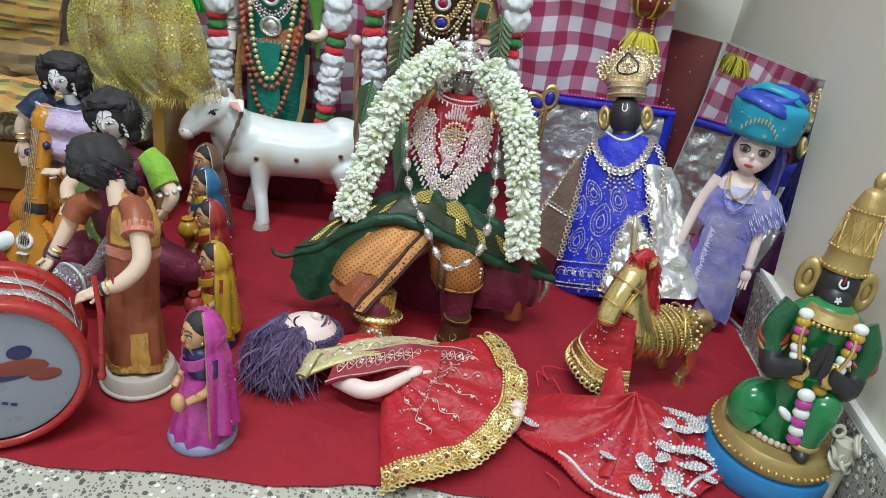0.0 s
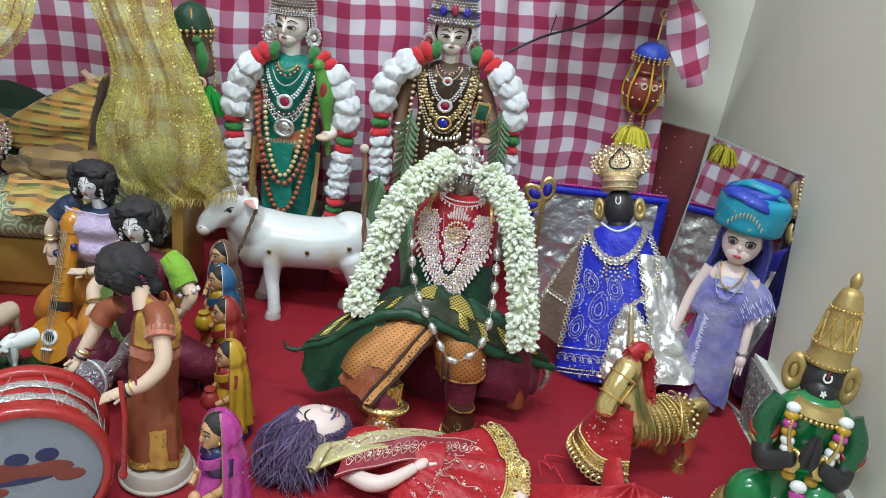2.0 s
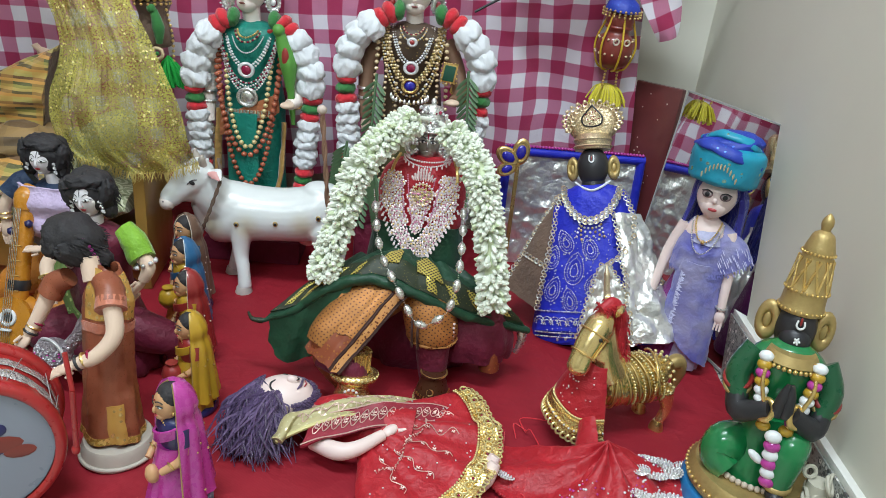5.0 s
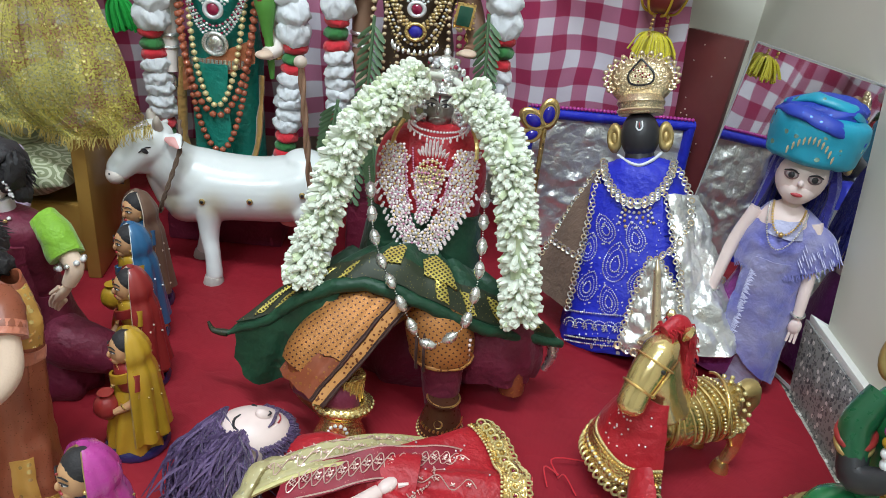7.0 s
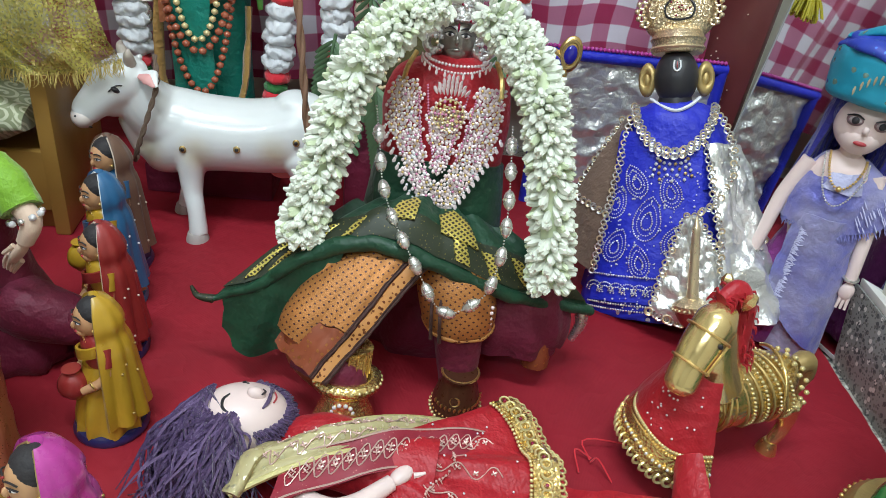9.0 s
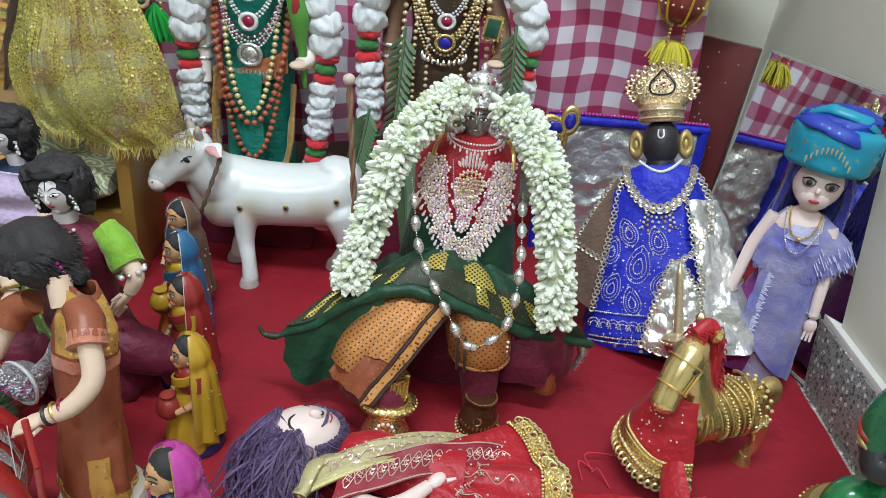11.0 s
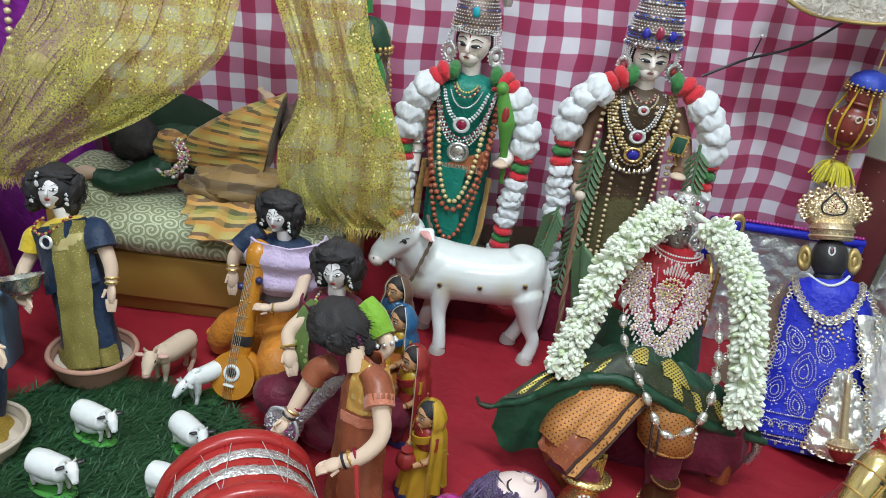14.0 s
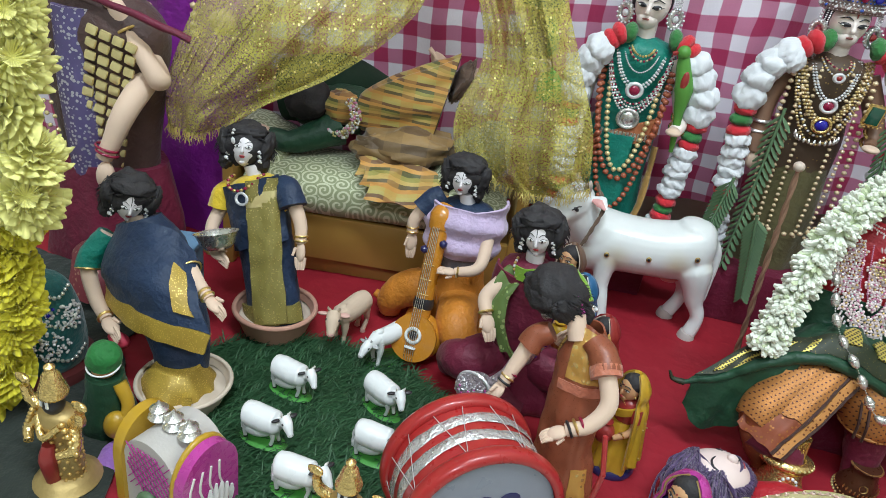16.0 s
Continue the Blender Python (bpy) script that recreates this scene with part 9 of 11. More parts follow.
YOKE = brocade("shiny_gold_yoke", (0.50, 0.27, 0.06), (0.86, 0.64, 0.24), 150, 0.30, 0.4)


def drummer_doll():
    """A stuffed doll bowing over the drum, its face almost hidden by its hair."""
    s = Shape()
    s.m = pose(-0.252, 0.702, 0.022) @ pose(0, 0, 0, -8, -9, -34)

    def robe(u, v):
        """The long silk drape from the shoulders to the hem, in soft uneven folds."""
        a = 2 * math.pi * v
        w = 0.030 + 0.006 * u - 0.004 * math.sin(math.pi * u)
        w *= min(1.0, 0.42 + 3.2 * u) if u < 0.19 else 1.0
        w *= 1 + (0.05 * math.sin(5 * a + 2.0 * u) + 0.035 * math.sin(9 * a + 5 * u)) * max(0.0, u - 0.15) + 0.10 * noise.noise((2.2 * math.cos(a), 2.2 * math.sin(a), 2.5 * u))
        return Vector((w * math.cos(a), 0.78 * w * math.sin(a) - 0.002 * math.sin(math.pi * u), 0.196 * (1 - u) - 0.006 * math.cos(a) ** 2 * (u < 0.2)))
    s.sheet(robe, 48, 64, RUSTSH, 0.002)
    s.lathe([(0.0, 0.0), (0.034, 0.001), (0.0345, 0.004)], RUSTSH, n=40, sy=0.78)
    # gold-woven end over the shoulder and down the back, a border down the other edge and at the hem
    s.sheet(lambda u, v: robe(0.05 + 0.26 * u, 0.74 + 0.36 * v) * 1.035, 14, 22, YOKE, 0.002)
    s.sheet(lambda u, v: robe(0.33 + 0.05 * u, 0.70 + 0.44 * v) * 1.04, 4, 26, BANDR, 0.002)
    s.sheet(lambda u, v: robe(0.12 + 0.86 * u, 0.50 + 0.055 * v + 0.02 * u) * 1.03, 30, 5, GOLDBR, 0.002)
    s.sheet(lambda u, v: robe(0.78 + 0.21 * u, 0.88 + 0.10 * v) * 1.03, 10, 6, YOKE, 0.002)
    s.sheet(lambda u, v: robe(0.955 + 0.04 * u, v) * 1.02, 3, 50, GOLDBR, 0.002)
    s.m = Matrix.Identity(4)
    # short sleeves with a folded band
    s.tube([(-0.258, 0.722, 0.206), (-0.246, 0.712, 0.200), (-0.238, 0.700, 0.189)], [0.012, 0.0150, 0.0150], RUSTSH, 18, 6)
    s.tube([(-0.241, 0.705, 0.193), (-0.237, 0.697, 0.185)], [0.0156, 0.0158], BANDR, 18, 3)
    s.tube([(-0.298, 0.728, 0.200), (-0.312, 0.726, 0.190), (-0.318, 0.720, 0.178)], [0.011, 0.013, 0.013], RUSTSH, 18, 6)
    s.tube([(-0.272, 0.728, 0.198), (-0.280, 0.738, 0.220)], 0.010, SKIN, 12)
    painted_head(s, HEADC, 0.0235, -52, 58, 0, seed=11, big=1.16, jewel=False)
    for k in range(11):
        q = k / 10
        s.bead(HEADC + Vector((0.020 + 0.013 * math.sin(2.0 * q), -0.018 + 0.004 * q, 0.022 - 0.042 * q)), 0.0024, MAGE)
    for k in range(3):
        s.ell(HEADC + Vector((-0.004 + 0.006 * k, 0.006, 0.029)), (0.006, 0.004, 0.0025), WHITE, (0, 10, 30 * k), 10, 6)
    stuffed_arm(s, [(-0.238, 0.700, 0.189), (-0.229, 0.684, 0.164), (-0.242, 0.670, 0.145), (-0.262, 0.664, 0.136)], 0.0088, (-0.279, 0.657, 0.128), None, cuffs=3)
    stuffed_arm(s, [(-0.318, 0.722, 0.180), (-0.326, 0.712, 0.158), (-0.334, 0.702, 0.138)], 0.0080, (-0.342, 0.692, 0.122), None, cuffs=3)
    return s


thing("sari_doll", drummer_doll(), Matrix(), "cloth doll in a rust silk sari bowing over the drum", "doll", "cloth sari dolls")


def drum():
    h = holder("toy_drum", pose(-0.335, 0.607, 0.083, -4, 0, 33) @ Matrix.Scale(0.86, 4), "red toy drum with a white head, silver bands and plastic wrap", "drum")
    rot = Matrix.Rotation(radians(90), 4, "X")
    def ringed(sh):
        return sh
    def turned(prof, mat, n=48):
        s = Shape()
        s.m = rot
        return s.lathe(prof, mat, n=n)
    part("shell", turned([(0.083, -0.042), (0.083, 0.042)], REDPL), h)
    for z in (-0.016, 0.010):
        s = Shape()
        s.m = rot
        s.lathe([(0.0838, z - 0.0075), (0.0846, z - 0.006), (0.0846, z + 0.006), (0.0838, z + 0.0075)], foil("silver_band", (0.72, 0.72, 0.72), 160, 0.25, 0.4), n=48, caps=False)
        part("silver_band", s, h, "shiny silver band")
    for z, nm in ((0.044, "front_rim"), (-0.044, "back_rim")):
        s = Shape()
        s.m = rot
        s.lathe([(0.080, z - 0.011), (0.089, z - 0.009), (0.0915, z), (0.089, z + 0.008), (0.082, z + 0.0095), (0.079, z + 0.007)], REDPL, n=56, k=2, caps=False)
        part(nm, s, h, "red plastic rim")
    s = Shape()
    s.m = rot
    s.lathe([(0.079, 0.0475), (0.06, 0.0485), (0.0, 0.049)], DRUMH, n=48)
    part("drum_head", s, h, "white film drum head")
    # printed picture reduced to plain patches
    for x, z, a, b, m in ((-0.02, 0.012, 0.03, 0.012, MAROONP), (0.022, 0.008, 0.028, 0.011, MAROONP), (-0.035, -0.012, 0.02, 0.008, MAROONP), (0.045, -0.004, 0.016, 0.008, MAROONP), (-0.005, 0.026, 0.012, 0.009, NAVYE), (0.024, 0.027, 0.012, 0.009, NAVYE), (-0.048, 0.014, 0.012, 0.01, NAVYE), (0.0, -0.002, 0.03, 0.004, NAVYE), (-0.05, -0.026, 0.013, 0.011, NAVYE)):
        part("printed_patch", Shape().ell((x, -0.0492, z), (a, 0.0008, b), m, u=20, v=6), h, "dark printed patch")
    s = Shape()
    for i in range(3):
        s.box((-0.004 + 0.008 * i, -0.0494, -0.03 - 0.003 * i), (0.006, 0.0008, 0.003), NAVYE, (0, 20, 0), 0)
    part("printed_bar", s, h, "small dark printed bars")
    for i in range(8):
        a = 6.283 * i / 8 + 0.3
        for da in (-0.2, 0.2):
            part("lacing", Shape().tube([(0.0855 * math.cos(a), -0.036, 0.0855 * math.sin(a)), (0.0855 * math.cos(a + da), 0.036, 0.0855 * math.sin(a + da))], 0.0005, plain("grey_lacing", (0.45, 0.42, 0.42), 0.6), 5), h)


drum()
s = Shape().tube([(-0.225, 0.60, 0.155), (-0.228, 0.602, 0.12), (-0.231, 0.604, 0.088)], [0.0026, 0.0026, 0.003], REDPL, 10, 4).ell((-0.232, 0.604, 0.083), (0.004, 0.004, 0.006), REDPL)
s.tube([(-0.225, 0.60, 0.155), (-0.232, 0.607, 0.19)], 0.0024, REDPL, 8)
thing("drum_stick", s, Matrix(), "red plastic drum stick leaning on the drum", "drum stick")

# ---- seated dolls making music ----
LIMEBR = brocade("lime_brocade_border", (0.10, 0.16, 0.04), (0.42, 0.52, 0.22), 120, 0.30, 0.5)


def singer_doll():
    """A seated doll in maroon, knees spread, one sleeve lime, the other under a brocade border."""
    s = Shape()
    s.m = pose(-0.338, 0.868, 0.003, 0, 0, -12)
    # folded legs under the skirt
    s.lathe([(0.062, 0.0), (0.066, 0.014), (0.058, 0.045), (0.042, 0.085), (0.036, 0.115)], MAROON, n=44, sy=0.82, ruffle=8, amp=0.07, k=4)
    for e, x1, y1 in ((1, 0.085, 0.006), (-1, -0.070, -0.040)):
        s.tube([(e * 0.015, 0.0, 0.060), (x1 * 0.6, y1 - 0.014, 0.062), (x1, y1, 0.046), (x1 * 1.08, y1 + 0.004, 0.020)], [0.030, 0.028, 0.021, 0.012], MAROON, 18, 6)
    s.tube([(-0.03, -0.035, 0.055), (0.0, -0.050, 0.030), (0.03, -0.046, 0.012)], [0.022, 0.020, 0.014], MAROON, 14, 5)
    # torso
    s.lathe([(0.034, 0.105), (0.036, 0.135), (0.041, 0.172), (0.036, 0.192), (0.018, 0.204)], MAROON, (0.0, 0.0, 0), 30, sy=0.74, k=4, lean=(0.0, -0.012))
    def drape(u, v):
        a = -2.75 + 2.1 * v
        z = 0.196 - 0.105 * u - 0.018 * v
        r = 0.039 + 0.006 * u + 0.0025 * math.sin(9 * v + 3 * u)
        return (r * 1.1 * math.cos(a), r * 0.86 * math.sin(a) - 0.010 * (1 - u), z)
    s.sheet(drape, 18, 28, MAROON, 0.003)
    s.tube([(0.0, -0.012, 0.198), (0.0, -0.014, 0.216)], 0.011, FACE, 12)
    painted_head(s, (0.0, -0.018, 0.238), 0.0215, 12, 2, -6, seed=21, big=1.12)
    necklace(s, (0, -0.020, 0.203), 0.018, 0.014, 0.0022, GOLDP, 0.022, STONEC)
    s.sheet(lambda u, v: (-0.012 + 0.024 * v, -0.040 - 0.004 * math.sin(3 * v), 0.204 - 0.018 * u + 0.006 * v), 5, 6, LIMEC, 0.002)
    s.m = Matrix.Identity(4)
    # lime sleeve, bent elbow and hand hanging
    s.tube([(-0.306, 0.860, 0.200), (-0.292, 0.852, 0.190), (-0.276, 0.842, 0.172)], [0.013, 0.0165, 0.0155], LIMEC, 18, 7)
    stuffed_arm(s, [(-0.280, 0.845, 0.176), (-0.266, 0.836, 0.166), (-0.272, 0.832, 0.148)], 0.0088, (-0.289, 0.834, 0.124), None, cuffs=0)
    for k in range(9):
        a = 6.2832 * k / 9
        s.bead((-0.271 + 0.013 * math.cos(a), 0.838 + 0.010 * math.sin(a), 0.168 + 0.006 * math.cos(a)), 0.0034, SILVERP if k % 2 else STONEC)
    # broad brocade border falling over the other arm
    def border(u, v):
        return (-0.368 + 0.022 * v - 0.020 * math.sin(math.pi * u) + 0.018 * u, 0.842 - 0.040 * u - 0.010 * v, 0.198 - 0.062 * u - 0.026 * u * u - 0.010 * v + 0.004 * math.sin(8 * v + 5 * u))
    s.sheet(border, 22, 10, LIMEBR, 0.003)
    stuffed_arm(s, [(-0.372, 0.838, 0.176), (-0.384, 0.822, 0.160), (-0.378, 0.808, 0.146)], 0.0095, (-0.368, 0.796, 0.128), None, cuffs=1)
    return s


thing("sari_doll", singer_doll(), Matrix(), "seated cloth doll in a maroon sari with one lime sleeve", "doll", "cloth sari dolls")
seq = foil("sequin_fan", (0.62, 0.55, 0.6), 300, 0.3, 0.8)
s = Shape()
s.ell((0, 0, 0.0), (0.026, 0.014, 0.023), seq, (0, -20, 0), 22, 14)
s.ring((0, -0.004, 0.0), 0.024, 0.0022, STONEC, (90, 0, -20), 26, 6)
s.tube([(0.018, 0, 0.012), (0.035, 0.004, 0.034), (0.048, 0.010, 0.058), (0.066, 0.018, 0.076)], [0.008, 0.008, 0.010, 0.004], seq, 12, 5)
rq = random.Random(8)
for k in range(90):
    a, q = rq.uniform(0, 6.28), rq.uniform(0.1, 1.0)
    s.bead((0.024 * q * math.cos(a), -0.014 * math.sqrt(max(0.0, 1 - q * q)) - 0.001, 0.021 * q * math.sin(a)), 0.0015, STONEC if k % 4 else MAGE)
for k in range(34):
    t = k / 33
    s.bead((0.020 + 0.046 * t + rq.uniform(-0.006, 0.006), -0.006 + 0.022 * t, 0.014 + 0.062 * t + rq.uniform(-0.006, 0.006)), rq.uniform(0.0018, 0.0032), (STONEC, RUBY, SILVERP, SAPPH)[k % 4])
thing("sequined_purse", s, pose(-0.372, 0.790, 0.052, 0, 0, 0), "small silver sequined purse hung on a beaded chain", "purse")


def veena_player():
    """A seated doll with a draped lavender top and a saffron skirt."""
    s = Shape()
    s.m = pose(-0.450, 0.962, 0.003, 0, 0, -6) @ Matrix.Diagonal((1, 1, 0.95, 1))
    s.lathe([(0.058, 0.0), (0.060, 0.012), (0.052, 0.050), (0.040, 0.095), (0.034, 0.125)], ORNGC, n=54, sy=0.85, ruffle=11, amp=0.08, k=4)
    for e, x1, y1 in ((1, 0.045, -0.055), (-1, -0.085, 0.0)):
        s.tube([(e * 0.012, -0.010, 0.070), (x1 * 0.7, y1 - 0.012, 0.062), (x1, y1 - 0.016, 0.036), (x1 * 1.05, y1 - 0.014, 0.010)], [0.030, 0.028, 0.024, 0.016], ORNGC, 18, 6)
    s.tube([(-0.085, 0.0, 0.030), (-0.105, -0.004, 0.024), (-0.120, -0.006, 0.028)], [0.012, 0.010, 0.006], ORNGC, 10, 4)
    s.lathe([(0.034, 0.115), (0.035, 0.150), (0.041, 0.190), (0.036, 0.212), (0.016, 0.224)], NAVYC, n=30, sy=0.74, k=4)
    # lavender cloth wound round the chest, sagging in folds
    def wound(u, v):
        a = -math.pi - 0.45 + (math.pi + 0.9) * v
        z = 0.224 - 0.076 * u - 0.008 * math.sin(2.5 * v) + 0.010 * v
        r = 0.0425 + 0.006 * math.sin(math.pi * u) + 0.0032 * math.sin(13 * u + 4 * math.sin(3 * v)) + 0.002 * math.sin(7 * v)
        return (r * 1.12 * math.cos(a), r * 0.94 * math.sin(a), z)
    s.sheet(wound, 30, 34, LAVC, 0.003)
    s.sheet(lambda u, v: Vector(wound(0.92 + 0.25 * u, 0.2 + 0.62 * v)) + Vector((0, 0.004, -0.004)), 8, 20, cloth("grey_underskirt", (0.16, 0.14, 0.15), 0.7), 0.003)
    s.tube([(0.0, -0.004, 0.218), (-0.002, -0.006, 0.236)], 0.011, FACE, 12)
    painted_head(s, (-0.008, -0.012, 0.256), 0.0215, 8, 0, 4, seed=31, big=1.15)
    s.m = Matrix.Identity(4)
    s.tube([(-0.484, 0.958, 0.216), (-0.498, 0.950, 0.204), (-0.508, 0.944, 0.192)], [0.013, 0.016, 0.016], NAVYC, 16, 6)
    stuffed_arm(s, [(-0.505, 0.946, 0.196), (-0.516, 0.940, 0.176), (-0.516, 0.938, 0.156)], 0.0086, (-0.514, 0.934, 0.130), None, cuffs=2)
    stuffed_arm(s, [(-0.412, 0.942, 0.178), (-0.412, 0.905, 0.150), (-0.440, 0.894, 0.140)], 0.0082, (-0.458, 0.890, 0.140), None, cuffs=1)
    return s


thing("sari_doll", veena_player(), Matrix(), "cloth doll in lavender top and saffron skirt behind the veena", "doll", "cloth sari dolls")


def veena():
    h = holder("toy_veena", pose(-0.472, 0.872, 0.042, -22, -3, -4), "small varnished wooden veena standing upright", "veena")
    s = Shape()
    s.ell((0, 0.004, 0), (0.034, 0.022, 0.034), VWOOD, u=26, v=14)
    part("bowl", s, h)
    s = Shape()
    s.m = Matrix.Rotation(radians(90), 4, "X")
    s.lathe([(0.031, 0.010), (0.032, 0.018), (0.0, 0.019)], VWOOD, n=36)
    part("soundboard", s, h)
    s = Shape().ring((0, -0.0195, 0.004), 0.0095, 0.0025, WHITE, (90, 0, 0), 22, 8).ell((0, -0.019, 0.004), (0.006, 0.002, 0.006), BLACK, u=14, v=6)
    part("rosette", s, h, "white ring round a black centre")
    part("bridge", Shape().box((0, -0.022, -0.012), (0.016, 0.006, 0.004), WHITE), h, "white bridge")
    s = Shape()
    s.tube([(0, -0.004, 0.028), (0, -0.004, 0.1), (0, -0.002, 0.15)], [0.0125, 0.0122, 0.0125], VWOOD, 16, 3)
    part("neck", s, h)
    s = Shape().tube([(0, -0.002, 0.148), (0.0, -0.002, 0.165), (0.002, 0.004, 0.178)], [0.015, 0.017, 0.012], VWOOD, 14, 4)
    part("pegbox", s, h)
    part("collar", Shape().lathe([(0.0130, 0.0), (0.0142, 0.006), (0.0130, 0.014)], BLACK, (0, -0.004, 0.040), 18), h, "black lacquered collar")
    for z, e in ((0.118, -1), (0.13, 1)):
        part("peg", Shape().bead((e * 0.012, -0.012, z), 0.006, NAVYE).tube([(0, -0.01, z), (e * 0.012, -0.012, z)], 0.002, NAVYE, 6), h, "dark tuning peg")
    s = Shape()
    for x in (-0.006, -0.003, 0, 0.003, 0.006):
        s.tube([(x, -0.0205, -0.03), (x, -0.024, -0.012), (x * 0.7, -0.0195, 0.15)], 0.0005, SILVERP, 4)
    for z in (0.04, 0.06, 0.08, 0.1):
        s.tube([(-0.008, -0.0160, z), (0.008, -0.0160, z)], 0.0007, GOLDP, 5)
    part("string", s, h, "thin metal strings and frets")


veena()

# ---- the wooden cot with its bedding ----
cot = holder("wooden_cot", pose(-0.385, 1.068, 0.003, 0, 0, 11.5), "varnished yellow-brown wooden cot with a plain front board", "cot")
part("front_board", Shape().box((-0.225, 0.006, 0.068), (0.43, 0.012, 0.075), WOOD, bev=0.003), cot)
part("headboard", Shape().box((-0.006, 0.075, 0.098), (0.018, 0.16, 0.196), WOOD, bev=0.004), cot)
part("headboard", Shape().box((-0.446, 0.075, 0.098), (0.018, 0.16, 0.196), WOOD, bev=0.004), cot)
part("back_board", Shape().box((-0.225, 0.15, 0.068), (0.43, 0.012, 0.075), WOOD, bev=0.003), cot)
part("slat_base", Shape().box((-0.225, 0.078, 0.092), (0.43, 0.13, 0.012), WOOD, bev=0.002), cot)
part("plinth", Shape().box((-0.225, 0.02, 0.015), (0.43, 0.01, 0.03), WOOD, bev=0.002), cot)


def cushion(lx, ly, lz, seed, mat=None):
    s = Shape()
    rings = []
    for i in range(15):
        u = -1 + 2 * i / 14
        k = max(0.12, (1 - abs(u) ** 5)) ** 0.5
        ring = []
        for j in range(28):
            a = 2 * math.pi * j / 28
            ca, sa = math.cos(a), math.sin(a)
            y = math.copysign(abs(ca) ** 0.6, ca) * ly * (0.92 + 0.08 * k)
            z = math.copysign(abs(sa) ** 0.8, sa) * lz * k * (1 - 0.25 * abs(ca) ** 4)
            q = 1 + 0.05 * noise.noise((u * 2 + seed, ca * 2, sa * 2))
            ring.append((u * lx, y * q, z * q + lz))
        rings.append(ring)
    return s.rings(rings, mat or DAMASK)


CW = pose(-0.385, 1.068, 0.003, 0, 0, 11.5)
thing("bed_cushion", cushion(0.2, 0.078, 0.04, 1), CW @ pose(-0.225, 0.06, 0.101), "pale green damask mattress cushion on the cot", "cushion", "damask bedding")
thing("bed_cushion", cushion(0.080, 0.075, 0.036, 4), CW @ pose(-0.072, 0.078, 0.168, 0, -48, 0), "pale green damask pillow propped at the cot end", "cushion", "damask bedding")
thing("bed_cushion", cushion(0.05, 0.075, 0.036, 7), CW @ pose(-0.432, 0.09, 0.140, 0, 20, 0), "pale green damask pillow propped at the cot end", "cushion", "damask bedding")


def sleeping_doll():
    """Lies on its side along the cot: green sleeve thrown out, jewelled bodice, wide plaid skirt."""
    s = Shape()
    s.tube([(-0.400, 0.040, 0.205), (-0.365, 0.044, 0.200), (-0.330, 0.058, 0.212), (-0.300, 0.075, 0.225)], [0.015, 0.017, 0.022, 0.028], GREENC, 16, 6)
    s.ell((-0.412, 0.036, 0.212), (0.018, 0.010, 0.011), SKIN, (0, -10, 0), 14, 10)
    for j in range(4):
        s.tube([(-0.422, 0.030 + 0.005 * j, 0.215), (-0.434, 0.026 + 0.006 * j, 0.208)], [0.0036, 0.0024], SKIN, 7)
    s.tube([(-0.37, 0.12, 0.235), (-0.31, 0.11, 0.245), (-0.26, 0.10, 0.245)], [0.030, 0.038, 0.036], GREENC, 18, 6)
    blob(s, (-0.350, 0.074, 0.262), (0.036, 0.030, 0.034), HAIR, (0, 0, 0), 0.2, 2.4, 4.0)
    # jewelled bodice
    blob(s, (-0.298, 0.076, 0.256), (0.030, 0.028, 0.026), PLAID, (0, 12, 0), 0.16, 2.2, 3.0)
    rj = random.Random(17)
    for row, (R, n) in enumerate(((0.036, 30), (0.031, 26), (0.026, 20))):
        for k in range(n):
            a = -1.9 + 2.9 * k / n
            for e in range(2):
                s.bead((-0.302 + R * math.cos(a) + rj.uniform(-0.002, 0.002), 0.052 - 0.003 * row + rj.uniform(-0.002, 0.002), 0.252 + R * math.sin(a) + rj.uniform(-0.002, 0.002)), rj.uniform(0.0018, 0.0034), (STONEC, GOLDSEQ, SILVERP, PINKST)[(k + e + row) % 4])
    # wide skirt in long flattened folds, closed at the hem
    def ring(u, k=1.0):
        out = []
        for j in range(72):
            a = 2 * math.pi * j / 72
            ca, sa = math.cos(a), math.sin(a)
            f = 1 + 0.07 * math.sin(7 * a + 2.0 * u) * (0.25 + u) + 0.16 * noise.noise((2.2 * ca, 2.2 * sa, 2.6 * u + 7)) * (0.4 + u) + 0.03 * math.sin(15 * a - 4 * u) * u
            f *= k
            z = 0.254 + 0.040 * u + (0.026 + 0.040 * u ** 0.7) * sa * f
            out.append(Vector((-0.272 + 0.128 * u + 0.20 * (z - 0.29) * u, 0.084 - (0.028 + 0.016 * u) * ca * f, z)))
        return out
    s.rings([ring(i / 24) for i in range(25)] + [ring(1.0, 0.93)], PLAID)
    s.rings([[p + Vector((0.001 - 0.02 * q, 0, 0)) for p in ring(1.0, 0.93 - 0.5 * q)] for q in (0.0, 0.5, 1.0)], BROWNC)
    # crumpled folds of the same silk on the mattress
    for m in range(3):
        def fold(u, v):
            return (-0.255 + 0.115 * u + 0.010 * m + 0.006 * math.sin(3 * v), 0.012 - 0.012 * m - (0.024 + 0.006 * m) * v - 0.005 * math.sin(8 * u + 2 * v + m) * v, 0.205 - 0.010 * m - 0.018 * v + 0.004 * math.sin(11 * u + 1.7 * m) + 0.006 * math.sin(math.pi * v))
        s.sheet(fold, 36, 10, PLAID, 0.003)
    blob(s, (-0.190, 0.052, 0.218), (0.078, 0.046, 0.030), PLAIDB, (0, -4, 0), 0.25, 2.4, 5.0)
    blob(s, (-0.230, 0.030, 0.212), (0.040, 0.020, 0.022), PLAIDB, (0, 10, 0), 0.3, 2.4, 9.0)
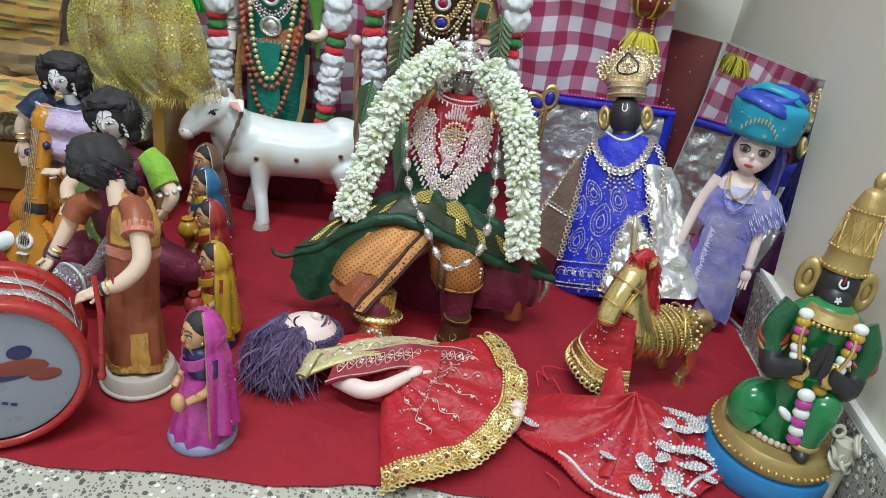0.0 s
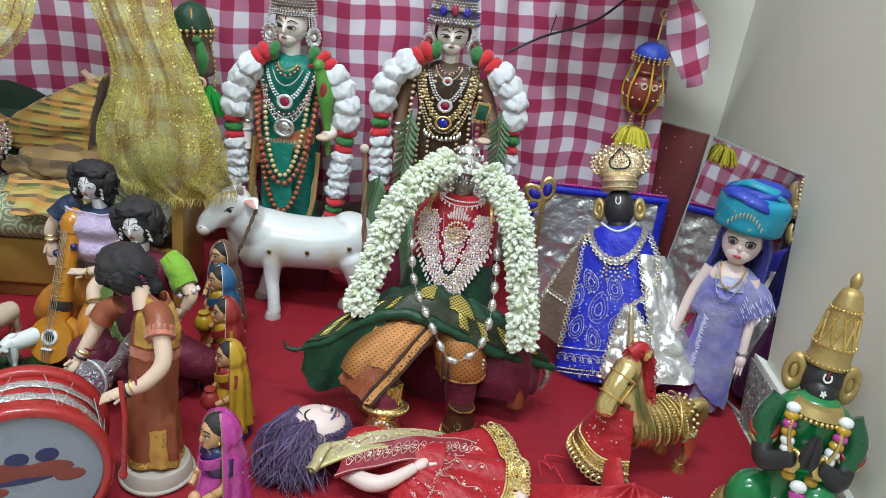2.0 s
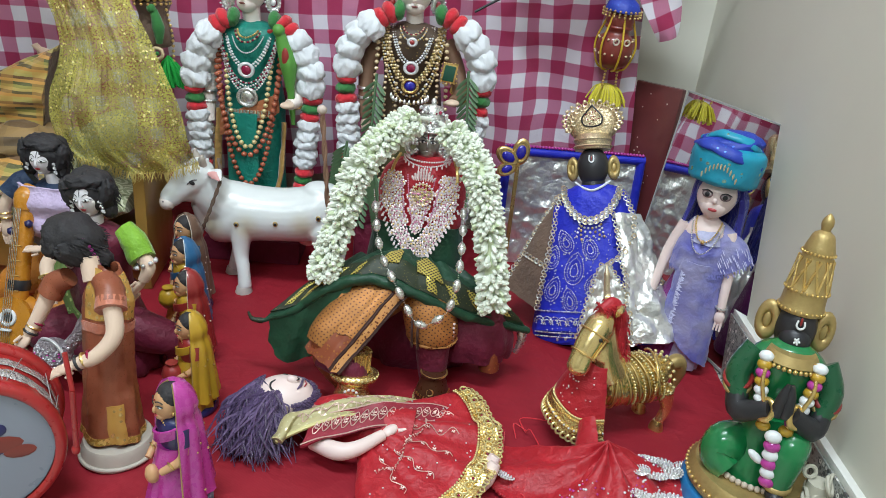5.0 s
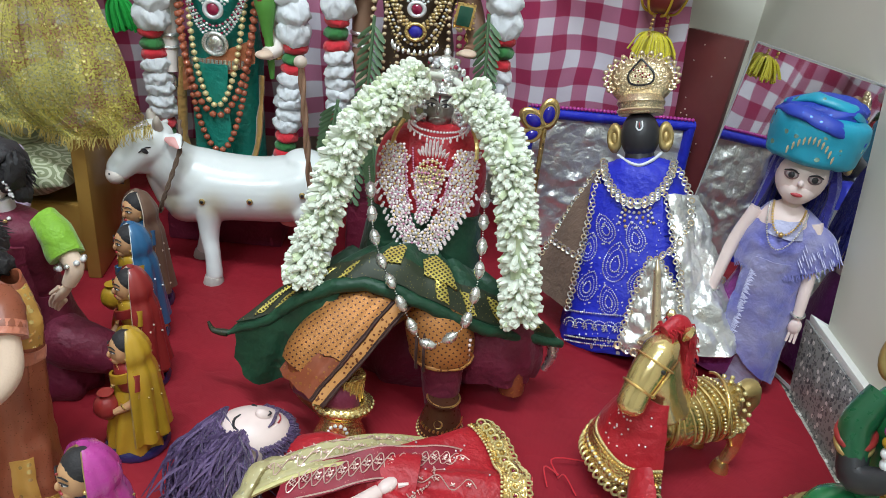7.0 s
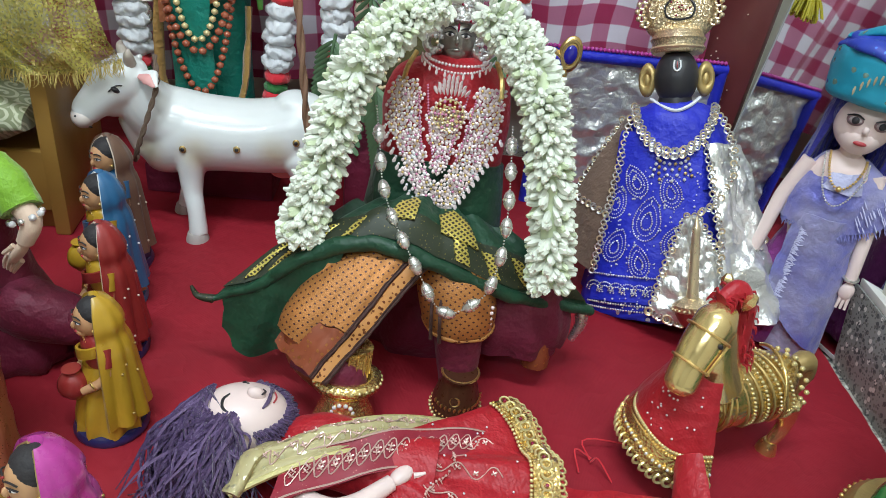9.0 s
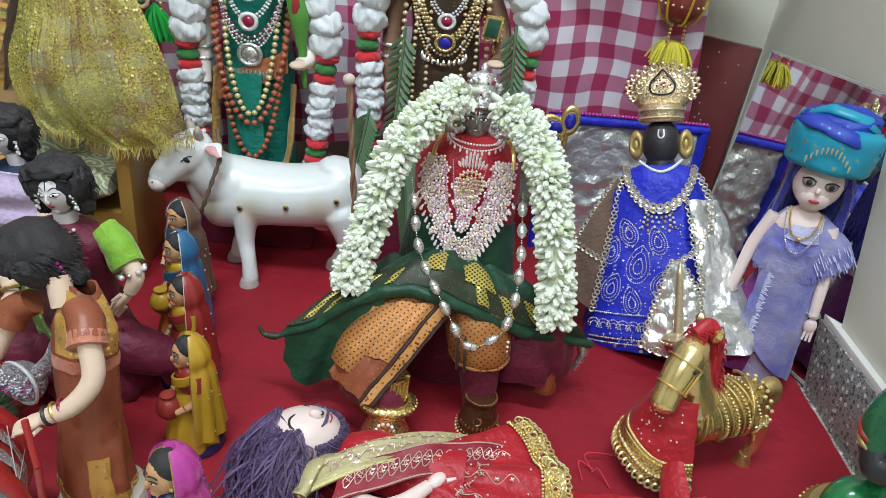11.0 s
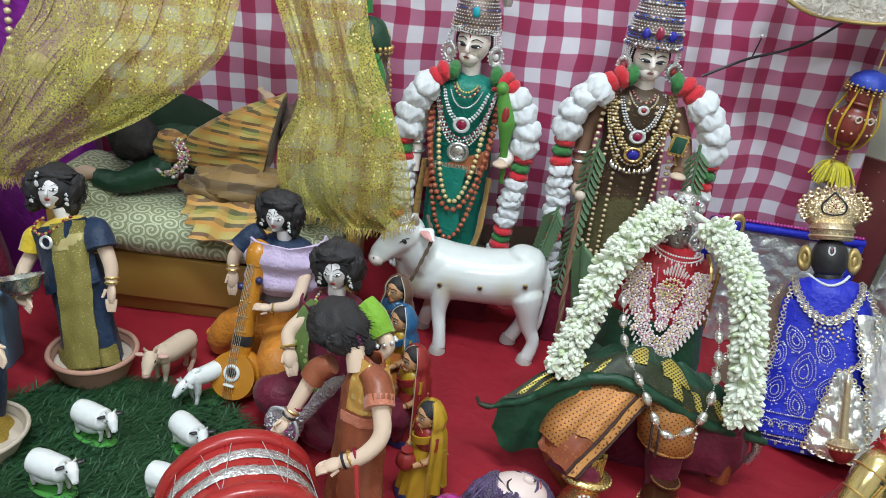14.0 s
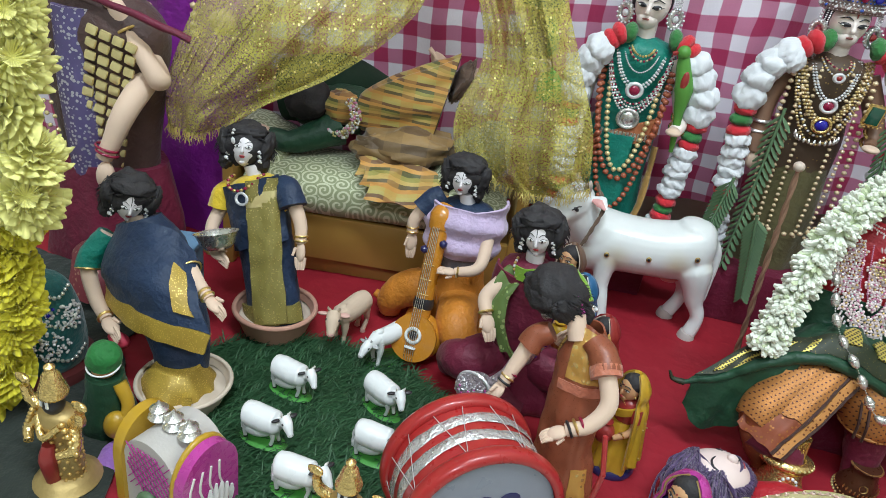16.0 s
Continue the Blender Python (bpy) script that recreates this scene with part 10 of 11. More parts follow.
    blob(s, (-0.122, 0.100, 0.318), (0.014, 0.030, 0.034), BROWNC, (0, 20, 0), 0.3, 2.2, 8.0)
    # fingers and toes showing past the hem
    for c, d in (((-0.165, 0.125, 0.338), (-0.5, 0, 0.5)), ((-0.108, 0.090, 0.320), (0.2, 0, 1))):
        dv = Vector(d).normalized()
        s.tube([Vector(c) - dv * 0.03, Vector(c), Vector(c) + dv * 0.012], [0.012, 0.011, 0.006], SKIN, 12, 4)
        for j in range(3):
            s.tube([Vector(c) + Vector((0, 0.005 * j - 0.005, 0)), Vector(c) + dv * 0.022 + Vector((0, 0.007 * j - 0.007, 0))], [0.0034, 0.0022], SKIN, 7)
    return s


PLAIDB = plaid("brown_plaid_silk", [(0.13, 0.07, 0.025), (0.20, 0.12, 0.04), (0.10, 0.06, 0.025), (0.30, 0.18, 0.06)], 0.05)
thing("sleeping_doll", sleeping_doll(), CW, "doll in a plaid silk skirt lying on the cushion", "doll")
s = Shape().tube([(-0.17, 0, 0), (-0.08, 0.0, 0.012), (-0.01, 0, 0.0)], [0.05, 0.06, 0.045], plain("dark_green_velvet", (0.008, 0.03, 0.014), 0.9, 0, 0.25, 60, 0.3), 16, 6)
thing("velvet_bolster", s, CW @ pose(-0.24, 0.16, 0.245), "dark green velvet bolster at the back of the cot", "cushion")


# ---- gold net canopy ----
def net_drape(rows, n, label, seed, fringe):
    """rows: the drape's cross lines from the top edge to the bottom one; folds run between them."""
    curves = [catmull(r, 24) for r in rows]

    def at(u, v):
        ps = [c[min(len(c) - 1, int(round(v * (len(c) - 1))))] for c in curves]
        q = catmull(ps, 12)
        p = q[min(len(q) - 1, int(round(u * (len(q) - 1))))].copy()
        w = v * n + 1.6 * math.sin(3.1 * u + seed) + 4.0 * noise.noise((v * 2.2, u * 1.6, seed))
        f = 0.0040 * math.sin(w) + 0.0014 * math.sin(2.3 * w + 1.7) + 0.014 * noise.noise((v * 5, u * 2.5, seed)) + 0.006 * noise.noise((v * 15, u * 6, seed + 5))
        return p + Vector((0.3 * f, -f, 0.12 * f))
    h = holder("net_canopy", Matrix(), label, "canopy", "gold net canopy")
    part("tissue", Shape().sheet(at, 48, 96, NETG, 0.001), h, "sheer gold tissue")
    rf = random.Random(seed)
    fr = Shape()
    for i in range(fringe):
        p = at(1.0, rf.random())
        q = p + Vector((rf.uniform(-0.006, 0.006), rf.uniform(-0.006, 0.002), -rf.uniform(0.004, 0.016)))
        fr.tube([p + Vector((0, 0, 0.004)), p.lerp(q, 0.6) + Vector((rf.uniform(-0.003, 0.003), -0.001, 0)), q], [0.0005, 0.0004, 0.0003], GOLDTHR, 4, 3)
    tagged(part("fringe", fr, h, "loose gold threads"), kind="stuff")


GOLDTHR = plain("gold_thread", (0.70, 0.56, 0.18), 0.4, 0.4, 0.2)
net_drape([
    [(-0.645, 1.11, 0.72), (-0.55, 1.08, 0.73), (-0.44, 1.08, 0.74)],
    [(-0.518, 1.06, 0.49), (-0.455, 1.04, 0.495), (-0.392, 1.05, 0.50)],
    [(-0.484, 1.06, 0.385), (-0.415, 1.035, 0.39), (-0.352, 1.05, 0.40)],
    [(-0.506, 1.05, 0.305), (-0.415, 1.03, 0.31), (-0.318, 1.055, 0.315)],
    [(-0.500, 1.045, 0.25), (-0.405, 1.035, 0.245), (-0.306, 1.06, 0.25)],
    [(-0.480, 1.04, 0.222), (-0.375, 1.045, 0.205), (-0.300, 1.07, 0.222)],
], 17, "sheer gold tissue net draped down over the cot end", 1, 190)
net_drape([
    [(-0.80, 1.04, 0.66), (-0.67, 1.04, 0.70), (-0.52, 1.03, 0.72)],
    [(-0.83, 1.0, 0.47), (-0.69, 0.98, 0.47), (-0.548, 1.0, 0.484)],
    [(-0.865, 0.97, 0.39), (-0.73, 0.94, 0.395), (-0.575, 0.99, 0.415)],
    [(-0.895, 0.955, 0.31), (-0.79, 0.925, 0.315), (-0.655, 0.97, 0.340)],
    [(-0.905, 0.95, 0.26), (-0.84, 0.925, 0.262), (-0.745, 0.95, 0.285)],
    [(-0.900, 0.95, 0.225), (-0.855, 0.93, 0.222), (-0.800, 0.945, 0.240)],
], 15, "sheer gold tissue net swept aside over the other cot end", 3, 120)

# ---- dolls in navy saris standing in clay pots ----
def clay_pot(m, r, h, mat, label):
    ob = holder("clay_pot", m, label, "pot", "clay pots")
    part("bowl", Shape().lathe([(r * 0.72, 0), (r * 0.8, h * 0.3), (r * 0.95, h * 0.85), (r, h), (r * 0.93, h), (r * 0.85, h * 0.75)], mat, n=36, caps=False), ob)
    part("rim", Shape().ring((0, 0, h), r * 0.965, h * 0.09, mat, n=36), ob)
    part("filling", Shape().lathe([(r * 0.9, h * 0.68), (r * 0.5, h * 0.76), (0.0, h * 0.78)], CREAMC, n=30), ob)
    return ob


clay_pot(pose(-0.668, 0.845, 0.003), 0.056, 0.04, TERRAC, "shallow terracotta pot on the red cloth")
clay_pot(pose(-0.690, 0.672, 0.003), 0.054, 0.032, CREAMC, "shallow pale clay pot on the red cloth")
def bowl_doll():
    """A slender doll in a navy sari with a wide olive border, leaning, a steel bowl in its hand."""
    s = Shape()
    s.m = pose(-0.664, 0.842, 0.022) @ pose(0, 0, 0, -10, -18, -6) @ Matrix.Diagonal((1.16, 1.08, 1.0, 1))
    s.lathe([(0.034, 0.0), (0.035, 0.02), (0.033, 0.07), (0.034, 0.12), (0.033, 0.155)], NAVYC, n=36, sy=0.82, ruffle=6, amp=0.05, k=4)
    s.lathe([(0.032, 0.145), (0.036, 0.175), (0.033, 0.192), (0.014, 0.202)], YELC, n=28, sy=0.76, k=4)
    def bodice(u, v):
        a = -3.05 + 2.75 * v
        z = 0.186 - 0.085 * u + 0.016 * v
        r = 0.0365 + 0.0016 * math.sin(10 * v + 4 * u)
        return (r * 1.08 * math.cos(a), r * 0.84 * math.sin(a), z)
    s.sheet(bodice, 16, 28, NAVYC, 0.003)
    # olive border down the front from the shoulder
    def border(u, v):
        a = -1.35 + 0.95 * v - 0.35 * u
        r = 0.0385 + 0.0015 * math.sin(9 * v + 5 * u) + 0.002 * u
        return (r * 1.05 * math.cos(a), r * 0.86 * math.sin(a), 0.198 - 0.19 * u)
    s.sheet(border, 30, 12, OLIVEBR, 0.003)
    s.sheet(lambda u, v: Vector(border(0.10 + 0.10 * u, v)) * 1.02, 4, 10, GOLDSEQ, 0.0015)
    s.sheet(lambda u, v: (0.034 * math.cos(-2.6 + 2.6 * v) * 1.1, 0.034 * math.sin(-2.6 + 2.6 * v) * 0.9, 0.004 + 0.026 * u), 5, 24, OLIVEBR, 0.003)
    s.tube([(0.0, 0.0, 0.196), (-0.001, -0.004, 0.216)], 0.010, FACE, 12)
    painted_head(s, (-0.002, -0.010, 0.237), 0.0210, 26, -4, 14, seed=41, big=1.18, mark=None)
    s.beads([(-0.002, -0.026, 0.262), (-0.002, -0.031, 0.255)], 0.0022, STONEC)
    s.bead((-0.002, -0.030, 0.249), (0.003, 0.002, 0.005), STONEC)
    necklace(s, (0.0, -0.012, 0.204), 0.022, 0.018, 0.0024, GOLDP, 0.026, RUBY)
    s.ring((0.006, -0.040, 0.176), 0.0075, 0.0018, STONEC, (90, 0, 0), 18, 6)
    for e in (-1, 1):
        s.tube([(e * 0.030, 0.0, 0.190), (e * 0.044, -0.004, 0.178), (e * 0.050, -0.008, 0.160)], [0.012, 0.016, 0.0165], YELC if e < 0 else NAVYC, 16, 6)
    stuffed_arm(s, [(-0.050, -0.008, 0.162), (-0.056, -0.024, 0.136), (-0.036, -0.050, 0.112)], 0.0082, (-0.008, -0.066, 0.102), None, cuffs=2)
    stuffed_arm(s, [(0.050, -0.004, 0.162), (0.056, -0.006, 0.136), (0.056, -0.010, 0.112)], 0.0080, (0.054, -0.014, 0.086), None, cuffs=2)
    s.lathe([(0.014, 0), (0.019, 0.006), (0.023, 0.018), (0.0255, 0.021), (0.0225, 0.019), (0.015, 0.005)], SILVERP, (-0.016, -0.064, 0.118), 28)
    return s


thing("sari_doll", bowl_doll(), Matrix(), "navy-sari cloth doll with an olive border carrying a steel bowl", "doll", "cloth sari dolls")

GOLDBORD = brocade("gold_border", (0.42, 0.28, 0.04), (0.66, 0.48, 0.12), 400, 0.3)

def loft(rows, k=10):
    """A cloth passing through rows of points."""
    curves = [catmull(r, 16) for r in rows]
    def at(u, v):
        q = catmull([c[int(round(v * (len(c) - 1)))] for c in curves], k)
        return q[int(round(u * (len(q) - 1)))]
    return at


d = Shape()
d.tube([(-0.792, 0.740, 0.188), (-0.776, 0.735, 0.155), (-0.748, 0.720, 0.115), (-0.716, 0.702, 0.070), (-0.700, 0.684, 0.026)], [0.026, 0.042, 0.046, 0.034, 0.028], NAVYC, 22, 6)
hem_top = [(-0.812, 0.712, 0.120), (-0.802, 0.692, 0.118), (-0.757, 0.668, 0.122), (-0.696, 0.650, 0.130), (-0.642, 0.656, 0.126)]
hem_low = [(-0.810, 0.712, 0.102), (-0.801, 0.690, 0.098), (-0.754, 0.664, 0.096), (-0.696, 0.646, 0.104), (-0.648, 0.652, 0.100)]
wrap = loft([[(-0.815, 0.735, 0.165), (-0.806, 0.722, 0.182), (-0.772, 0.712, 0.200), (-0.728, 0.716, 0.200), (-0.700, 0.715, 0.178)],
             [(-0.816, 0.715, 0.142), (-0.806, 0.694, 0.146), (-0.764, 0.674, 0.158), (-0.712, 0.664, 0.166), (-0.670, 0.672, 0.154)], hem_top])
d.sheet(wrap, 20, 32, NAVYC, 0.004)
d.sheet(loft([hem_top, hem_low], 6), 6, 32, GOLDBORD, 0.004)
d.sheet(lambda u, v: Vector(wrap(0.25 + 0.55 * u, 0.84 + 0.11 * v)) + Vector((-0.001, -0.004, 0.002)), 10, 5, GOLDBORD, 0.003)
d.lathe([(0.040, 0.0), (0.043, 0.010), (0.034, 0.026), (0.024, 0.040)], GOLDBORD, (-0.700, 0.674, 0.014), 30, ruffle=7, amp=0.08)
for j in range(11):
    a = -1.9 + 0.2 * j
    d.petal((-0.688, 0.652, 0.032), (math.cos(a) * 0.5 + 0.75, -0.35 + 0.2 * math.sin(a), 0.9 * math.sin(a) + 0.35), 0.030, 0.0042, GOLDBORD, 0.4)
d.tube([(-0.794, 0.738, 0.182), (-0.797, 0.736, 0.20)], 0.010, SKIN, 10)
painted_head(d, (-0.798, 0.735, 0.210), 0.0215, 42, 10, 14, seed=51, big=1.14)
stuffed_arm(d, [(-0.820, 0.722, 0.168), (-0.834, 0.702, 0.134), (-0.815, 0.686, 0.102), (-0.790, 0.672, 0.088)], 0.0095, (-0.768, 0.660, 0.080), TEALC, 0.42, cuffs=1)
stuffed_arm(d, [(-0.712, 0.712, 0.172), (-0.680, 0.690, 0.160), (-0.660, 0.680, 0.152)], 0.0085, (-0.640, 0.672, 0.144), NAVYC, 0.3, cuffs=2)
d.ell((-0.772, 0.668, 0.068), (0.014, 0.009, 0.008), plain("pink_petal", (0.55, 0.04, 0.08), 0.6), (0, 15, 0), 12, 8)
thing("sari_doll", d, Matrix(), "cloth doll in a navy gold-bordered sari bending over a pot", "doll", "cloth sari dolls")

# ---- grass mat with little cattle ----
gr = Shape()
rg = random.Random(31)
mat_c = (-0.555, 0.705)
gr.lathe([(0.18, 0.0), (0.182, 0.004), (0.0, 0.005)], GRASS, (mat_c[0], mat_c[1], 0.003), 40, 1.0, 0.82)
for i in range(9000):
    a, q = rg.uniform(0, 6.283), math.sqrt(rg.random())
    x, y = mat_c[0] + 0.188 * q * math.cos(a), mat_c[1] + 0.152 * q * math.sin(a)
    t, L = rg.gauss(0.3, 0.9), rg.uniform(0.012, 0.024)
    dx, dy, up = math.cos(t) * L, math.sin(t) * L, L * rg.uniform(0.15, 0.55)
    w = 0.0009
    o = len(gr.v)
    nx, ny = -math.sin(t) * w, math.cos(t) * w
    gr.v += [(x - nx, y - ny, 0.006), (x + nx, y + ny, 0.006), (x + dx * 0.6 + nx * 0.8, y + dy * 0.6 + ny * 0.8, 0.006 + up), (x + dx * 0.6 - nx * 0.8, y + dy * 0.6 - ny * 0.8, 0.006 + up), (x + dx, y + dy, 0.006 + up * 1.05)]
    gr.f += [[o, o + 1, o + 2, o + 3], [o + 3, o + 2, o + 4]]
    gr.k += [0, 0]
thing("grass_mat", gr, Matrix(), "dark green artificial grass mat with matted blades", "grass", kind="stuff")

calf = cattle(0.066, WHITE, None, BRIGHTG, BLACK, None, -35, WHITEP, 0.05, 1.6, 1.3)
calf.ell((0.012, -0.004, 0.012), (0.02, 0.012, 0.01), WHITE)
first = thing("calf_figurine", calf, pose(-0.583, 0.730, 0.013, 0, 0, 172), "small white calf figurine with black ears on a green base", "figurine", "white calves on the grass")
for x, y, yaw in ((-0.572, 0.646, 176), (-0.472, 0.748, 155), (-0.450, 0.672, 178), (-0.505, 0.595, 182)):
    copy_thing(first, pose(x, y, 0.013, 0, 0, yaw))
thing("tan_calf", cattle(0.098, TANF, plain("tan_pink", (0.66, 0.40, 0.34), 0.7), None, TANF, None, 30, TANF, 0.12, 1.15, 1.3), pose(-0.572, 0.878, 0.004, 0, 0, 76), "flocked tan calf figurine standing on the red cloth", "figurine")
thing("white_goat", cattle(0.088, WHITE, plain("silver_grey_paint", (0.45, 0.46, 0.46), 0.4), BRIGHTG, BLACK, None, 10, plain("silver_grey_paint", (0.45, 0.46, 0.46), 0.4), 0.22), pose(-0.506, 0.850, 0.006, 0, 0, 62), "white and silver goat figurine with lowered head", "figurine")

# ---- gilt figurines, model shrine and cloths at the front ----
def gilt_god(H):
    s = Shape()
    s.lathe([(0.2 * H, 0), (0.22 * H, 0.04 * H), (0.18 * H, 0.08 * H), (0.14 * H, 0.12 * H)], OLDGOLD, n=24)
    s.lathe([(0.13 * H, 0.1 * H), (0.14 * H, 0.25 * H), (0.11 * H, 0.42 * H), (0.15 * H, 0.55 * H), (0.13 * H, 0.64 * H), (0.05 * H, 0.67 * H)], OLDGOLD, n=24, k=3, sy=0.7)
    for k in range(9):
        for q in range(14):
            a, z = 2 * math.pi * (q + 0.5 * (k % 2)) / 14, (0.12 + 0.055 * k) * H
            s.bead((0.135 * H * math.cos(a), 0.098 * H * math.sin(a), z), 0.014 * H, GOLDP)
    s.tube([(0, -0.1 * H, 0.1 * H), (0, -0.12 * H, 0.3 * H), (0, -0.1 * H, 0.42 * H)], [0.05 * H, 0.06 * H, 0.04 * H], REDE, 10, 4)
    s.ell((0, -0.02 * H, 0.72 * H), (0.07 * H, 0.07 * H, 0.085 * H), BLACK, u=16, v=12)
    s.box((-0.025 * H, -0.085 * H, 0.755 * H), (0.02 * H, 0.01 * H, 0.06 * H), WHITE, bev=0)
    s.box((0.025 * H, -0.085 * H, 0.755 * H), (0.02 * H, 0.01 * H, 0.06 * H), WHITE, bev=0)
    s.lathe([(0.085 * H, 0), (0.095 * H, 0.03 * H), (0.07 * H, 0.1 * H), (0.055 * H, 0.16 * H), (0.03 * H, 0.2 * H), (0.035 * H, 0.225 * H), (0.005 * H, 0.25 * H)], GOLD, (0, -0.01 * H, 0.78 * H), 20, k=2)
    for e in (-1, 1):
        s.tube([(e * 0.13 * H, 0, 0.6 * H), (e * 0.22 * H, -0.02 * H, 0.66 * H), (e * 0.24 * H, -0.03 * H, 0.76 * H)], [0.045 * H, 0.04 * H, 0.03 * H], GOLD, 10, 4)
        s.tube([(e * 0.13 * H, 0, 0.58 * H), (e * 0.2 * H, -0.07 * H, 0.46 * H), (e * 0.13 * H, -0.14 * H, 0.42 * H)], [0.045 * H, 0.04 * H, 0.03 * H], GOLD, 10, 4)
        s.lathe([(0.02 * H, 0), (0.06 * H, 0.02 * H), (0.06 * H, 0.05 * H), (0.02 * H, 0.07 * H)], GOLD, (e * 0.25 * H, -0.03 * H, 0.78 * H), 16, sy=0.4)
        for j in range(6):
            s.bead((e * (0.13 + 0.02 * j) * H, -0.08 * H, (0.64 - 0.04 * j) * H), 0.022 * H, GOLDP)
    s.tube([(-0.1 * H, -0.07 * H, 0.6 * H), (0, -0.13 * H, 0.5 * H), (0.1 * H, -0.07 * H, 0.6 * H)], 0.025 * H, GOLD, 8, 6)
    return s


thing("gilt_deity", gilt_god(0.145), pose(-0.722, 0.525, 0.003, 0, 0, -8), "small gilt deity statuette with a black face and red cloth", "statue", "gilt deities")
thing("gilt_deity", gilt_god(0.132), pose(-0.433, 0.545, 0.001, 0, 0, -8), "small gilt deity statuette in front of the grass mat", "statue", "gilt deities")
s = Shape()
s.lathe([(0.032, 0), (0.034, 0.02), (0.026, 0.06), (0.022, 0.085)], GREENC, n=20, k=3)
s.ell((0, 0, 0.098), (0.016, 0.016, 0.018), BROWNSK)
s.lathe([(0.02, -0.004), (0.021, 0.01), (0.012, 0.024), (0.001, 0.028)], cloth("leaf_green_cloth", (0.012, 0.16, 0.03), 0.7, 0.1, 900, 50, 0.3), (0.0, 0.002, 0.102), 24, k=4)
s.ring((0, -0.001, 0.100), 0.0195, 0.0012, WHITE, (14, 0, 0), 24, 8)
for e in (-1, 1):
    s.ell((e * 0.006, -0.0145, 0.100), (0.003, 0.0015, 0.0016), BLACK, u=8, v=6)
s.tube([(0.02, -0.01, 0.08), (0.032, -0.02, 0.055), (0.026, -0.03, 0.035)], [0.009, 0.008, 0.006], YELE, 10, 4)
s.ell((0.02, -0.03, 0.03), (0.016, 0.014, 0.02), YELE)
thing("green_figurine", s, pose(-0.738, 0.605, 0.003, 0, 0, 20) @ Matrix.Scale(0.86, 4), "small clay figurine in a green turban and yellow cloth", "figurine")


def model_shrine():
    h = holder("model_shrine", pose(-0.612, 0.548, 0.001, 0, 0, -14), "white and magenta painted model shrine with a barrel roof", "model")
    body = Shape()
    rings = []
    for y in (-0.03, 0.03):
        ring = []
        for i in range(15):
            a = math.pi * i / 14
            ring.append((0.036 * math.cos(a), y, 0.062 + 0.036 * math.sin(a)))
        rings.append([(0.036, y, 0.0)] + ring + [(-0.036, y, 0.0)])
    body.rings(rings, plain("dull_white_paint", (0.52, 0.49, 0.46), 0.6, 0, 0.15, 60, 0.2))
    part("body", body, h, "white painted vault")
    for x, m, nm in ((-0.041, YELE, "yellow"), (0.041, MAGE, "magenta")):
        w = Shape()
        rr = []
        for q in (-0.006, 0.006):
            rr.append([(x + q, 0.034 * math.cos(math.pi * i / 16 * 1.0), 0.06 + 0.042 * math.sin(math.pi * i / 16)) for i in range(17)] + [(x + q, -0.034, 0.0), (x + q, 0.034, 0.0)])
        w.rings(rr, m)
        part("end_wall", w, h, nm + " painted end wall")
    for i in range(3):
        part("finial", Shape().lathe([(0.008, 0), (0.011, 0.004), (0.006, 0.009), (0.009, 0.013), (0.003, 0.018), (0.001, 0.022)], SILVERP, (-0.02 + 0.02 * i, 0, 0.097), 16), h, "silver finial")
    for i in range(-4, 5):
        for e in (-1, 1):
            pts = []
            for q in range(9):
                z = 0.034 + 0.0066 * q
                x = e * (z - 0.06) * 0.8 + 0.0075 * i
                if abs(x) < 0.031:
                    y = -0.0312 if z < 0.06 else -0.0312
                    pts.append((x, y, z))
            if len(pts) > 2:
                part("lattice_line", Shape().tube([pts[0], pts[-1]], 0.0007, MAGE, 4), h, "magenta painted line")
    for q in range(4):
        part("stripe", Shape().tube([(0.0475, -0.026 + 0.012 * q, 0.006), (0.0475, -0.018 + 0.012 * q, 0.030), (0.0475, -0.026 + 0.012 * q, 0.056), (0.0475, -0.020 + 0.010 * q, 0.078)], 0.0012, WHITEP, 5, 3), h, "white painted wavy line")
    part("inner_rim", Shape().tube([(0.033, 0.032 * math.cos(math.pi * i / 12), 0.058 + 0.044 * math.sin(math.pi * i / 12)) for i in range(13)] + [(0.033, -0.033, 0.03), (0.033, -0.033, 0.0)], 0.0035, YELE, 8), h, "yellow painted rim")
    part("arch", Shape().tube([(-0.012, -0.033, 0.0), (-0.012, -0.034, 0.025), (0.0, -0.034, 0.036), (0.012, -0.034, 0.025), (0.012, -0.033, 0.0)], 0.004, LEAF, 8, 5), h, "dark green arch")
    part("idol", Shape().lathe([(0.008, 0), (0.007, 0.012), (0.004, 0.02), (0.005, 0.026), (0.001, 0.03)], REDE, (0, -0.036, 0), 14), h, "small red idol")
    pt = Shape()
    for i in range(7):
        pt.petal((0.048, -0.02 + 0.007 * i, 0.012), (0.1, 0, 1), 0.03 + 0.02 * math.sin(math.pi * i / 6), 0.003, WHITE, 0.4)
    part("petal_ornament", pt, h, "white petal ornament")


model_shrine()
s = Shape().sheet(lambda u, v: (-0.715 + 0.09 * u, 0.55 + 0.075 * v, 0.006 + 0.03 * math.sin(math.pi * u) * math.sin(math.pi * v) + 0.006 * math.sin(14 * u + 6 * v) * math.sin(math.pi * v)), 24, 20, cloth("violet_cloth", (0.30, 0.13, 0.48), 0.6, 0.4, 900, 40, 0.25), 0.003)
thing("violet_cloth", s, Matrix(), "crumpled violet silk cloth on the floor", "cloth")


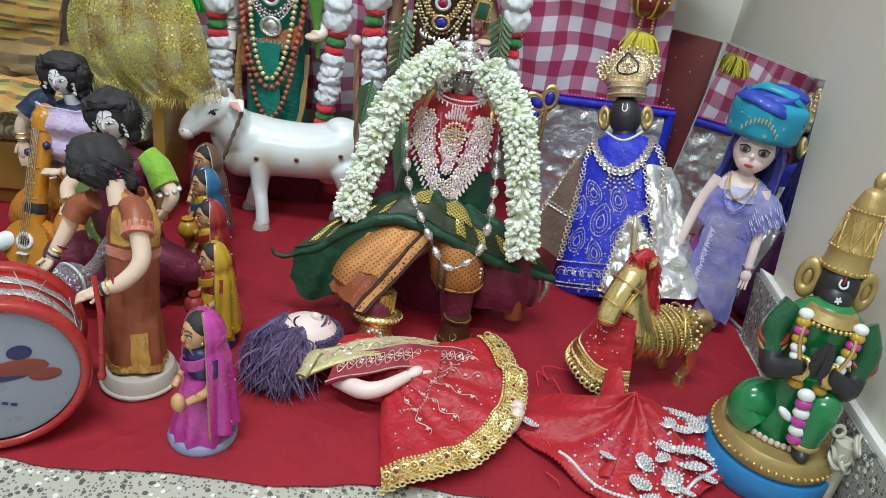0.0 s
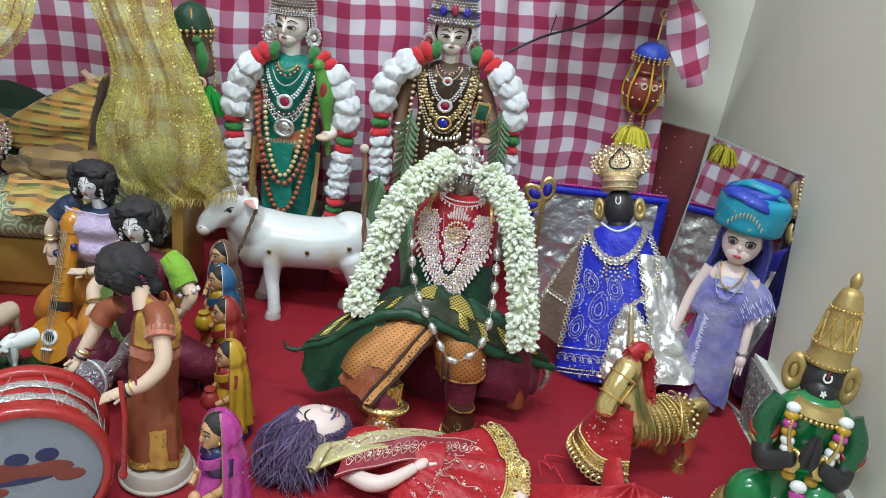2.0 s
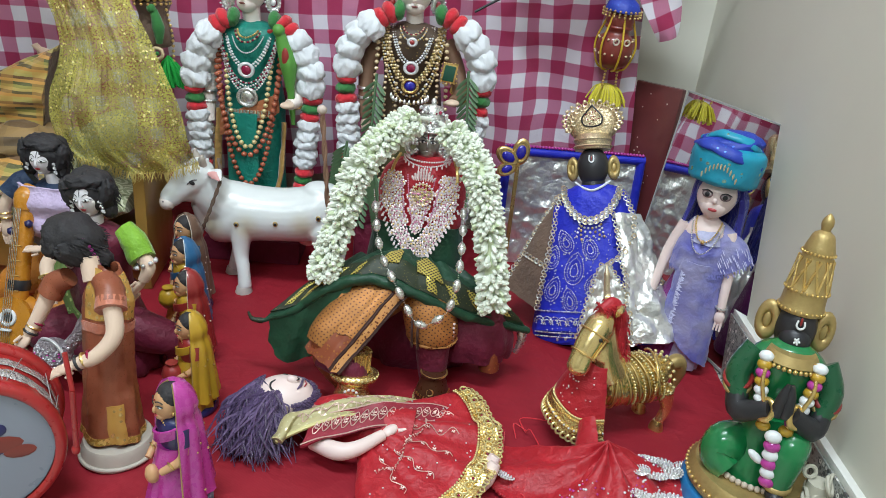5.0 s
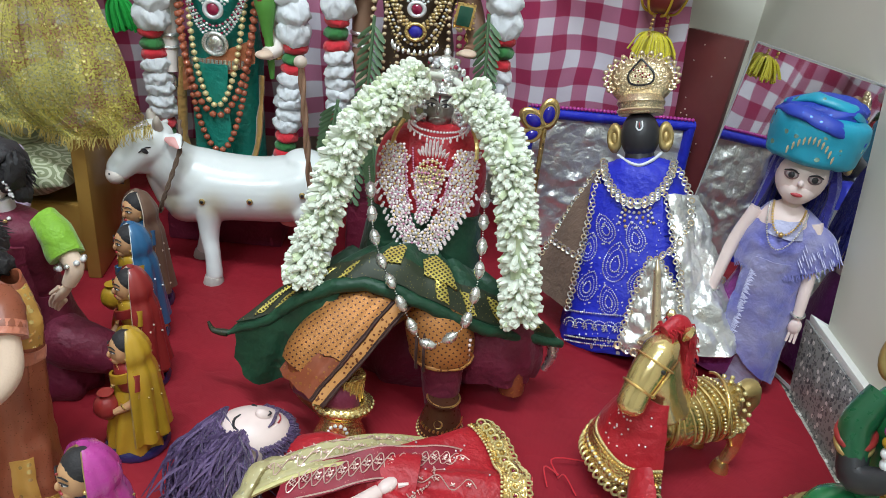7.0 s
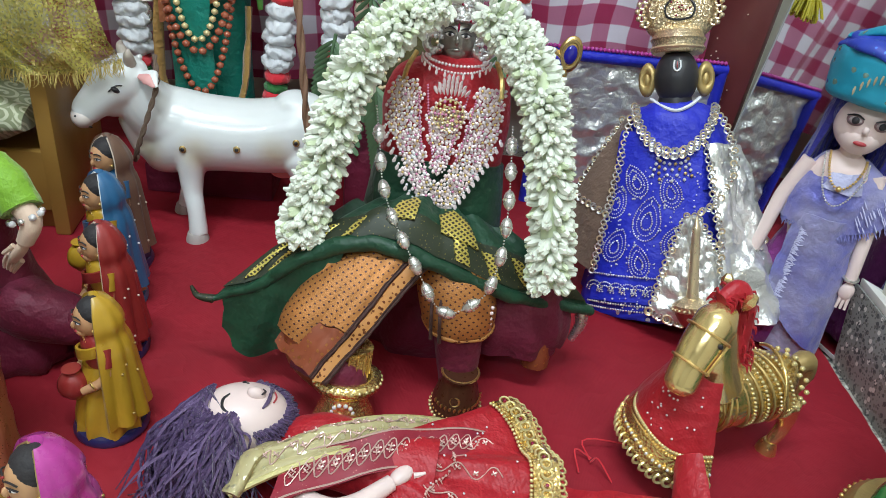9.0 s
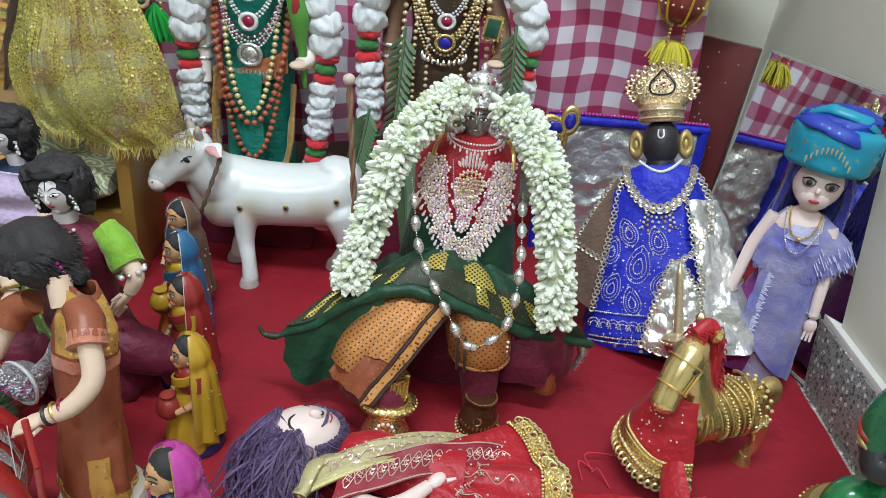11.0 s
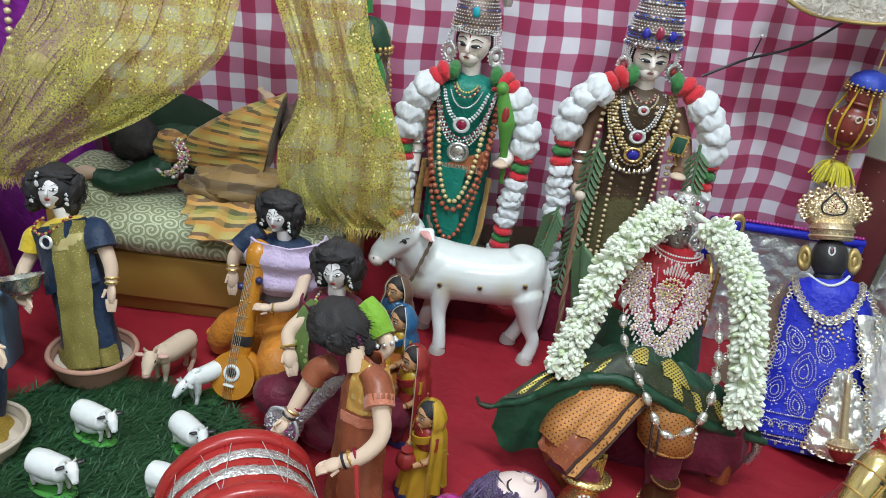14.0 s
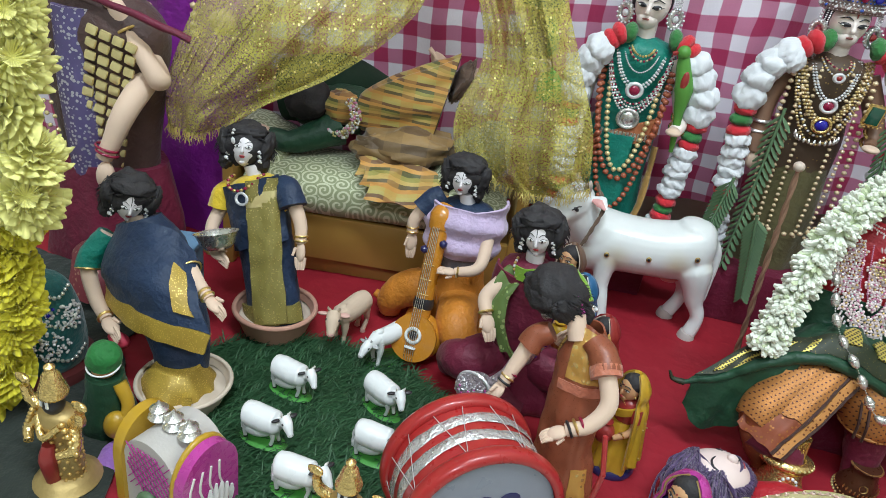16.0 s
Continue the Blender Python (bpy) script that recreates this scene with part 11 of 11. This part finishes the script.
# ---- yellow flower garland, jewelled crown and dark drapery at the end ----
def marigold(R, seed, mat):
    """A full ruffled bloom: frilled collars of thin notched petals."""
    s = Shape()
    for k in range(6):
        rk, z0 = R * (1.0 - 0.14 * k), R * 0.16 * k
        def frill(u, v, k=k, rk=rk, z0=z0):
            a = 6.283 * v
            n1 = noise.noise((2.2 * math.cos(a), 2.2 * math.sin(a), seed + 3.1 * k))
            n2 = noise.noise((6.5 * math.cos(a), 6.5 * math.sin(a), seed + 7.7 * k))
            n3 = noise.noise((11 * math.cos(a), 11 * math.sin(a), seed + k))
            q = rk * u * (1 + u * (0.30 * n1 + 0.18 * n2 + 0.06 * n3))
            return (q * math.cos(a), q * math.sin(a), z0 + R * (0.22 * u * u * (0.2 + 0.4 * k) + u * u * (0.42 * n2 + 0.16 * n3 + 0.42 * n1)))
        s.sheet(frill, 5, 130, mat, 0.0006)
    return s.mesh("flower", 180)


PALE = [marigold(0.033, q * 3.3, MARIGP) for q in range(3)]
DEEP = [marigold(0.030, q * 2.1 + 1, MARIG) for q in range(3)]
gar = holder("yellow_garland", pose(0, 0, 0), "hanging garland of full yellow flowers", "garland")
path = catmull([(-0.770, 0.590, 0.62), (-0.770, 0.590, 0.48), (-0.778, 0.588, 0.38), (-0.790, 0.590, 0.29), (-0.815, 0.59, 0.19), (-0.84, 0.585, 0.08), (-0.86, 0.58, 0.02)], 20)
rf = random.Random(5)
part("string", Shape().tube(path, 0.003, LEAF, 6), gar)
dist = 0.0
for i in range(1, len(path)):
    dist += (path[i] - path[i - 1]).length
    low = path[i].z < 0.27
    if dist > (0.030 if low else 0.041):
        dist = 0.0
        a = -0.9 + rf.uniform(-0.8, 0.7)
        d = Vector((math.cos(a), math.sin(a), rf.uniform(0.3, 1.6))).normalized()
        sc = rf.uniform(0.88, 1.12)
        part("flower", (DEEP if low else PALE)[i % 3], gar, "", Matrix.LocRotScale(path[i] + d * 0.004 + Vector((rf.uniform(-0.012, 0.008), 0, 0)), d.to_track_quat("Z", "Y") @ Euler((0, 0, rf.uniform(0, 6))).to_quaternion(), (sc, sc, sc * 0.72)))

s = Shape()
s.lathe([(0.05, 0), (0.056, 0.02), (0.05, 0.09), (0.035, 0.13), (0.01, 0.145)], cloth("teal_dark_silk", (0.0, 0.10, 0.10), 0.6, 0.3, 900, 40, 0.3), n=28, k=3)
rr = random.Random(8)
for a0, cz, m in ((-1.25, 0.105, SAPPH), (-1.0, 0.055, STONEC), (-2.0, 0.07, STONEC), (-0.35, 0.09, STONEC)):
    for i in range(90):
        t, q = rr.uniform(0, 6.283), math.sqrt(rr.random())
        a, z = a0 + 0.48 * q * math.cos(t), cz + 0.022 * q * math.sin(t)
        r = 0.0575 - 0.16 * max(0, z - 0.05)
        s.bead((r * math.cos(a), r * math.sin(a), z), rr.uniform(0.0014, 0.0032), STONEC if rr.random() < 0.65 else m if rr.random() < 0.6 else SILVERP)
for z in (0.035, 0.09, 0.135):
    s.beads([((0.058 - 0.16 * max(0, z - 0.05)) * math.cos(a), (0.058 - 0.16 * max(0, z - 0.05)) * math.sin(a), z + 0.012 * math.sin(3 * a)) for a in (-3.0, -2.4, -1.8, -1.2, -0.6, 0.0)], 0.0035, SILVERP)
thing("jewelled_cap", s, pose(-0.864, 0.655, 0.020, 0, 0, 20) @ Matrix.Scale(0.8, 4), "teal cloth cap set with clear and violet stones", "ornament")
s = Shape().lathe([(0.05, 0), (0.054, 0.01), (0.052, 0.02), (0.0, 0.021)], DARKWOOD, n=28)
thing("round_block", s, pose(-0.864, 0.655, 0.0015), "dark round wooden block under the jewelled cap", "block")


def puppet():
    """A large puppet with bent arms and a gold-plated vest."""
    s = Shape()
    s.m = pose(-0.985, 0.93, 0.003)
    s.lathe([(0.11, 0), (0.105, 0.08), (0.085, 0.16)], MAROON, n=30, ruffle=8, amp=0.08, sy=0.7)
    s.lathe([(0.075, 0.13), (0.08, 0.2), (0.095, 0.3), (0.1, 0.35), (0.07, 0.385), (0.03, 0.4)], cloth("dark_brown_silk", (0.07, 0.035, 0.03), 0.6, 0.1, 900, 40, 0.3), n=28, k=3, sy=0.6)
    s.lathe([(0.026, 0.14), (0.032, 0.25), (0.030, 0.375)], brocade("violet_silver_panel", (0.10, 0.08, 0.20), (0.6, 0.6, 0.65), 160, 0.36), (-0.004, -0.040, 0), 24, k=4, sy=0.8)
    for i in range(11):
        for j in range(4):
            z = 0.355 - 0.017 * i
            x = 0.04 + 0.014 * j - 0.004 * i
            s.box((x, -0.062 + 0.006 * j + 0.001 * i, z - 0.006 * j), (0.0145, 0.006, 0.0125), GOLDSEQ, (rr.uniform(-8, 8), 18 + rr.uniform(-6, 6), 12 + rr.uniform(-8, 8)), 0.003)
    for j in range(60):
        q = j / 59
        s.bead((-0.07 + 0.02 * math.sin(9 * q), -0.06, 0.38 - 0.24 * q), 0.005, GOLDP)
        s.bead((-0.085 + 0.015 * math.sin(7 * q + 1), -0.055, 0.4 - 0.28 * q), 0.0055, GOLD)
    for k in range(5):
        x0, x1 = -0.10 + 0.014 * k, -0.06 + 0.012 * k
        s.beads([(x0, -0.065, 0.42 - 0.02 * k), (x0 + 0.01, -0.078, 0.34), (x1, -0.085, 0.24), (x1 + 0.01, -0.08, 0.16)], 0.0034, GOLDSEQ, 0.0105 + 0.002 * k)
    skin = SKIN
    s.tube([(0.075, -0.01, 0.325), (0.100, -0.02, 0.302), (0.108, -0.03, 0.300), (0.082, -0.03, 0.336), (0.062, -0.03, 0.360)], [0.016, 0.016, 0.0145, 0.012, 0.010], skin, 14, 5)
    s.ell((0.055, -0.03, 0.374), (0.0135, 0.011, 0.021), skin, (0, -20, 0))
    s.ell((0.046, -0.036, 0.388), (0.008, 0.007, 0.010), skin)
    s.ring((0.066, -0.03, 0.354), 0.0135, 0.002, GOLDP, (0, -35, 0))
    s.tube([(0.082, -0.02, 0.29), (0.078, -0.06, 0.255), (0.066, -0.075, 0.215), (0.056, -0.08, 0.192)], [0.017, 0.0155, 0.0125, 0.0105], skin, 14, 5)
    s.ell((0.058, -0.083, 0.168), (0.013, 0.010, 0.021), skin, (0, 10, 0))
    for z in (0.2, 0.207):
        s.ring((0.060, -0.078, z), 0.0145, 0.0018, RUBY, (-15, 15, 0))
    s.tube([(-0.01, -0.05, 0.40), (0.08, -0.05, 0.385), (0.16, -0.03, 0.36)], 0.005, MAROON, 8, 5)
    s.ell((0, -0.01, 0.47), (0.05, 0.05, 0.06), HAIR, u=20, v=14)
    s.beads([(-0.02, -0.06, 0.47), (0.0, -0.065, 0.43), (0.01, -0.06, 0.4)], 0.007, GOLDP)
    return s


thing("large_puppet", puppet(), Matrix(), "large puppet with bent flesh-coloured arms and a gold-plated vest", "puppet")
s = Shape()
s.lathe([(0.12, 0), (0.11, 0.15), (0.09, 0.3), (0.085, 0.4), (0.09, 0.47), (0.05, 0.53), (0.02, 0.55)], PURPC, n=36, ruffle=9, amp=0.09, k=3, sy=0.6)
for x in (-0.03, 0.035):
    s.beads([(x, -0.062, 0.5), (x * 1.1, -0.068, 0.4), (x * 1.2, -0.075, 0.33)], 0.006, PEARL, 0.013)
s.ell((0, 0, 0.59), (0.04, 0.04, 0.05), BLACK, u=18, v=12)
s.tube([(0.08, 0, 0.48), (0.12, -0.03, 0.4), (0.1, -0.08, 0.36)], [0.03, 0.028, 0.02], PURPC, 12, 5)
s.ell((0.1, -0.09, 0.36), (0.02, 0.015, 0.018), SKIN)
thing("purple_puppet", s, pose(-0.955, 1.11, 0.003), "tall puppet in a purple silk dress with pearl strings", "puppet")
s = Shape().lathe([(0.05, 0), (0.07, 0.02), (0.062, 0.06), (0.03, 0.08)], brocade("maroon_print_cloth", (0.16, 0.02, 0.03), (0.35, 0.2, 0.14), 120, 0.25), n=26, ruffle=6, amp=0.1)
thing("folded_cloth", s, pose(-0.905, 0.835, 0.003), "bundle of dark maroon printed cloth", "bundle")
box = holder("blue_model_box", pose(-0.80, 0.825, 0.003, 0, 0, 15), "small pale blue painted model box", "box")
part("body", Shape().box((0, 0, 0.055), (0.05, 0.04, 0.11), plain("pale_blue_paint", (0.16, 0.30, 0.46), 0.5), bev=0.003), box)
part("lid", Shape().box((0, 0, 0.114), (0.056, 0.046, 0.008), plain("pale_blue_paint", (0.16, 0.30, 0.46), 0.5), bev=0.003), box)
def drape_at(u, v):
    x = -1.35 + 0.68 * u
    return (x, 1.24 + 0.07 * u + 0.012 * math.sin(26 * x), 0.005 + 0.9 * v)
thing("dark_drapery", Shape().sheet(drape_at, 60, 14, cloth("dark_brown_velvet", (0.035, 0.02, 0.02), 0.85, 0.3, 700, 20, 0.3), 0.003), Matrix(), "dark brown velvet drapery behind the puppets", "drapery")


# dark cloth spread over the red one under the cap and the gilt statuette
def spread_at(u, v):
    y = 0.45 + 0.41 * v
    edge = -0.655 - 0.155 * min(1.0, max(0.0, (y - 0.50) / 0.22)) + 0.010 * math.sin(23 * y) + 0.010 * noise.noise((y * 18, 0, 3))
    x = -1.15 + (edge + 1.15) * u
    fold = abs(noise.noise((x * 7, y * 7, 2))) + 0.5 * abs(noise.noise((x * 17, y * 17, 5)))
    return (x, y, 0.0055 + 0.007 * fold)


thing("spread_cloth", Shape().sheet(spread_at, 60, 60, cloth("black_green_cotton", (0.014, 0.022, 0.017), 0.8, 0.2, 800, 30, 0.35), 0.002), Matrix(), "dark green-black cotton cloth spread on the red cloth", "cloth")
